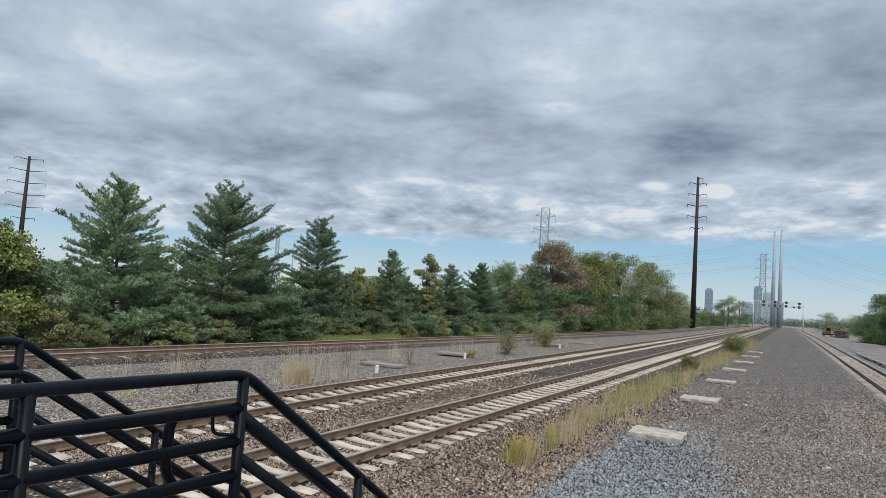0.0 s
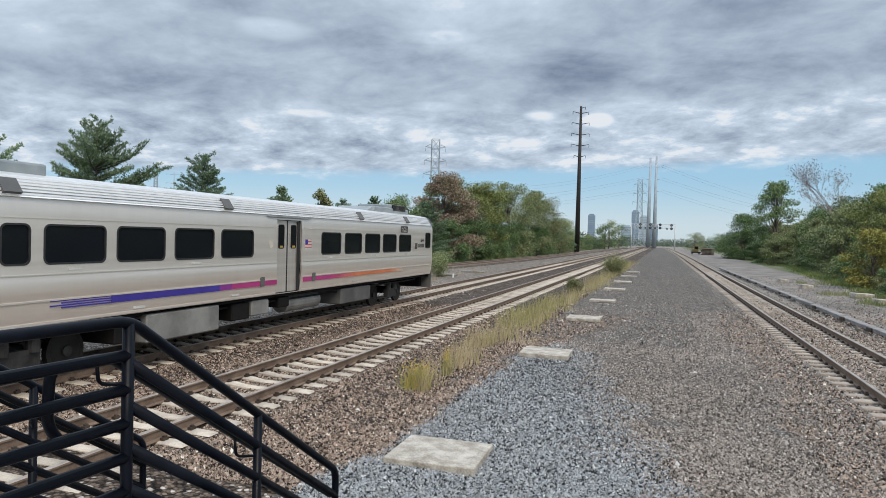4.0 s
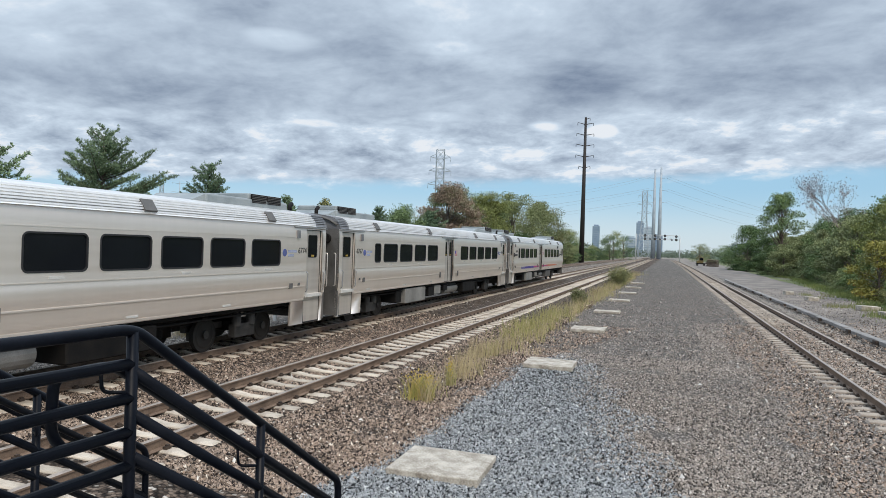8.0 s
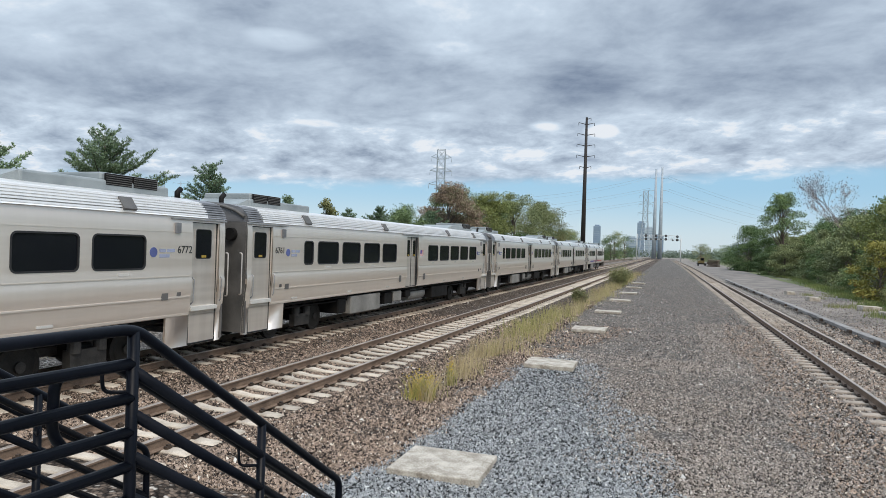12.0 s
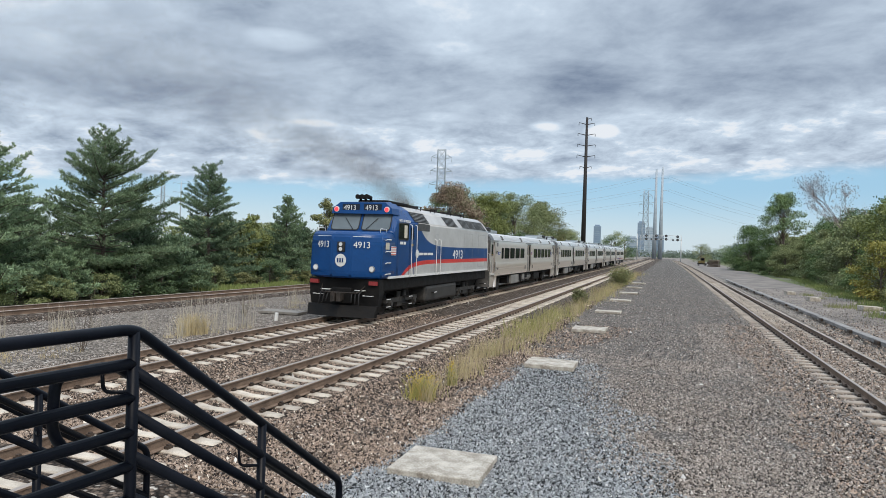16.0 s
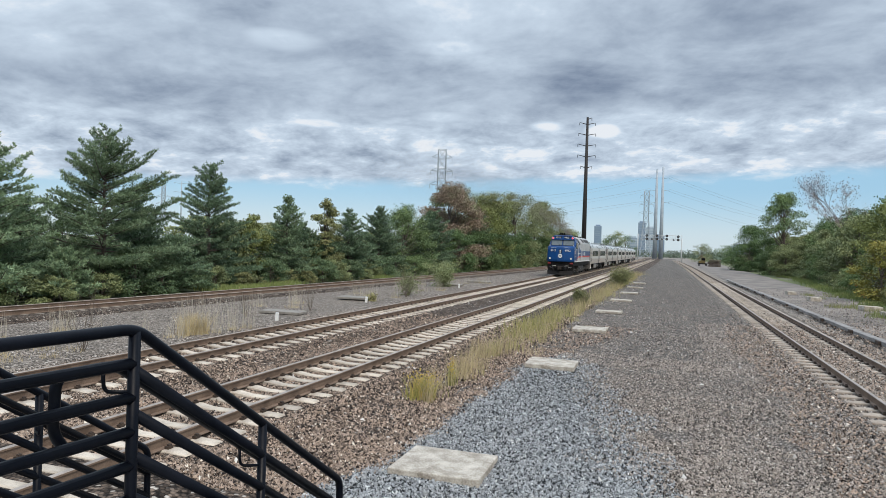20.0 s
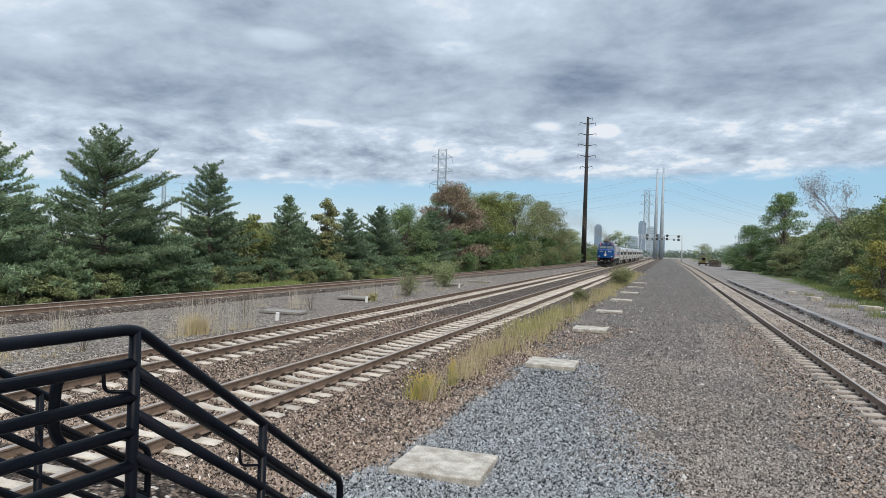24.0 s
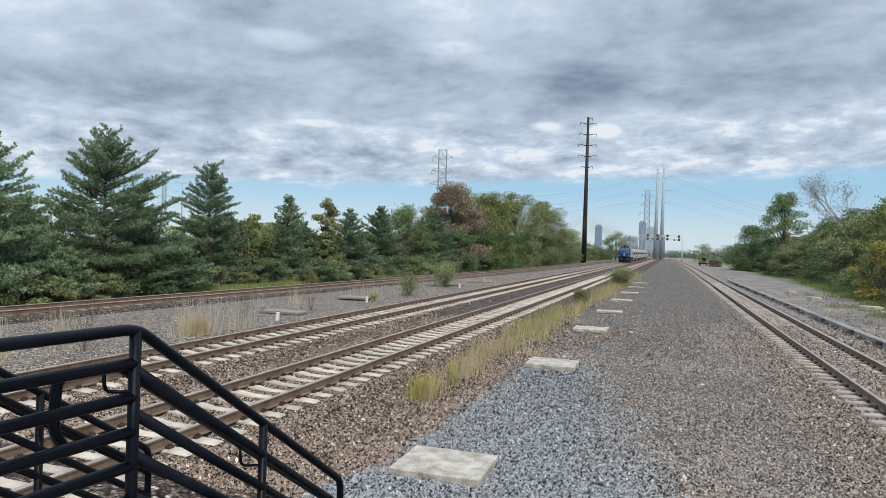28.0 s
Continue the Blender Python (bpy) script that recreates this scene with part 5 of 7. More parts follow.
    for ob in root.children_recursive:
        for v in ob.data.vertices:
            v.co.z = taller(v.co.z)
    return root


def taller(z):
    """True heights of the cowl above its frame."""
    return z if z < 0.95 else 0.95 + (z - 0.95) * 0.65 / 0.43 if z < 1.38 else 1.60 + (z - 1.38) * 1.055


cars = [coach(cab=True)] + [coach(number=words) for words in ("6767", "6774", "6761", "6772")]
engine = locomotive()


# ---- trees and bushes ----
def kites(centres, along, across):
    """Leaf shapes: pointed at both ends."""
    c, a, b = np.asarray(centres), np.asarray(along), np.asarray(across)
    verts = np.stack([c - a, c - b * 0.9, c + a, c + b * 0.9], 1).reshape(-1, 3)
    return verts, np.arange(len(verts)).reshape(-1, 4)


def random_frames(rng, n):
    a = rng.normal(size=(n, 3))
    a /= np.linalg.norm(a, axis=1, keepdims=True)
    b = np.cross(a, rng.normal(size=(n, 3)))
    b /= np.linalg.norm(b, axis=1, keepdims=True)
    return a, b


def limb_path(start, way, length, rng, sag=0.0, bits=4, wander=0.12):
    pts = [np.array(start, float)]
    d = np.array(way, float)
    d /= np.linalg.norm(d)
    for i in range(bits):
        d = d + rng.normal(size=3) * wander + np.array((0, 0, -sag))
        d /= np.linalg.norm(d)
        pts.append(pts[-1] + d * length / bits)
    return pts


def pine(h, r, seed, mat, label, dense=1.0, bare=None):
    """Whorls of limbs, each a flat spray of twigs that carry tufts of short needles; sky shows between the upper plates."""
    rng = np.random.default_rng(seed)
    root = thing("pine_tree", None, label, "tree", "pines of the tree line")
    bm = bmesh.new()
    tube(bm, [(0, 0, -0.5), (0.05, 0, h * 0.3), (-0.04, 0.05, h * 0.65), (0, 0, h * 0.97)], 0.016 * h, 8, True, 0.02)
    trunk = part("trunk", bm, BARK, root)
    bm = bmesh.new()
    spots, ways = [], []
    up = np.array((0, 0, 1.0))
    z, tier = 0.05 * h, 0
    while z < h * 0.97:
        t = z / h
        reach = r * max(0.05, 1.03 - t ** 1.9) ** 0.95 * (0.80 + 0.20 * math.sin(tier * 2.4 + seed))
        count = 8 if t < 0.8 else 6
        for k in range(count):
            if rng.uniform() < 0.12 and t > 0.3:
                continue
            a = 2 * math.pi * (k + 0.5 * (tier % 2)) / count + rng.normal() * 0.28
            length = max(0.32, reach * rng.uniform(0.62, 1.10))
            rise = 0.02 + 0.75 * t ** 2.2 + rng.normal() * 0.07
            path = limb_path((0, 0, z + rng.normal() * 0.018 * h), (math.cos(a), math.sin(a), rise), length, rng, -0.05, 5, 0.06)
            tube(bm, path, 0.026 * length ** 0.5, 4, False, 0.008)
            u = 0.16 if t < 0.7 else 0.03
            flip = 1
            while u < 1.0:
                j = min(4, int(u * 5))
                p = path[j] + (path[j + 1] - path[j]) * (u * 5 - j)
                side = path[j + 1] - path[j]
                side = side / np.linalg.norm(side)
                cross = np.cross(side, up) * flip
                way = side * rng.uniform(0.45, 0.9) + cross * rng.uniform(0.5, 1.0) + up * rng.uniform(0.0, 0.38)
                way /= np.linalg.norm(way)
                twig = (0.18 + 0.40 * length * (1.02 - u) * (0.5 + u)) * rng.uniform(0.6, 1.15)
                bits = max(2, int(twig / (0.13 / dense)))
                for i in range(bits):
                    spots.append(p + way * twig * (i + 0.6) / bits + rng.normal(size=3) * 0.03)
                    ways.append(way * 0.75 + up * 0.45)
                u += 0.082 / dense / length * rng.uniform(0.7, 1.3)
                flip = -flip
        z += h * 0.050 * (1.15 - 0.55 * t) + 0.05
        tier += 1
    part("branchwork", bm, BARK, trunk)
    spots, ways = np.array(spots), np.array(ways)
    if bare:
        keep = (spots[:, 2] < bare[0]) | (spots[:, 2] > bare[1]) | (np.hypot(spots[:, 0], spots[:, 1]) < 0.6) | (rng.uniform(size=len(spots)) < 0.2)
        spots, ways = spots[keep], ways[keep]
    per = 7
    c = np.repeat(spots, per, 0)
    w = np.repeat(ways, per, 0) + rng.normal(size=(len(c), 3)) * 0.62
    w /= np.linalg.norm(w, axis=1, keepdims=True)
    ln = rng.uniform(0.055, 0.105, (len(c), 1)) / dense ** 0.7
    b = np.cross(w, rng.normal(size=w.shape))
    b /= np.linalg.norm(b, axis=1, keepdims=True)
    v, f = kites(c + w * ln * 0.8 + rng.normal(size=c.shape) * 0.025, w * ln, b * 0.021 / dense)
    tagged(part("crown", sheet_mesh("crown", v, f), mat, root), kind="stuff")
    return root


def leafy_tree(h, r, seed, mat, label, leaf=0.085, count=9000, low=0.12, bark=None, name="tree", gaps=0.0, group="trees of the tree line", lumps=34):
    """Trunk, limbs, and a crown of leaf clumps with an uneven outline and gaps."""
    rng = np.random.default_rng(seed)
    root = thing(name, None, label, "tree" if "tree" in name else "bush", group)
    bm = bmesh.new()
    tube(bm, [(0, 0, -0.4), (0.06 * r, 0, h * 0.35), (0, 0.06 * r, h * 0.8)], 0.02 * h, 7, True, 0.03)
    centres, sizes = [], []
    for i in range(lumps):
        t = low + (1 - low) * (i + rng.uniform(0, 1)) / lumps
        wide = r * math.sin(math.pi * min(1.0, 0.18 + 0.80 * t)) ** 0.7
        a = rng.uniform(0, 2 * math.pi)
        d = wide * rng.uniform(0.25, 0.85) ** 0.6
        s = r * rng.uniform(0.22, 0.42)
        p = np.array((math.cos(a) * d, math.sin(a) * d, min(h * t, h - s * 0.8)))
        centres.append(p)
        sizes.append(s)
        start = np.array((0, 0, max(0.1, p[2] * 0.62)))
        path = [start + (p - start) * k / 3 + (rng.normal(size=3) * 0.05 * r if 0 < k < 3 else 0) for k in range(4)]
        tube(bm, path, 0.012 * h * 0.5 + 0.01, 4, False, 0.008)
    part("trunk", bm, bark or BARK, root)
    centres, sizes = np.array(centres), np.array(sizes)
    pick = rng.choice(lumps, count, p=sizes ** 2 / (sizes ** 2).sum())
    d = rng.normal(size=(count, 3))
    d /= np.linalg.norm(d, axis=1, keepdims=True)
    rad = rng.uniform(0.15, 1.0, (count, 1)) ** 0.45
    # sprays: leaves gather on twigs
    twig = np.floor(rng.uniform(0, 60, count))
    jig = np.stack([np.sin(twig * 12.9 + pick), np.sin(twig * 78.2 + pick * 2), np.sin(twig * 37.7 + pick * 3)], 1)
    d = d * 0.62 + jig * 0.55
    p = centres[pick] + d * rad * sizes[pick][:, None] * np.array((1.0, 1.0, 0.8))
    if gaps:
        p = p[rng.uniform(size=count) > gaps]
    p[:, 2] = np.maximum(p[:, 2], 0.05)
    a, b = random_frames(rng, len(p))
    size = rng.uniform(0.6, 1.2, (len(p), 1)) * leaf
    v, f = kites(p, a * size, b * size * 0.62)
    tagged(part("crown", sheet_mesh("crown", v, f), mat, root), kind="stuff")
    return root


PINE_GREEN = leafy("pine_needles", (0.085, 0.142, 0.076), (0.285, 0.38, 0.22))
PINE_DARK = leafy("dark_pine_needles", (0.066, 0.118, 0.068), (0.225, 0.31, 0.185))
GREEN = leafy("green_leaves", (0.075, 0.125, 0.050), (0.205, 0.275, 0.11))
DULL_GREEN = leafy("dull_green_leaves", (0.135, 0.175, 0.080), (0.315, 0.345, 0.16))
YELLOW_GREEN = leafy("yellow_green_leaves", (0.12, 0.155, 0.05), (0.29, 0.31, 0.10))
BROWN_LEAF = leafy("brown_orange_leaves", (0.17, 0.125, 0.09), (0.37, 0.275, 0.205), (0.15, 0.17, 0.085), 0.22)
OLIVE = leafy("olive_leaves", (0.11, 0.13, 0.055), (0.30, 0.30, 0.135), (0.29, 0.22, 0.12), 0.06)
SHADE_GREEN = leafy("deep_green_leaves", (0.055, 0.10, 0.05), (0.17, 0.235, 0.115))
DARK_GREEN = leafy("dark_green_leaves", (0.05, 0.095, 0.04), (0.15, 0.22, 0.08))
GREY_LEAF = leafy("sparse_grey_leaves", (0.22, 0.17, 0.16), (0.36, 0.29, 0.27))
AUTUMN = leafy("autumn_leaves", (0.17, 0.19, 0.05), (0.44, 0.38, 0.09), (0.42, 0.11, 0.05), 0.02)

PINES = ((-31.2, 23.0, 8.5, 4.9, PINE_GREEN), (-31.1, 30.3, 9.4, 6.0, PINE_GREEN), (-30.7, 39.1, 9.0, 3.9, PINE_DARK), (-30.3, 48.6, 7.0, 3.0, PINE_GREEN),
         (-29.8, 58.9, 6.5, 3.7, PINE_DARK), (-29.5, 65.4, 7.3, 4.0, PINE_DARK), (-33.5, 27.0, 5.0, 2.8, PINE_DARK), (-33.0, 35.0, 5.4, 3.6, PINE_DARK), (-28.0, 78.0, 7.7, 4.6, PINE_DARK),
         (-27.4, 95.0, 8.6, 4.6, PINE_DARK), (-32.3, 43.5, 4.9, 3.0, PINE_DARK), (-33.5, 18.5, 5.5, 3.0, PINE_GREEN), (-29.6, 34.6, 3.4, 2.6, PINE_DARK), (-29.9, 26.6, 2.5, 2.2, PINE_GREEN),
         (-27.6, 112.0, 8.0, 4.4, PINE_DARK), (-27.2, 160.0, 8.5, 4.0, PINE_DARK), (-31.5, 53.0, 5.0, 3.0, PINE_DARK))
for i, (x, y, h, r, mat) in enumerate(PINES):
    tree = pine(h, r, 40 + i, mat, "tall dark green pine with tiered limbs" if h > 8.8 else "dark green pine in the tree line", 1.0 if h > 8.5 and y < 45 else 0.75 if y < 70 else 0.6,
                (2.8, 3.5) if i in (1, 6) else None)
    tree.matrix_basis = pose(x, y, -0.2, 0, 0, 40 * i)

BROADLEAVES = (
    (-31.7, 17.3, 5.3, 2.6, YELLOW_GREEN, "yellow-green shrubby tree by the pines", 9000), (-31.4, 44.9, 5.4, 2.0, YELLOW_GREEN, "bright yellow-green young tree", 6000),
    (-29.9, 54.3, 7.4, 1.7, OLIVE, "slender birch-like tree turning brown", 8000), (-29.3, 72.1, 7.6, 3.8, GREEN, "green broadleaf tree in the tree line", 13000),
    (-28.6, 86.6, 12.0, 4.8, BROWN_LEAF, "tall tree with brown autumn leaves", 19000), (-27.8, 103.7, 12.2, 5.0, YELLOW_GREEN, "tall tree turning yellow", 14000),
    (-27.1, 119.7, 13.6, 5.8, DULL_GREEN, "tall dull green tree", 14000), (-27.1, 150.0, 14.2, 7.0, OLIVE, "tall olive-coloured broadleaf tree", 14000),
    (-26.5, 136.0, 13.2, 6.4, DULL_GREEN, "tall dull green tree", 13000), (-28.5, 198.1, 9.6, 5.0, DULL_GREEN, "green tree at the far end", 7000), (-26.0, 172.0, 9.0, 4.4, DARK_GREEN, "dark green tree at the far end", 7000), (-31.0, 222.0, 10.5, 5.2, DULL_GREEN, "green tree at the far end", 7000), (-20.5, 252.0, 9.5, 5.0, DARK_GREEN, "dark green tree at the far end", 7000), (-21.5, 282.0, 12.0, 5.6, DULL_GREEN, "green tree at the far end", 7000), (-18.5, 300.0, 11.0, 5.0, DARK_GREEN, "dark green tree at the far end", 6000), (12.5, 300.0, 8.0, 5.4, DULL_GREEN, "green tree past the end of the yard", 6000), (21.0, 285.0, 7.5, 5.6, GREEN, "green tree past the end of the yard", 6000), (-30.5, 94.0, 12.0, 4.6, DULL_GREEN, "green tree behind the brown one", 12000),
    (-29.5, 111.0, 11.5, 4.6, GREEN, "broad green tree in the tree line", 12000), (-31.5, 78.0, 8.5, 4.0, GREEN, "broad green tree in the tree line", 11000))
for i, (x, y, h, r, mat, label, n) in enumerate(BROADLEAVES):
    tree = leafy_tree(h, r, 70 + i, mat, label, 0.10 if y < 80 else 0.125, n if y < 80 else int(n * 1.8) if y < 160 else n, 0.04 if y > 60 else 0.12)
    tree.matrix_basis = pose(x, y, -0.2, 0, 0, 55 * i)

# understorey: a few bushes built once, then copied
bushes = [leafy_tree(1.0 * h, r, 90 + i, mat, label, leaf, 4200, 0.0, None, "bush", 0.0, "bushes under the trees", 22)
          for i, (h, r, mat, label, leaf) in enumerate(((3.2, 2.3, GREEN, "dense green bush under the trees", 0.10), (2.6, 1.9, DULL_GREEN, "grey-green bush under the trees", 0.09),
                                                        (3.8, 2.4, DULL_GREEN, "tall green bush under the trees", 0.11), (2.2, 1.7, OLIVE, "olive bush under the trees", 0.09), (3.4, 2.4, SHADE_GREEN, "dark green bush under the pines", 0.10)))]
rng = random.Random(3)
used = set()


def bush_at(k, x, y, scale):
    m = pose(x, y, -0.22, 0, 0, rng.uniform(0, 360))
    ob = bushes[k]
    if k in used:
        ob = copy_thing(ob, m)
    else:
        ob.matrix_basis = m
        used.add(k)
    ob.scale = (scale, scale, scale * rng.uniform(0.85, 1.2))
    return ob


y = 12.0
while y < 300:
    edge = -29.6 + 0.045 * min(y, 100)
    s = rng.uniform(0.8, 1.2) * (1.0 if y < 90 else 1.5)
    bush_at(rng.choice((4, 4, 1, 3) if y < 60 else (0, 4, 4, 1)), edge - 0.6 + rng.uniform(-0.7, 0.4), y, s * rng.uniform(0.42, 0.75))
    bush_at(rng.choice((4, 2, 4, 1) if y < 60 else (0, 2, 4, 1)), edge - 4.6 + rng.uniform(-0.8, 0.8), y + rng.uniform(-1, 1), s * rng.uniform(0.75, 1.05) * (0.62 if 22 < y < 36 else 1.0))
    if y < 110:
        bush_at(2, edge - 8.0 + rng.uniform(-0.8, 0.8), y + rng.uniform(-1, 1), s * (0.55 if 22 < y < 42 else 1.15))
    y += 2.3 * s if y < 110 else 5.0

# the far side of the yard
tall_bushes = [leafy_tree(h, r, 300 + i, mat, label, 0.105, 11000, 0.0, None, "bush", 0.0, "tall leafy bushes", 30)
               for i, (h, r, mat, label) in enumerate(((6.2, 3.0, DULL_GREEN, "tall dull green bush in a dense thicket"), (5.4, 3.2, GREEN, "tall green bush in a dense thicket"),
                                                       (7.4, 3.4, DARK_GREEN, "tall dark green bush in a dense thicket")))]
YARD_EDGE = ((30, 11.6), (52, 14.2), (73, 16.5), (98, 18.2), (146, 20.9), (230, 23.0), (330, 26.0))


def yard_edge(y):
    return float(np.interp(y, [p[0] for p in YARD_EDGE], [p[1] for p in YARD_EDGE]))


tall_used = set()


def tall_bush_at(k, x, y, scale):
    m = pose(x, y, -0.22, 0, 0, rng.uniform(0, 360))
    ob = tall_bushes[k]
    if k in tall_used:
        ob = copy_thing(ob, m)
    else:
        ob.matrix_basis = m
        tall_used.add(k)
    ob.scale = (scale, scale, scale * rng.uniform(0.9, 1.12))


for i, (x, y, h, r, mat, label, n, low) in enumerate((
        (18.9, 132.0, 15.0, 4.4, GREEN, "tall green tree with an open crown beyond the yard", 9500, 0.52), (17.6, 166.0, 10.6, 5.6, DARK_GREEN, "dark green rounded tree beyond the yard", 20000, 0.0),
        (20.0, 74.0, 9.2, 3.2, YELLOW_GREEN, "yellow-green tree beyond the yard", 10000, 0.1), (15.6, 60.0, 5.0, 2.2, AUTUMN, "small tree with yellow and red leaves", 6500, 0.05))):
    tree = leafy_tree(h, r, 120 + i, mat, label, 0.14 if y > 80 else 0.1, n, low, None, "tree", 0.0, "trees beyond the yard", 44)
    tree.matrix_basis = pose(x, y, -0.2, 0, 0, 80 * i)
y = 34.0
while y < 175:
    edge = yard_edge(y)
    s = rng.uniform(0.85, 1.15)
    bush_at(rng.choice((0, 1, 1, 3)), edge + 1.0 + rng.uniform(-0.5, 0.5), y, s * rng.uniform(0.55, 0.9))
    tall_bush_at(rng.choice((0, 0, 1)), edge + 3.9 + rng.uniform(-0.7, 0.7), y + rng.uniform(-1, 1), s * (0.72 if y < 60 else 0.85 if y < 85 else 1.2))
    tall_bush_at(rng.choice((0, 1, 2)), edge + 8.2 + rng.uniform(-0.8, 0.8), y + rng.uniform(-1, 1), s * (0.95 if y < 60 else 1.05 if y < 85 else 1.45))
    y += 3.6 * s * (1.0 if y < 70 else 1.5)
tall_bush_at(2, 16.2, 159.0, 0.85)
tall_bush_at(0, 18.4, 125.0, 0.95)
tall_bush_at(0, 20.4, 128.0, 1.1)
tall_bush_at(1, 17.6, 137.0, 0.9)
for y in range(84, 186, 9):
    tall_bush_at(rng.choice((0, 2, 2)), -26.6 + 0.012 * y + rng.uniform(-0.6, 0.3), y + rng.uniform(-2, 2), rng.uniform(0.7, 1.0))
tall_bush_at(2, 20.0, 158.0, 1.1)
tall_bush_at(0, 23.0, 150.0, 1.4)
while y < 330:
    edge = yard_edge(y)
    bush_at(rng.choice((0, 2, 1)), edge + rng.uniform(-1.5, 4), y, rng.uniform(0.6, 1.0))
    y += 6.0


def bare_tree(h, r, seed):
    """A nearly leafless tree: limbs forking into fine twigs."""
    rng2 = np.random.default_rng(seed)
    root = thing("bare_tree", None, "pale nearly leafless tree with fine twigs", "tree", "trees beyond the yard")
    bm = bmesh.new()
    tips = []

    def grow(p, d, length, rad, depth):
        path = limb_path(p, d, length, rng2, -0.02, 3, 0.10)
        tube(bm, path, rad, 5 if depth < 2 else 3, False, rad * 0.6)
        if depth == 5:
            tips.append(path[-1])
            return
        for k in range(3 if depth < 3 else 4):
            a = rng2.uniform(0, 2 * math.pi)
            way = (path[-1] - path[-2]) / np.linalg.norm(path[-1] - path[-2])
            side = np.array((math.cos(a), math.sin(a), 0.15))
            grow(path[-1 - (k % 2)], way + side * rng2.uniform(0.28, 0.62), length * rng2.uniform(0.62, 0.82), max(rad * 0.56, 0.010), depth + 1)
    grow((0, 0, -0.3), (0, 0, 1), h * 0.27, 0.13, 0)
    part("trunk", bm, PALE_BARK, root)
    tips = np.repeat(np.array(tips), 5, 0)
    tips = tips + rng2.normal(size=tips.shape) * 0.4
    a, b = random_frames(rng2, len(tips))
    v, f = kites(tips, a * 0.09, b * 0.055)
    tagged(part("crown", sheet_mesh("crown", v, f), GREY_LEAF, root), kind="stuff")
    return root


bare_tree(19.5, 5, 7).matrix_basis = pose(22.6, 100.0, -0.2)


# ---- masts, wires and the distance ----
def steel_pole(x, y, h, r0, arms, mat, label, arm_len=4.0, lean=0.0, group="power line poles", yaw=0.0):
    root = thing("transmission_pole", pose(x, y, -0.3, 0, lean, yaw), label, "utility pole", group)
    bm = bmesh.new()
    tube(bm, [(0, 0, 0), (0, 0, h * 0.5), (0, 0, h + 0.3)], r0, 14, True, r0 * 0.42)
    part("shaft", bm, mat, root)
    for k, (z, side, length) in enumerate(arms):
        bm = bmesh.new()
        tip = Vector((side * length, 0, z + 0.5))
        tube(bm, [(0, 0, z), tip], 0.13, 6, True, 0.06)
        arm = part("arm", bm, mat, root)
        bm = bmesh.new()
        for j in range(3):
            disc(bm, tip + Vector((0, 0, -0.2 - 0.22 * j)), (0, 0, -1), 0.14, 0.10, 8, 0.05)
        tube(bm, [tip, tip + Vector((0, 0, -0.8))], 0.035, 5)
        part("insulator", bm, mat, arm)
    return root


def pylon(x, y, h, w0, w1, label, yaw=0.0, arms=3, mat=None):
    """A lattice tower: four legs, cross-bracing and three pairs of arms."""
    mat = mat or GALV
    root = thing("lattice_tower", pose(x, y, -0.3, 0, 0, yaw), label, "power pylon", "lattice towers")
    bm = bmesh.new()
    n = 11

    def at_level(i):
        t = i / n
        return w0 + (w1 - w0) * min(1.0, t / 0.6), h * t
    for sx in (-1, 1):
        for sy in (-1, 1):
            tube(bm, [(sx * at_level(i)[0], sy * at_level(i)[0], at_level(i)[1]) for i in range(n + 1)], 0.20, 4, True, 0.15)
    part("leg_frame", bm, mat, root)
    bm = bmesh.new()
    for i in range(n):
        (wa, za), (wb, zb) = at_level(i), at_level(i + 1)
        for s in (-1, 1):
            for p, q in (((-wa, s * wa, za), (wb, s * wb, zb)), ((wa, s * wa, za), (-wb, s * wb, zb)), ((s * wa, -wa, za), (s * wb, wb, zb)), ((s * wa, wa, za), (s * wb, -wb, zb)),
                         ((-wb, s * wb, zb), (wb, s * wb, zb)), ((s * wb, -wb, zb), (s * wb, wb, zb))):
                tube(bm, [p, q], 0.11, 3, False)
    part("bracing", bm, mat, root)
    for k in range(arms):
        z = h * (0.66 + 0.13 * k)
        for s in (-1, 1):
            bm = bmesh.new()
            length = w1 + 3.6 - 0.4 * k
            for sy in (-1, 1):
                tube(bm, [(s * w1, sy * w1, z), (s * length, 0, z + 0.4)], 0.10, 4)
                tube(bm, [(s * w1, sy * w1, z + 1.8), (s * length, 0, z + 0.4)], 0.08, 4)
            tube(bm, [(s * length, 0, z + 0.4), (s * length, 0, z - 1.6)], 0.09, 5)
            part("arm", bm, mat, root)
    return root


side_arms = [(z, s, l) for z, l in ((38.6, 2.2), (35.6, 2.4), (32.6, 2.5), (29.6, 2.5), (26.5, 1.6)) for s in (-1, 1)]
steel_pole(-22.9, 188.6, 40.3, 0.74, side_arms + [(40.0, 1, 1.2)], POLE_STEEL, "tall dark brown steel power pole with short arms", yaw=20)
steel_pole(-199.2, 115.0, 36.7, 0.85, [(z, s, l) for z, l in ((36.0, 3.6), (32.6, 4.6), (29.0, 4.8), (25.5, 4.8), (21.8, 4.6), (18.5, 3.0)) for s in (-1, 1)], POLE_STEEL, "tall dark steel power pole behind the pines", yaw=60)
for x in (-8.5, -5.2):
    s = -1 if x < -7 else 1
    steel_pole(x, 400.0, 51.2 if x < -7 else 52.2, 1.25, [(z, s, 3.4) for z in (46.0, 39.0, 32.2)], GALV, "tall grey tubular steel power pole, one of two", yaw=8)
pylon(-98.2, 283.5, 46.8, 3.4, 1.75, "grey lattice power tower behind the trees", 25)
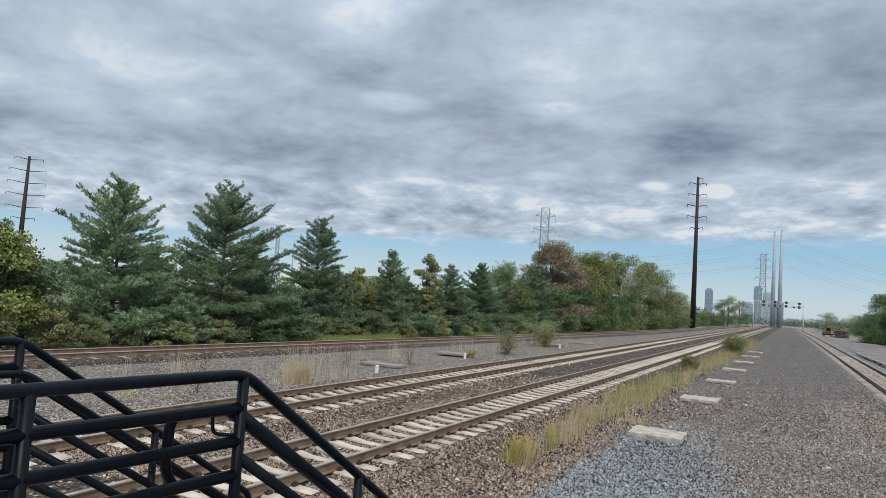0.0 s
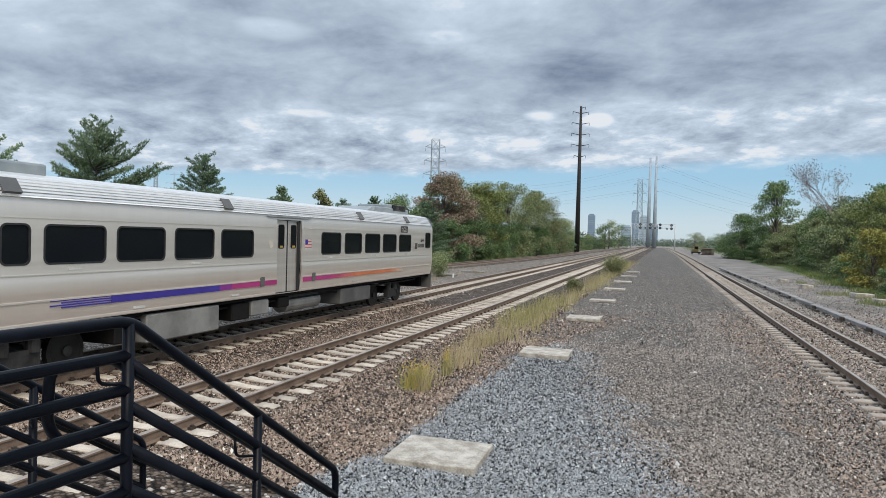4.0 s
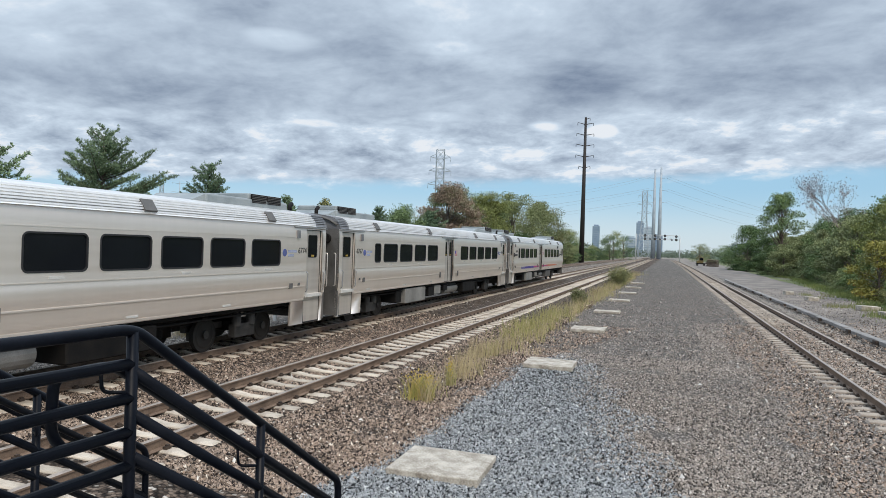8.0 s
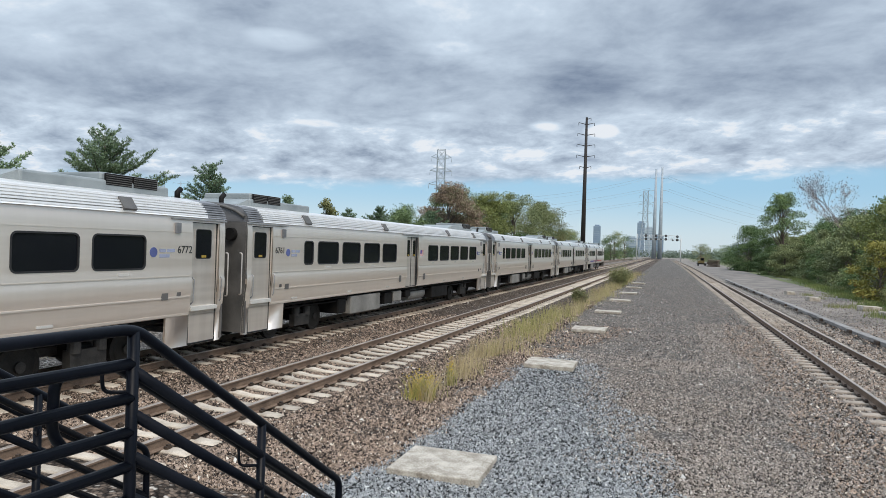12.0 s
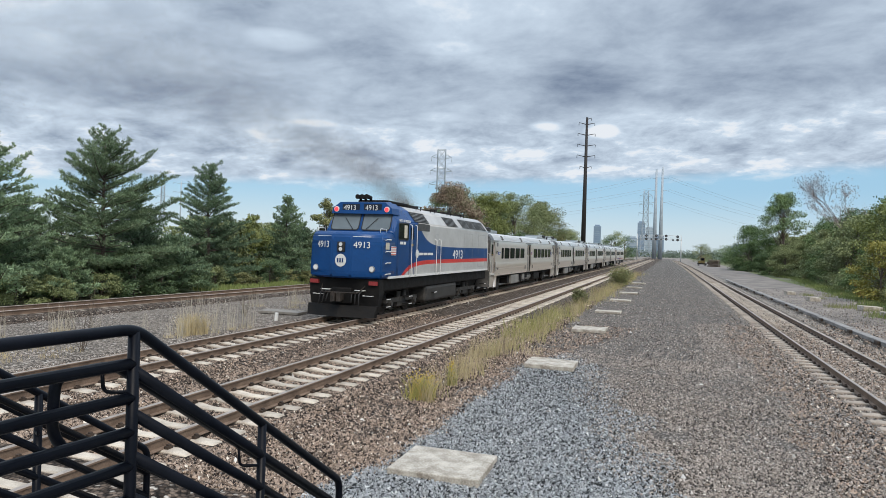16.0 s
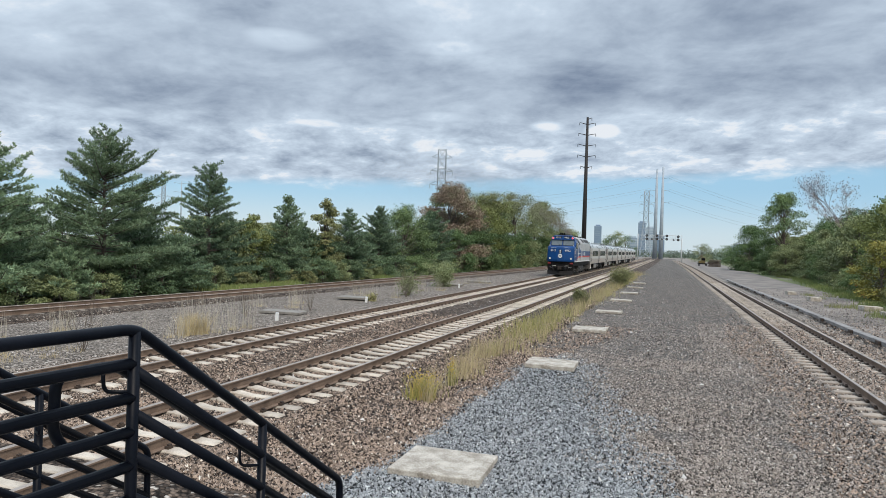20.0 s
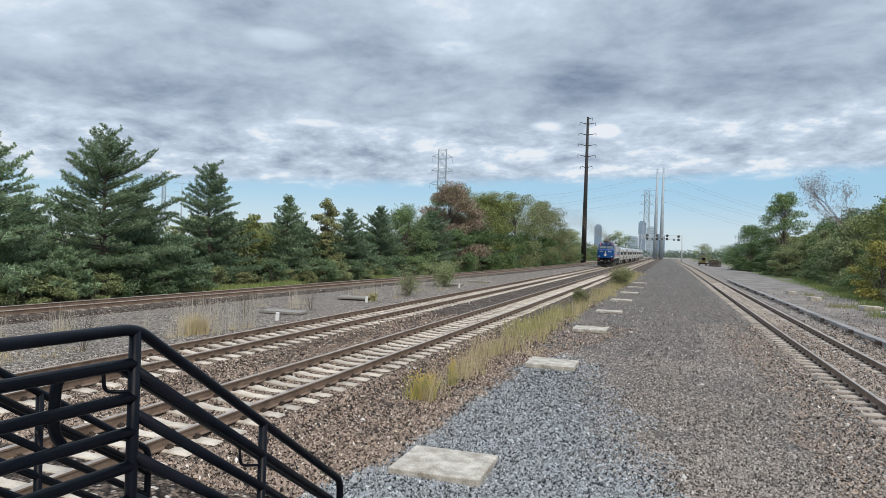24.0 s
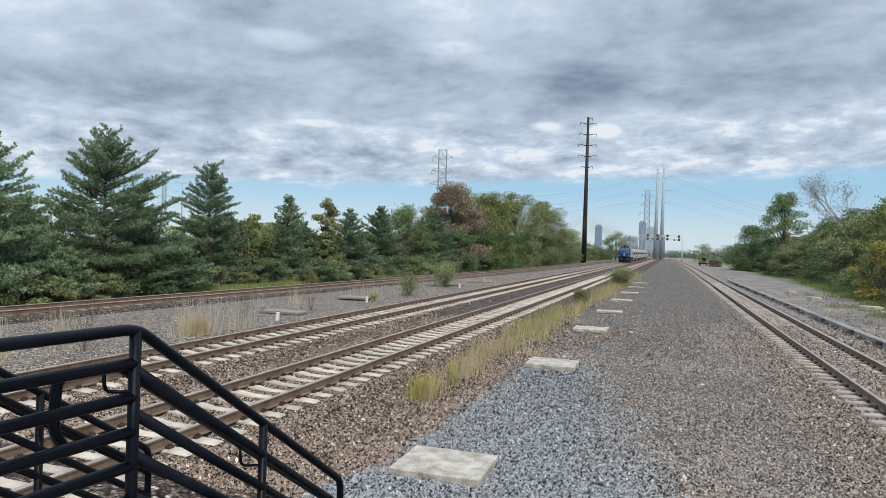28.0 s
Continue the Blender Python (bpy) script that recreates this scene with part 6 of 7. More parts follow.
pylon(-17.8, 519.7, 49.6, 4.0, 1.7, "grey lattice power tower in the distance", 10)
pylon(-332.0, 373.9, 39.8, 3.0, 1.1, "pale lattice tower far behind the pines", 30, 2)
steel_pole(-290.9, 343.3, 38.6, 0.6, [(z, s, 4.5) for z in (37.5, 32.0, 26.0) for s in (-1, 1)], GALV, "grey power pole far behind the pines", yaw=40)


def wires():
    """Sagging lines between the masts."""
    bm = bmesh.new()

    def span(a, b, sag, r):
        a, b = Vector(a), Vector(b)
        pts = []
        for i in range(15):
            t = i / 14
            p = a.lerp(b, t)
            p.z -= sag * 4 * t * (1 - t)
            pts.append(p)
        tube(bm, pts, r, 4, False)
    for z, z2, sag in ((24.0, 47.3, 4.0), (16.0, 40.2, 1.5), (11.5, 33.4, 0.5)):
        span((-98.2, 283.5, z), (-11.5, 400.0, z2), sag, 0.06)
        span((-98.0, 285.0, z - 0.4), (-11.5, 401.0, z2 - 0.9), sag + 0.8, 0.035)
    for z, z2 in ((47.0, 28.6), (39.8, 24.4), (33.0, 17.1)):
        for k in (0.0, 1.3):
            span((-1.9, 400.0, z - k), (91.6, 511.0, z2 - 2 * k), 2.0, 0.05)
    return tagged(part("power_lines", bm, WIRE), "thin grey overhead power lines", "power lines", "", "stuff")


wires()


def signal_bridge():
    root = thing("signal_bridge", pose(0, 300, -0.3), "light grey signal gantry over the tracks", "signal gantry")
    left, right, low, top = -13.4, 4.5, 9.3, 11.1
    for x, h in ((left, 11.6), (right, 10.0)):
        bm = bmesh.new()
        tube(bm, [(x, 0, 0), (x, 0, h)], 0.22, 8)
        part("mast", bm, WHITE_STEEL, root)
    for z in (low, top):
        for y in (-0.5, 0.5):
            bm = bmesh.new()
            tube(bm, [(left, y, z), (right + 0.1, y, z)], 0.09, 5)
            part("chord", bm, WHITE_STEEL, root)
    bm = bmesh.new()
    n = 14
    for i in range(n):
        a, b = left + (right - left) * i / n, left + (right - left) * (i + 1) / n
        for y in (-0.5, 0.5):
            tube(bm, [(a, y, low if i % 2 else top), (b, y, top if i % 2 else low)], 0.05, 4)
            tube(bm, [(b, y, low), (b, y, top)], 0.05, 4)
    part("bracing", bm, WHITE_STEEL, root)
    part("walkway", soft_box(left, right, -0.45, 0.45, low - 0.12, low - 0.02, 0.02, 1), WHITE_STEEL, root)
    for x, levels in ((-9.7, (10.9, 9.5)), (-7.6, (9.4,)), (-5.6, (10.9, 9.5)), (-3.6, (9.4,)), (-1.6, (10.9, 9.5)), (1.2, (9.2,)), (3.0, (10.7, 9.3))):
        for z in levels:
            bm = bmesh.new()
            disc(bm, (x, -0.7, z), (0, -1, 0), 0.56 if len(levels) > 1 else 0.38, 0.12, 18)
            head = part("signal_head", bm, RUBBER, root)
            bm = bmesh.new()
            disc(bm, (x, -0.82, z), (0, -1, 0), 0.14, 0.03, 12)
            part("lens", bm, STEEL_DARK, head)
    return root


WHITE_STEEL = plain("pale_grey_paint", (0.52, 0.54, 0.55), (0.64, 0.66, 0.67), 1.0, 0.6)
signal_bridge()

# distance haze is mixed into these wall colours: bluish, with little contrast
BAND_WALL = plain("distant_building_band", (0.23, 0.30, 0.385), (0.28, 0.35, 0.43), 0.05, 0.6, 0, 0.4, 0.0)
HAZE_WALL = plain("distant_glass_hazed", (0.17, 0.235, 0.33), (0.22, 0.295, 0.39), 0.05, 0.5, 0, 0.4, 0.0)
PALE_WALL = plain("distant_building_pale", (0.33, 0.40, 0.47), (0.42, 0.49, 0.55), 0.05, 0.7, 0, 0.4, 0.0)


def tower(x, y, w, d, h, mat, label, floors=18):
    root = thing("office_tower", pose(x, y, -1), label, "building", "towers on the skyline")
    part("wall", soft_box(-w / 2, w / 2, -d / 2, d / 2, 0, h, 0.4, 1), mat, root)
    for i in range(1, floors, 2):
        z = h * i / floors
        bm = bmesh.new()
        box(bm, -w / 2 - 0.2, w / 2 + 0.2, -d / 2 - 0.2, d / 2 + 0.2, z, z + h / floors * 0.5)
        part("band", bm, BAND_WALL, root)
    part("roof", soft_box(-w / 3, w / 3, -d / 3, d / 3, h, h + 5, 0.3, 1), mat, root)


tower(-252.0, 2487.0, 24, 24, 96, HAZE_WALL, "glass office tower far away, tinted blue-grey for haze", 24)
tower(-103.0, 2597.0, 26, 24, 116, HAZE_WALL, "glass office tower far away, tinted blue-grey for haze", 26)
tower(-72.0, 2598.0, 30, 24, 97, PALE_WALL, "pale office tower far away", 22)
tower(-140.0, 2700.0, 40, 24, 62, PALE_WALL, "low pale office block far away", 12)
tower(-40.0, 2650.0, 36, 24, 70, HAZE_WALL, "office block far away, tinted blue-grey for haze", 14)
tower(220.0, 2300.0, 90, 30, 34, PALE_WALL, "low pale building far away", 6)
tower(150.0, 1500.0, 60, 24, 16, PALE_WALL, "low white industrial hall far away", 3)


# leaf tones flattened and greyed to paint in the distance haze
FAR_GREEN = leafy("far_leaves", (0.085, 0.115, 0.085), (0.135, 0.175, 0.125))


def far_woods():
    """Low woods and hills along the horizon, as one mass of leaf clumps."""
    rng2 = np.random.default_rng(17)
    n = 90000
    x = rng2.uniform(-60, 330, n)
    y = rng2.uniform(310, 760, n)
    keep = ((np.abs(x + 4) > 24 - 0.01 * y) | (y > 520)) & (x > -80 + 0.03 * y)
    x, y = x[keep], y[keep]
    base = 3.9 + 2.0 * np.sin(x * 0.13 + y * 0.02) + 1.5 * np.sin(x * 0.41 + y * 0.07)
    z = rng2.uniform(0, 1, len(x)) ** 1.15 * np.maximum(base, 2.0)
    a, b = random_frames(rng2, len(x))
    size = rng2.uniform(0.3, 0.6, (len(x), 1))
    v, f = kites(np.stack([x, y, z], 1), a * size, b * size * 0.8)
    return tagged(part("far_woods", sheet_mesh("far_woods", v, f), FAR_GREEN), "distant green woods along the horizon", "woods", "", "stuff")


far_woods()


def machine():
    """A stack of used ties and rails with a low yellow track machine before it, beside the side track."""
    rng2 = random.Random(19)
    stack = thing("tie_stack", pose(12.0, 204, -0.15, 0, 0, 74), "dark stack of old ties beside the side track", "stack of ties")
    for level in range(5):
        for i in range(5):
            x = -1.3 + 0.62 * i + rng2.uniform(-0.1, 0.1)
            part("old_tie", soft_box(x - 0.25, x + 0.25, -1.4, 1.4 + rng2.uniform(-0.3, 0.3), 0.36 * level, 0.36 * level + 0.30, 0.03, 1), OLD_WOOD, stack)
    for i in range(4):
        part("scrap_rail", soft_box(-2.3 + rng2.uniform(-0.3, 0.3), 2.0, -1.2 + 0.7 * i, -1.05 + 0.7 * i, 1.80, 1.96, 0.02, 1), RUST, stack)
    root = thing("track_machine", pose(9.0, 209, -0.15, 0, 0, 3), "small yellow track maintenance machine by a stack of ties", "rail vehicle")
    part("deck", soft_box(-1.2, 1.2, -2.0, 2.0, 0.5, 0.8, 0.05, 1), UNDER, root)
    part("cab", soft_box(-0.5, 0.7, -0.9, 0.8, 0.8, 2.5, 0.1, 2), OCHRE, root)
    part("cab_window", soft_box(-0.35, 0.55, -0.93, -0.88, 1.6, 2.3, 0.02, 1), TINTED, root)
    part("engine_box", soft_box(-1.1, -0.5, -1.4, 1.2, 0.8, 1.5, 0.08, 2), OCHRE, root)
    bm = bmesh.new()
    tube(bm, [(0.2, -0.6, 2.4), (-0.5, -1.2, 3.1), (-1.5, -1.8, 2.0)], 0.12, 6)
    part("boom", bm, OCHRE, root)
    for s in (-1.0, 0.86):
        for y in (-1.4, 1.4):
            bm = bmesh.new()
            disc(bm, (s, y, 0.42), (1, 0, 0), 0.42, 0.14, 18)
            part("wheel", bm, WHEEL, root)


OLD_WOOD = plain("old_tie_wood", (0.035, 0.026, 0.020), (0.095, 0.070, 0.052), 2.0, 0.9, 0, 20, 0.4)
machine()


# ---- loose stones ----
def patch_edges(y):
    left = patch_left(y)
    right = 0.83 - 0.227 * (y - 8) if y < 19 else -1.67 - 0.5 * (y - 19)
    return left, right


def stone_mesh(name, places, sizes, rng2):
    """Angular stones half sunk in the ground: four-sided caps with every corner pushed about."""
    n = len(places)
    base = np.array([(1, 0, -0.25), (-1, 0, -0.25), (0, 1, -0.25), (0, -1, -0.25), (0.15, 0.1, 1)], float)
    v = base[None] * rng2.uniform(0.65, 1.15, (n, 5, 1)) + rng2.normal(size=(n, 5, 3)) * 0.18
    v *= (np.array([1.12, 0.70, 1.05])[None] * rng2.uniform(0.75, 1.25, (n, 3)))[:, None, :] * sizes[:, None, None]
    a, tilt, t2 = rng2.uniform(0, 2 * math.pi, n), rng2.normal(size=n) * 0.55, rng2.normal(size=n) * 0.42
    ca, sa, ct, st = np.cos(a), np.sin(a), np.cos(tilt), np.sin(tilt)
    y1, z1 = v[..., 1] * ct[:, None] - v[..., 2] * st[:, None], v[..., 1] * st[:, None] + v[..., 2] * ct[:, None]
    x1 = v[..., 0] * np.cos(t2)[:, None] + z1 * np.sin(t2)[:, None]
    z2 = -v[..., 0] * np.sin(t2)[:, None] + z1 * np.cos(t2)[:, None]
    x2, y2 = x1 * ca[:, None] - y1 * sa[:, None], x1 * sa[:, None] + y1 * ca[:, None]
    v = np.stack([x2, y2, z2], -1) + places[:, None, :]
    tri = np.array([(0, 2, 4), (2, 1, 4), (1, 3, 4), (3, 0, 4)])
    faces = (np.arange(n)[:, None, None] * 5 + tri[None]).reshape(-1, 3)
    return sheet_mesh(name, v.reshape(-1, 3), faces)


def lie(x, y):
    """Height of the ground's top skin."""
    z = -0.13 if x > -4.4 else -0.16
    z += ripple(x, y)
    for c in (TRACK_1(y), TRACK_2(y)):
        d = abs(x - c)
        if d < 1.75:
            z = max(z, -0.05 if d > 0.5 else -0.075)
        elif d < 2.3:
            z = max(z, -0.06 - (d - 1.75) * 0.42)
    d = abs(x - TRACK_4(y))
    if d < 2.05:
        z = max(z, -0.03 if d < 0.6 else -0.05 if d < 1.5 else -0.05 - (d - 1.5) * 0.5)
    l, r = patch_edges(y)
    if l < x < r and 4 < y < 21.3:
        z = max(z, -0.10 + ripple(x, y))
    return z


def scatter(x0, x1, y0, y1, count, rng2):
    """Places that thin out with distance."""
    k = rng2.uniform(0, 1, count)
    y = 1.0 / (1.0 / y0 + k * (1.0 / y1 - 1.0 / y0))
    x = x0 + (x1 - x0) * rng2.uniform(0, 1, count)
    return x, y


def loose_stones():
    rng2 = np.random.default_rng(23)
    blue, grey, brown, pale = [], [], [], []
    for x0, x1, y0, y1, count in ((-4.4, 1.2, 6.2, 22, 100000), (1.2, 7.2, 8.0, 34, 76000), (6.5, 14.0, 24, 75, 14000), (4.3, 5.8, 14, 75, 5000), (-14.4, -4.4, 7.5, 30, 100000), (-5.0, 4.2, 20, 95, 22000), (-24.0, -14.0, 11, 60, 40000)):
        xs, ys = scatter(x0, x1, y0, y1, count, rng2)
        for x, y in zip(xs, ys):
            wob = 0.45 * noise.noise((x * 0.7, y * 0.7, 6.0)) + 0.25 * noise.noise((x * 2.3, y * 2.3, 1.0))
            l, r = patch_edges(y)
            if x < l + wob * 0.7 + rng2.normal() * 0.13:
                bag = brown if x < -4.2 or y < 30 else grey
            elif x < r + wob * 1.6 and y < 21.5 + wob * 1.5:
                bag = blue if rng2.uniform() > 0.75 - 0.55 * (r + wob * 1.6 - x) else grey
            else:
                bag = grey
            if x < -14.2:
                bag = grey
            elif x > 2.3 + wob and y < 40 and rng2.uniform() < 0.3:
                bag = brown
            if any(abs(x - c) < 1.33 and abs((y - f0 + 0.305) % 0.61 - 0.305) < 0.15 for c, f0 in ((-7.858, -1.601), (-12.30, -2.2))):
                continue
            if abs(x - TRACK_4(y)) < 1.33 and (abs(abs(x - TRACK_4(y)) - 0.755) < 0.09 or abs(x - TRACK_4(y)) > 0.6 and abs((y - 3.0 + 0.305) % 0.61 - 0.305) < 0.15):
                continue
            if abs(x - TRACK_1(y)) < 0.85 and abs(abs(x - TRACK_1(y)) - 0.755) < 0.09:
                continue
            bag.append((x, y, lie(x, y) + 0.006))
    for name, bag, mat, label, size in (("blue_stones", blue, BLUE_BITS, "loose blue-grey crushed stones", 0.0255), ("grey_stones", grey, GREY_BITS, "loose grey-brown gravel stones", 0.0225),
                                        ("brown_stones", brown, BROWN_BITS, "loose brown ballast stones", 0.030)):
        p = np.array(bag)
        s = size * rng2.uniform(0.55, 1.35, len(p)) * np.clip(p[:, 1] / 18, 1.0, 1.35)
        tagged(part(name, stone_mesh(name, p, s, rng2), mat), label, "stones", "", "stuff")
    # a few pale lumps
    p = [(rng2.uniform(-13, 4), rng2.uniform(8, 40)) for _ in range(170)]
    p = np.array([(x, y, lie(x, y) + 0.02) for x, y in p])
    tagged(part("pale_stones", stone_mesh("pale_stones", p, rng2.uniform(0.03, 0.06, len(p)), rng2), PALE_BITS), "scattered pale stones", "stones", "", "stuff")


BLUE_BITS = stone_bits("blue_stone", ((0.016, 0.018, 0.02), (0.145, 0.153, 0.158), (0.425, 0.44, 0.446), (0.60, 0.61, 0.60)))
GREY_BITS = stone_bits("grey_stone", ((0.04, 0.034, 0.029), (0.15, 0.127, 0.109), (0.44, 0.382, 0.332), (0.60, 0.555, 0.50)))
BROWN_BITS = stone_bits("brown_stone", ((0.017, 0.012, 0.01), (0.115, 0.084, 0.064), (0.44, 0.335, 0.26), (0.72, 0.645, 0.545)))
PALE_BITS = stone_bits("pale_stone", ((0.40, 0.38, 0.35), (0.45, 0.43, 0.40), (0.62, 0.60, 0.56), (0.70, 0.68, 0.64)))
loose_stones()


# ---- grass, weeds and shrubs ----
def blades(places, heights, width, rng2, droop=0.25, bits=2):
    """Bent blades of two joints each."""
    n = len(places)
    a = rng2.uniform(0, 2 * math.pi, n)
    lean_ = np.stack([np.cos(a), np.sin(a), np.zeros(n)], 1) * (rng2.uniform(0.05, 1.0, n) * droop * heights)[:, None]
    across = np.stack([-np.sin(a + 1.2), np.cos(a + 1.2), np.zeros(n)], 1) * width
    up = np.stack([np.zeros(n), np.zeros(n), heights], 1)
    p0, p1, p2 = places, places + up * 0.55 + lean_ * 0.35, places + up + lean_
    v = np.stack([p0 - across, p0 + across, p1 + across * 0.8, p1 - across * 0.8, p2 + across * 0.25, p2 - across * 0.25], 1).reshape(-1, 3)
    k = np.arange(n)[:, None] * 6
    f = np.concatenate([k + np.array([[0, 1, 2, 3]]), k + np.array([[3, 2, 4, 5]])], 0)
    return v, f


def grass(name, spots_, count, tall, width, mat, label, seed, category="grass", droop=0.3):
    """Tufts at places (x, y, spread), each with its share of blades."""
    rng2 = np.random.default_rng(seed)
    share = np.array([s[2] ** 1.2 for s in spots_])
    pick = rng2.choice(len(spots_), count, p=share / share.sum())
    c = np.array(spots_)[pick]
    xy = c[:, :2] + rng2.normal(size=(count, 2)) * c[:, 2:3] * 0.45
    p = np.concatenate([xy, np.full((count, 1), -0.16)], 1)
    h = tall * rng2.uniform(0.35, 1.15, count) * np.minimum(1.2, 0.7 + 0.4 * c[:, 2])
    v, f = blades(p, h, width, rng2, droop)
    return tagged(part(name, sheet_mesh(name, v, f), mat), label, category, "", "stuff")


STRAW = leafy("dry_straw", (0.36, 0.29, 0.16), (0.64, 0.54, 0.34), (0.20, 0.16, 0.09), 0.15)
PALE_STRAW = leafy("pale_dead_stems", (0.34, 0.30, 0.23), (0.60, 0.55, 0.45))
GRASS_GREEN = leafy("yellowish_grass", (0.25, 0.25, 0.085), (0.50, 0.47, 0.20), (0.54, 0.46, 0.26), 0.3)
MEADOW = leafy("short_green_grass", (0.10, 0.14, 0.045), (0.25, 0.29, 0.10), (0.36, 0.31, 0.17), 0.06)
FLOWER = leafy("goldenrod", (0.46, 0.32, 0.04), (0.68, 0.52, 0.10))
BRIGHT_GRASS = leafy("bright_grass", (0.22, 0.22, 0.06), (0.46, 0.43, 0.15), (0.52, 0.40, 0.14), 0.25)
DEAD_TWIG = plain("dead_twigs", (0.09, 0.07, 0.055), (0.19, 0.155, 0.125), 8.0, 0.9)

rng = random.Random(12)
strip_spots = []
for i in range(95):
    y = 13.0 + 90 * (i / 95) ** 1.4
    strip_spots.append((-4.75 + rng.gauss(0, 0.30) + 0.002 * (y - 12), y + rng.uniform(-0.5, 0.5), rng.choice((0.12, 0.2, 0.3, 0.55)) * (1 + y / 60)))
near_straw = [(-5.05, 14.6, 0.3), (-4.85, 16.1, 0.4), (-5.1, 16.9, 0.45), (-4.9, 17.7, 0.35), (-5.3, 19.4, 0.5), (-5.0, 20.4, 0.5), (-4.75, 13.3, 0.2)]
near_green = [(-5.2, 19.9, 0.4), (-5.4, 24.5, 0.7), (-5.2, 26.0, 0.7), (-5.5, 27.6, 0.8), (-5.1, 30.5, 0.8), (-5.3, 33.5, 0.9)]
grass("dry_grass", [s for i, s in enumerate(strip_spots) if i > 14], 3300, 0.62, 0.0055, STRAW, "dry straw-coloured grass along the path", 31, droop=0.5)
grass("dry_grass", near_straw, 800, 0.70, 0.0050, STRAW, "wispy straw-coloured grass by the gravel patch", 41, droop=0.55)
grass("green_grass", [s for i, s in enumerate(strip_spots) if i > 20 or i % 7 == 3], 2600, 0.52, 0.0075, GRASS_GREEN, "yellow-green grass along the path", 32, droop=0.5)
grass("green_grass", near_green, 1100, 0.58, 0.0075, GRASS_GREEN, "taller yellow-green tufts along the path", 42, droop=0.45)
grass("goldenrod", [(-5.05, 13.55, 0.30), (-4.85, 13.5, 0.22)], 330, 0.60, 0.0075, BRIGHT_GRASS, "green clump with yellow flowers by the track", 33, "weeds", 0.75)
grass("goldenrod", [(-4.86, 15.2, 0.12)], 90, 0.66, 0.0065, GRASS_GREEN, "thin upright stems with yellow flowers", 43, "weeds", 0.25)
rng2 = np.random.default_rng(34)
heads = np.concatenate([np.array([(-4.97, 13.6, 0.30)]) + rng2.normal(size=(150, 3)) * np.array((0.17, 0.16, 0.08)),
                        np.array([(-4.86, 15.2, 0.26)]) + rng2.normal(size=(110, 3)) * np.array((0.055, 0.06, 0.12))])
a, b = random_frames(rng2, len(heads))
v, f = kites(heads, a * 0.022, b * 0.013)
tagged(part("flower_heads", sheet_mesh("flower_heads", v, f), FLOWER), "yellow goldenrod flower heads", "flowers", "", "stuff")

left_spots = [(-15.4, 18.6, 0.30), (-15.25, 19.1, 0.35), (-15.1, 19.7, 0.35), (-15.0, 20.6, 0.3), (-14.95, 21.4, 0.3), (-15.6, 18.9, 0.3)]
thin_spots = [(rng.uniform(-19.6, -17.6), rng.uniform(14.8, 17.6), 0.25) for _ in range(9)] + [(rng.uniform(-15.8, -15.0), rng.uniform(16.5, 18.2), 0.2) for _ in range(3)] \
    + [(rng.uniform(-20, -15), rng.uniform(24, 60), 0.5) for _ in range(18)]
grass("dead_grass", left_spots, 260, 1.55, 0.005, PALE_STRAW, "tall pale dead grass between the tracks", 35, droop=0.18)
grass("dead_grass", thin_spots, 700, 1.15, 0.0055, PALE_STRAW, "scattered pale dead stalks between the tracks", 44, droop=0.2)
grass("dry_grass", left_spots[:2] + left_spots[5:], 650, 0.85, 0.006, STRAW, "dense yellowish grass clump between the tracks", 36, droop=0.55)
grass("dry_grass", left_spots + thin_spots + [(rng.uniform(-19, -15), rng.uniform(11, 15), 0.4) for _ in range(12)], 1700, 0.22, 0.007, STRAW, "short dry grass between the tracks", 45, droop=0.7)
grass("green_grass", [(-28.6 + rng.uniform(-0.8, 0.8) + 0.03 * y, y, 1.2) for y in (36, 37.5, 39, 40.5, 42, 43.5, 45, 60, 76, 95)], 5000, 0.30, 0.02, MEADOW, "green grass at the foot of the trees", 37)
grass("green_grass", [(yard_edge(y) - 0.6 + rng.uniform(-0.9, 0.9), y, 1.3) for y in range(38, 190, 2)], 12000, 0.24, 0.02, MEADOW, "yellow-green grass at the edge of the yard", 38)
grass("dry_grass", [(rng.uniform(10.5, 13.8), rng.uniform(36, 66), 0.6) for _ in range(22)], 1600, 0.3, 0.012, OLIVE, "thin olive grass in the worn asphalt", 39)


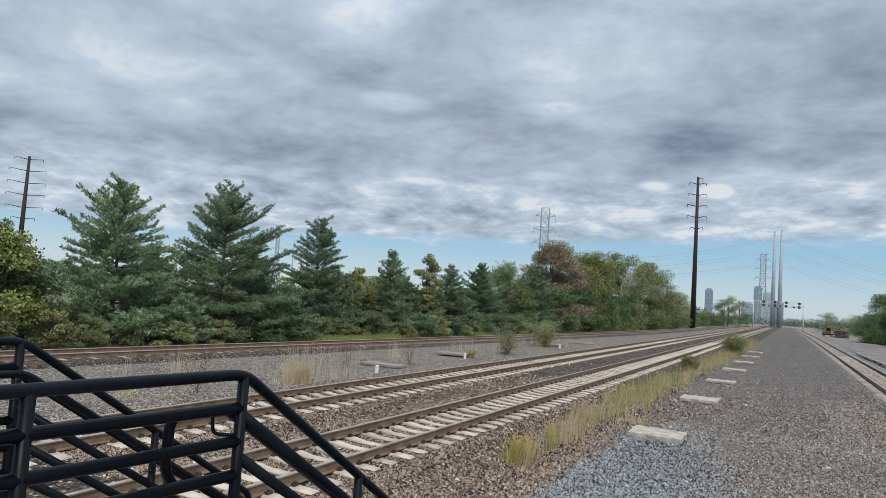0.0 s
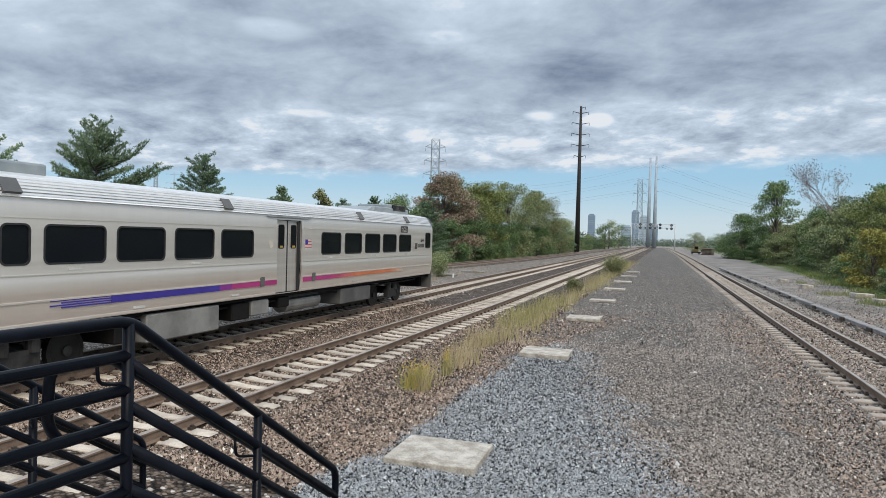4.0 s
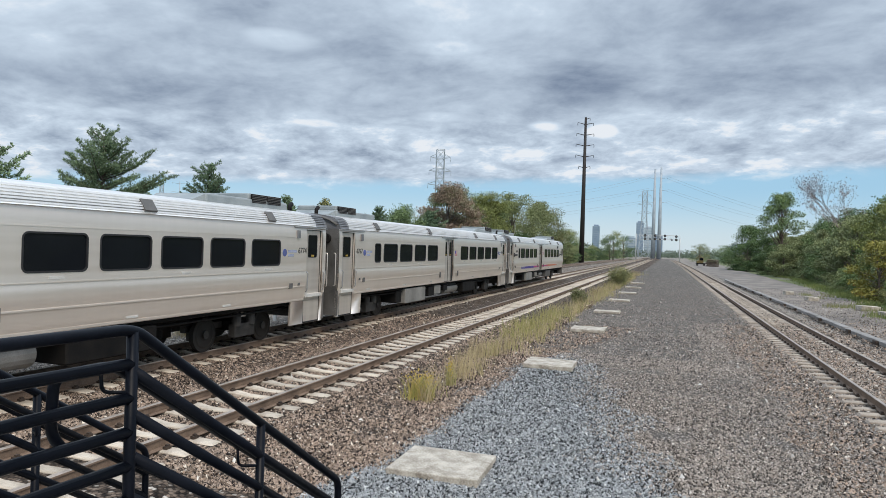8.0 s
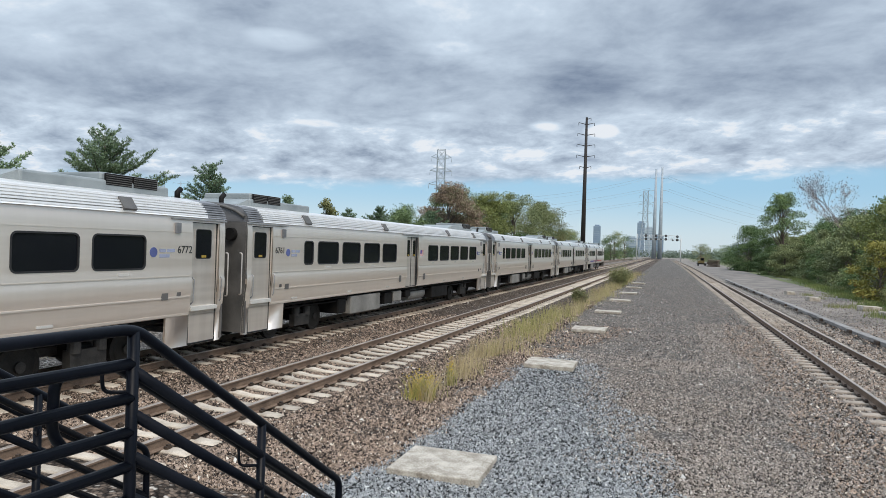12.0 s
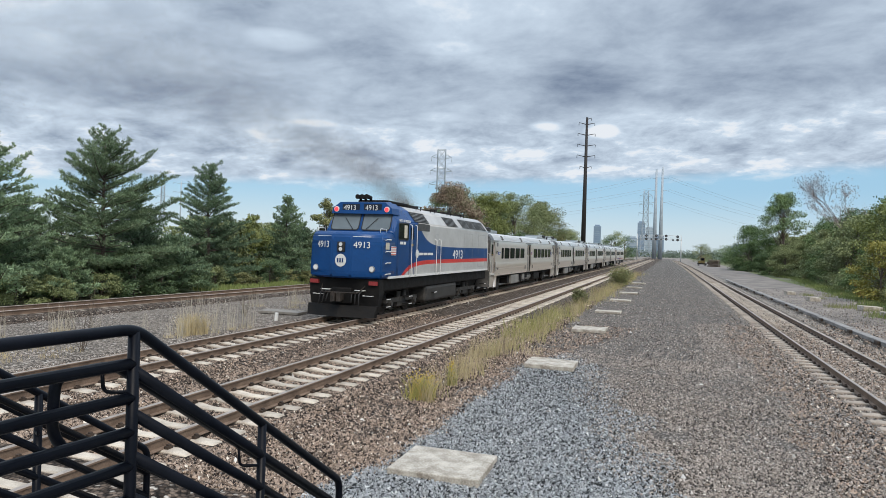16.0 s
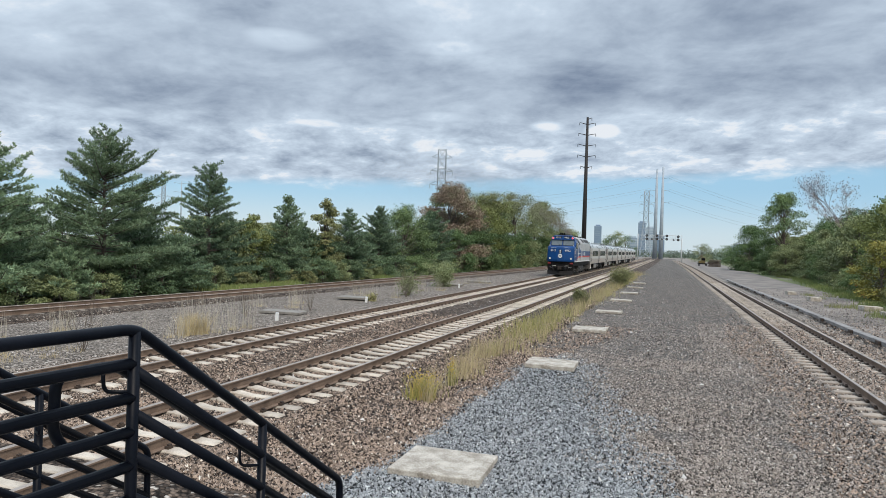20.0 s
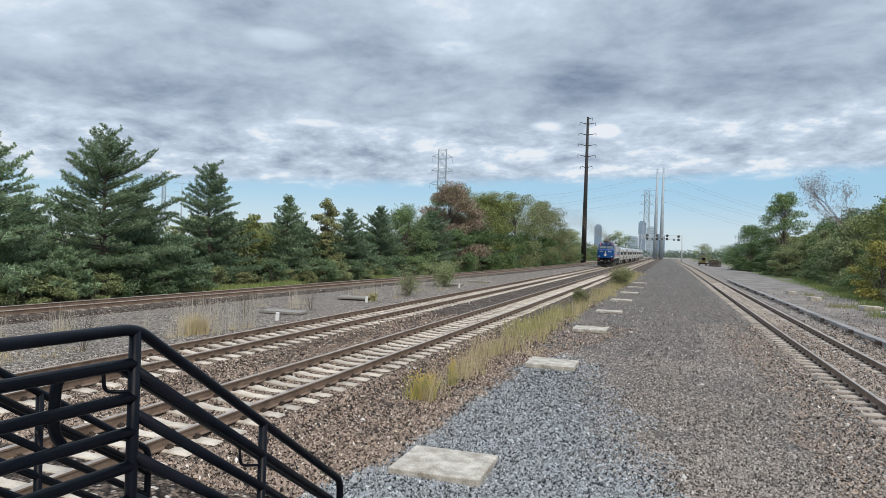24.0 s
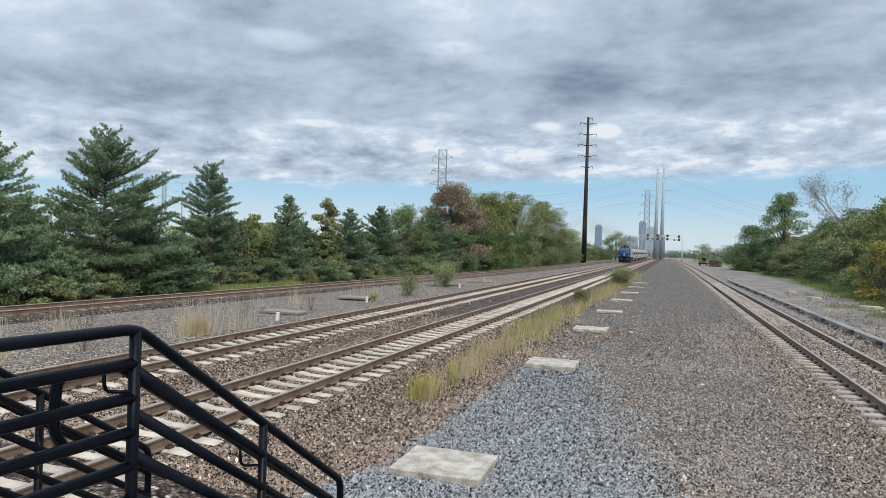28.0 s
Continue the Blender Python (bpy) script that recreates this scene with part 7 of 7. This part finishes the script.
def shrub(h, r, seed, twig_mat, leaves, label, count=900, leaf=0.035, stems=26):
    """Many stems fanning from the ground, with a few leaves."""
    rng3 = np.random.default_rng(seed)
    root = thing("shrub", None, label, "shrub", "shrubs by the tracks")
    bm = bmesh.new()
    ends = []
    for i in range(stems):
        a_, out = rng3.uniform(0, 2 * math.pi), rng3.uniform(0.1, 1.0) * r * (0.15 if i == 0 else 1.0)
        path = limb_path((0, 0, -0.1), (math.cos(a_) * out, math.sin(a_) * out, h), math.hypot(out, h) * (1.0 if i == 0 else rng3.uniform(0.55, 1.0)), rng3, 0.0, 4, 0.12)
        tube(bm, path, 0.014, 4, False, 0.004)
        for k in range(3):
            j = rng3.integers(1, 4)
            twig = limb_path(path[j], rng3.normal(size=3) + np.array((0, 0, 1.0)), 0.3 * h, rng3, 0, 2, 0.2)
            tube(bm, twig, 0.006, 3, False, 0.003)
            ends += [twig[-1], twig[1], path[j + 1]]
    part("stemwork", bm, twig_mat, root)
    if leaves is not None:
        c = np.array(ends)[rng3.integers(0, len(ends), count)] + rng3.normal(size=(count, 3)) * 0.11 * h
        c[:, 2] = np.maximum(c[:, 2], 0.03)
        a_, b_ = random_frames(rng3, count)
        v_, f_ = kites(c, a_ * leaf, b_ * leaf * 0.6)
        tagged(part("leaves", sheet_mesh("leaves", v_, f_), leaves, root), kind="stuff")
    return root


for i, (x, y, h, r, mat, label, n, leaf) in enumerate((
        (-5.2, 42.0, 1.0, 0.8, OLIVE, "low green shrub beside the track", 2600, 0.045), (-4.3, 66.0, 1.9, 1.5, OLIVE, "green shrub beside the path", 4200, 0.06),
        (-4.6, 70.0, 1.6, 1.5, GRASS_GREEN, "yellowish shrub beside the path", 2500, 0.06), (-16.1, 40.6, 1.9, 1.0, DULL_GREEN, "grey-green leggy shrub between the tracks", 1500, 0.05),
        (-17.4, 51.5, 2.0, 1.7, DULL_GREEN, "leafy green shrub between the tracks", 5200, 0.06), (-16.0, 34.9, 0.55, 0.45, GRASS_GREEN, "small yellow-green shrub by a slab", 900, 0.035),
        (-15.7, 14.7, 1.9, 0.5, None, "bare dead shrub between the tracks", 0, 0), (-16.3, 28.4, 1.5, 0.7, None, "bare twiggy shrub between the tracks", 0, 0),
        (-17.2, 24.5, 1.2, 0.6, None, "bare twiggy shrub between the tracks", 0, 0), (-15.6, 39.0, 1.6, 0.9, None, "bare twiggy shrub beside a green one", 0, 0))):
    shrub(h, r, 200 + i, DEAD_TWIG, mat, label, n, leaf, 26 if mat else 7).matrix_basis = pose(x, y, -0.12, 0, 0, 70 * i)

for x, y in ((-15.31, 23.97), (-16.0, 34.0), (-15.9, 51.0)):
    ob = part("marker_stub", soft_box(-0.07, 0.07, -0.07, 0.07, -0.25, 0.20, 0.02, 1), WHITE)
    ob.matrix_basis = pose(x, y, 0, 2, 3, 20)
    tagged(ob, "short white marker stub between the tracks", "marker post", "marker stubs")


# ---- exhaust ----
def exhaust_plume():
    """Soot hanging behind the stack: fine flecks, dense at the stack and thin behind it."""
    rng3 = np.random.default_rng(55)
    n = 420000
    u = rng3.uniform(0, 1, n) ** 1.3
    rise = 0.1 + 6.0 * (1 - np.exp(-2.4 * u))
    wide = 0.22 + 2.6 * u ** 0.8
    lump = 0.5 * np.sin(u * 19 + 0.6 * rng3.normal(size=n)) * (0.3 + u)
    p = np.stack([rng3.normal(size=n) * wide - 13.0 * u ** 1.2, 6.0 - 25 * u + rng3.normal(size=n) * wide, 4.75 + rise + rng3.normal(size=n) * wide * 0.6 + lump], 1)
    p = p[p[:, 2] > 4.9]
    a_, b_ = random_frames(rng3, len(p))
    v_ = np.stack([p - a_ * 0.0054 - b_ * 0.0034, p + a_ * 0.0054 - b_ * 0.0034, p + b_ * 0.0068], 1).reshape(-1, 3)
    f_ = np.arange(len(v_)).reshape(-1, 3)
    return tagged(part("exhaust_smoke", sheet_mesh("exhaust_smoke", v_, f_), SOOT), "thin brown exhaust smoke behind the locomotive", "smoke", "", "stuff")


SOOT = plain("soot", (0.20, 0.17, 0.15), (0.29, 0.255, 0.225), 1.0, 1.0)
smoke = exhaust_plume()


# ---- what moves ----
def nose_at(t):
    """The y of the train's leading end: it gathers speed as it leaves."""
    return -4.03 + 8.2099 * t + 0.136766 * t ** 2 + 0.00396295 * t ** 3 - 0.00013264 * t ** 4 + 0.5 * math.tanh((t - 7.5) / 3) - 0.02 * (1 - math.tanh((t - 12.5) / 1.5))


def truck():
    """A long white lorry on the road behind the pines; its nose points towards -y."""
    root = thing("truck", None, "long white box truck on the road behind the pines", "truck")
    body = part("cargo_box", soft_box(-1.25, 1.25, 2.7, 12.8, 1.0, 3.78, 0.05, 2), WHITE, root)
    for y in [3.3 + 1.0 * i for i in range(10)]:
        for s in (-1, 1):
            part("side_rib", soft_box(s * 1.262 - 0.012, s * 1.262 + 0.012, y, y + 0.06, 1.08, 3.70, 0.005, 1), WHITE, body)
    part("chassis", soft_box(-0.5, 0.5, 0.6, 12.6, 0.6, 0.98, 0.03, 1), UNDER, root)
    cab = part("cab", soft_box(-1.2, 1.2, 0.0, 2.3, 0.55, 2.95, 0.18, 3), WHITE, root)
    part("windshield", soft_box(-1.02, 1.02, -0.02, 0.05, 1.75, 2.60, 0.01, 1), TINTED, cab)
    for s in (-1, 1):
        part("side_window", soft_box(s * 1.205 - 0.01, s * 1.205 + 0.01, 0.55, 1.45, 1.75, 2.5, 0.005, 1), TINTED, cab)
        for y in (0.95, 3.6, 10.4, 11.6):
            bm = bmesh.new()
            disc(bm, (s * 1.02, y, 0.5), (s, 0, 0), 0.5, 0.28, 20)
            part("wheel", bm, RUBBER, root)
    return root


lorry = truck()
for y in range(52, 108, 4):
    tall_bush_at(2, -99.0 + rng.uniform(-1, 1), y, 0.8)


def motions():
    times = [0.5 * i for i in range(57)]
    for i, car in enumerate(cars):
        walk(car, [(t, pose(-12.30, nose_at(t) - 26.05 * i - COACH_L, 0.187)) for t in times])
    for follower in (engine, smoke):
        walk(follower, [(t, pose(-12.30, nose_at(t) - 26.05 * 5 - 15.8, 0.187)) for t in times])
    walk(lorry, [(t, pose(-90.0, 81.6 - 10.7 * (t - 17.0), -0.38)) for t in times])


motions()
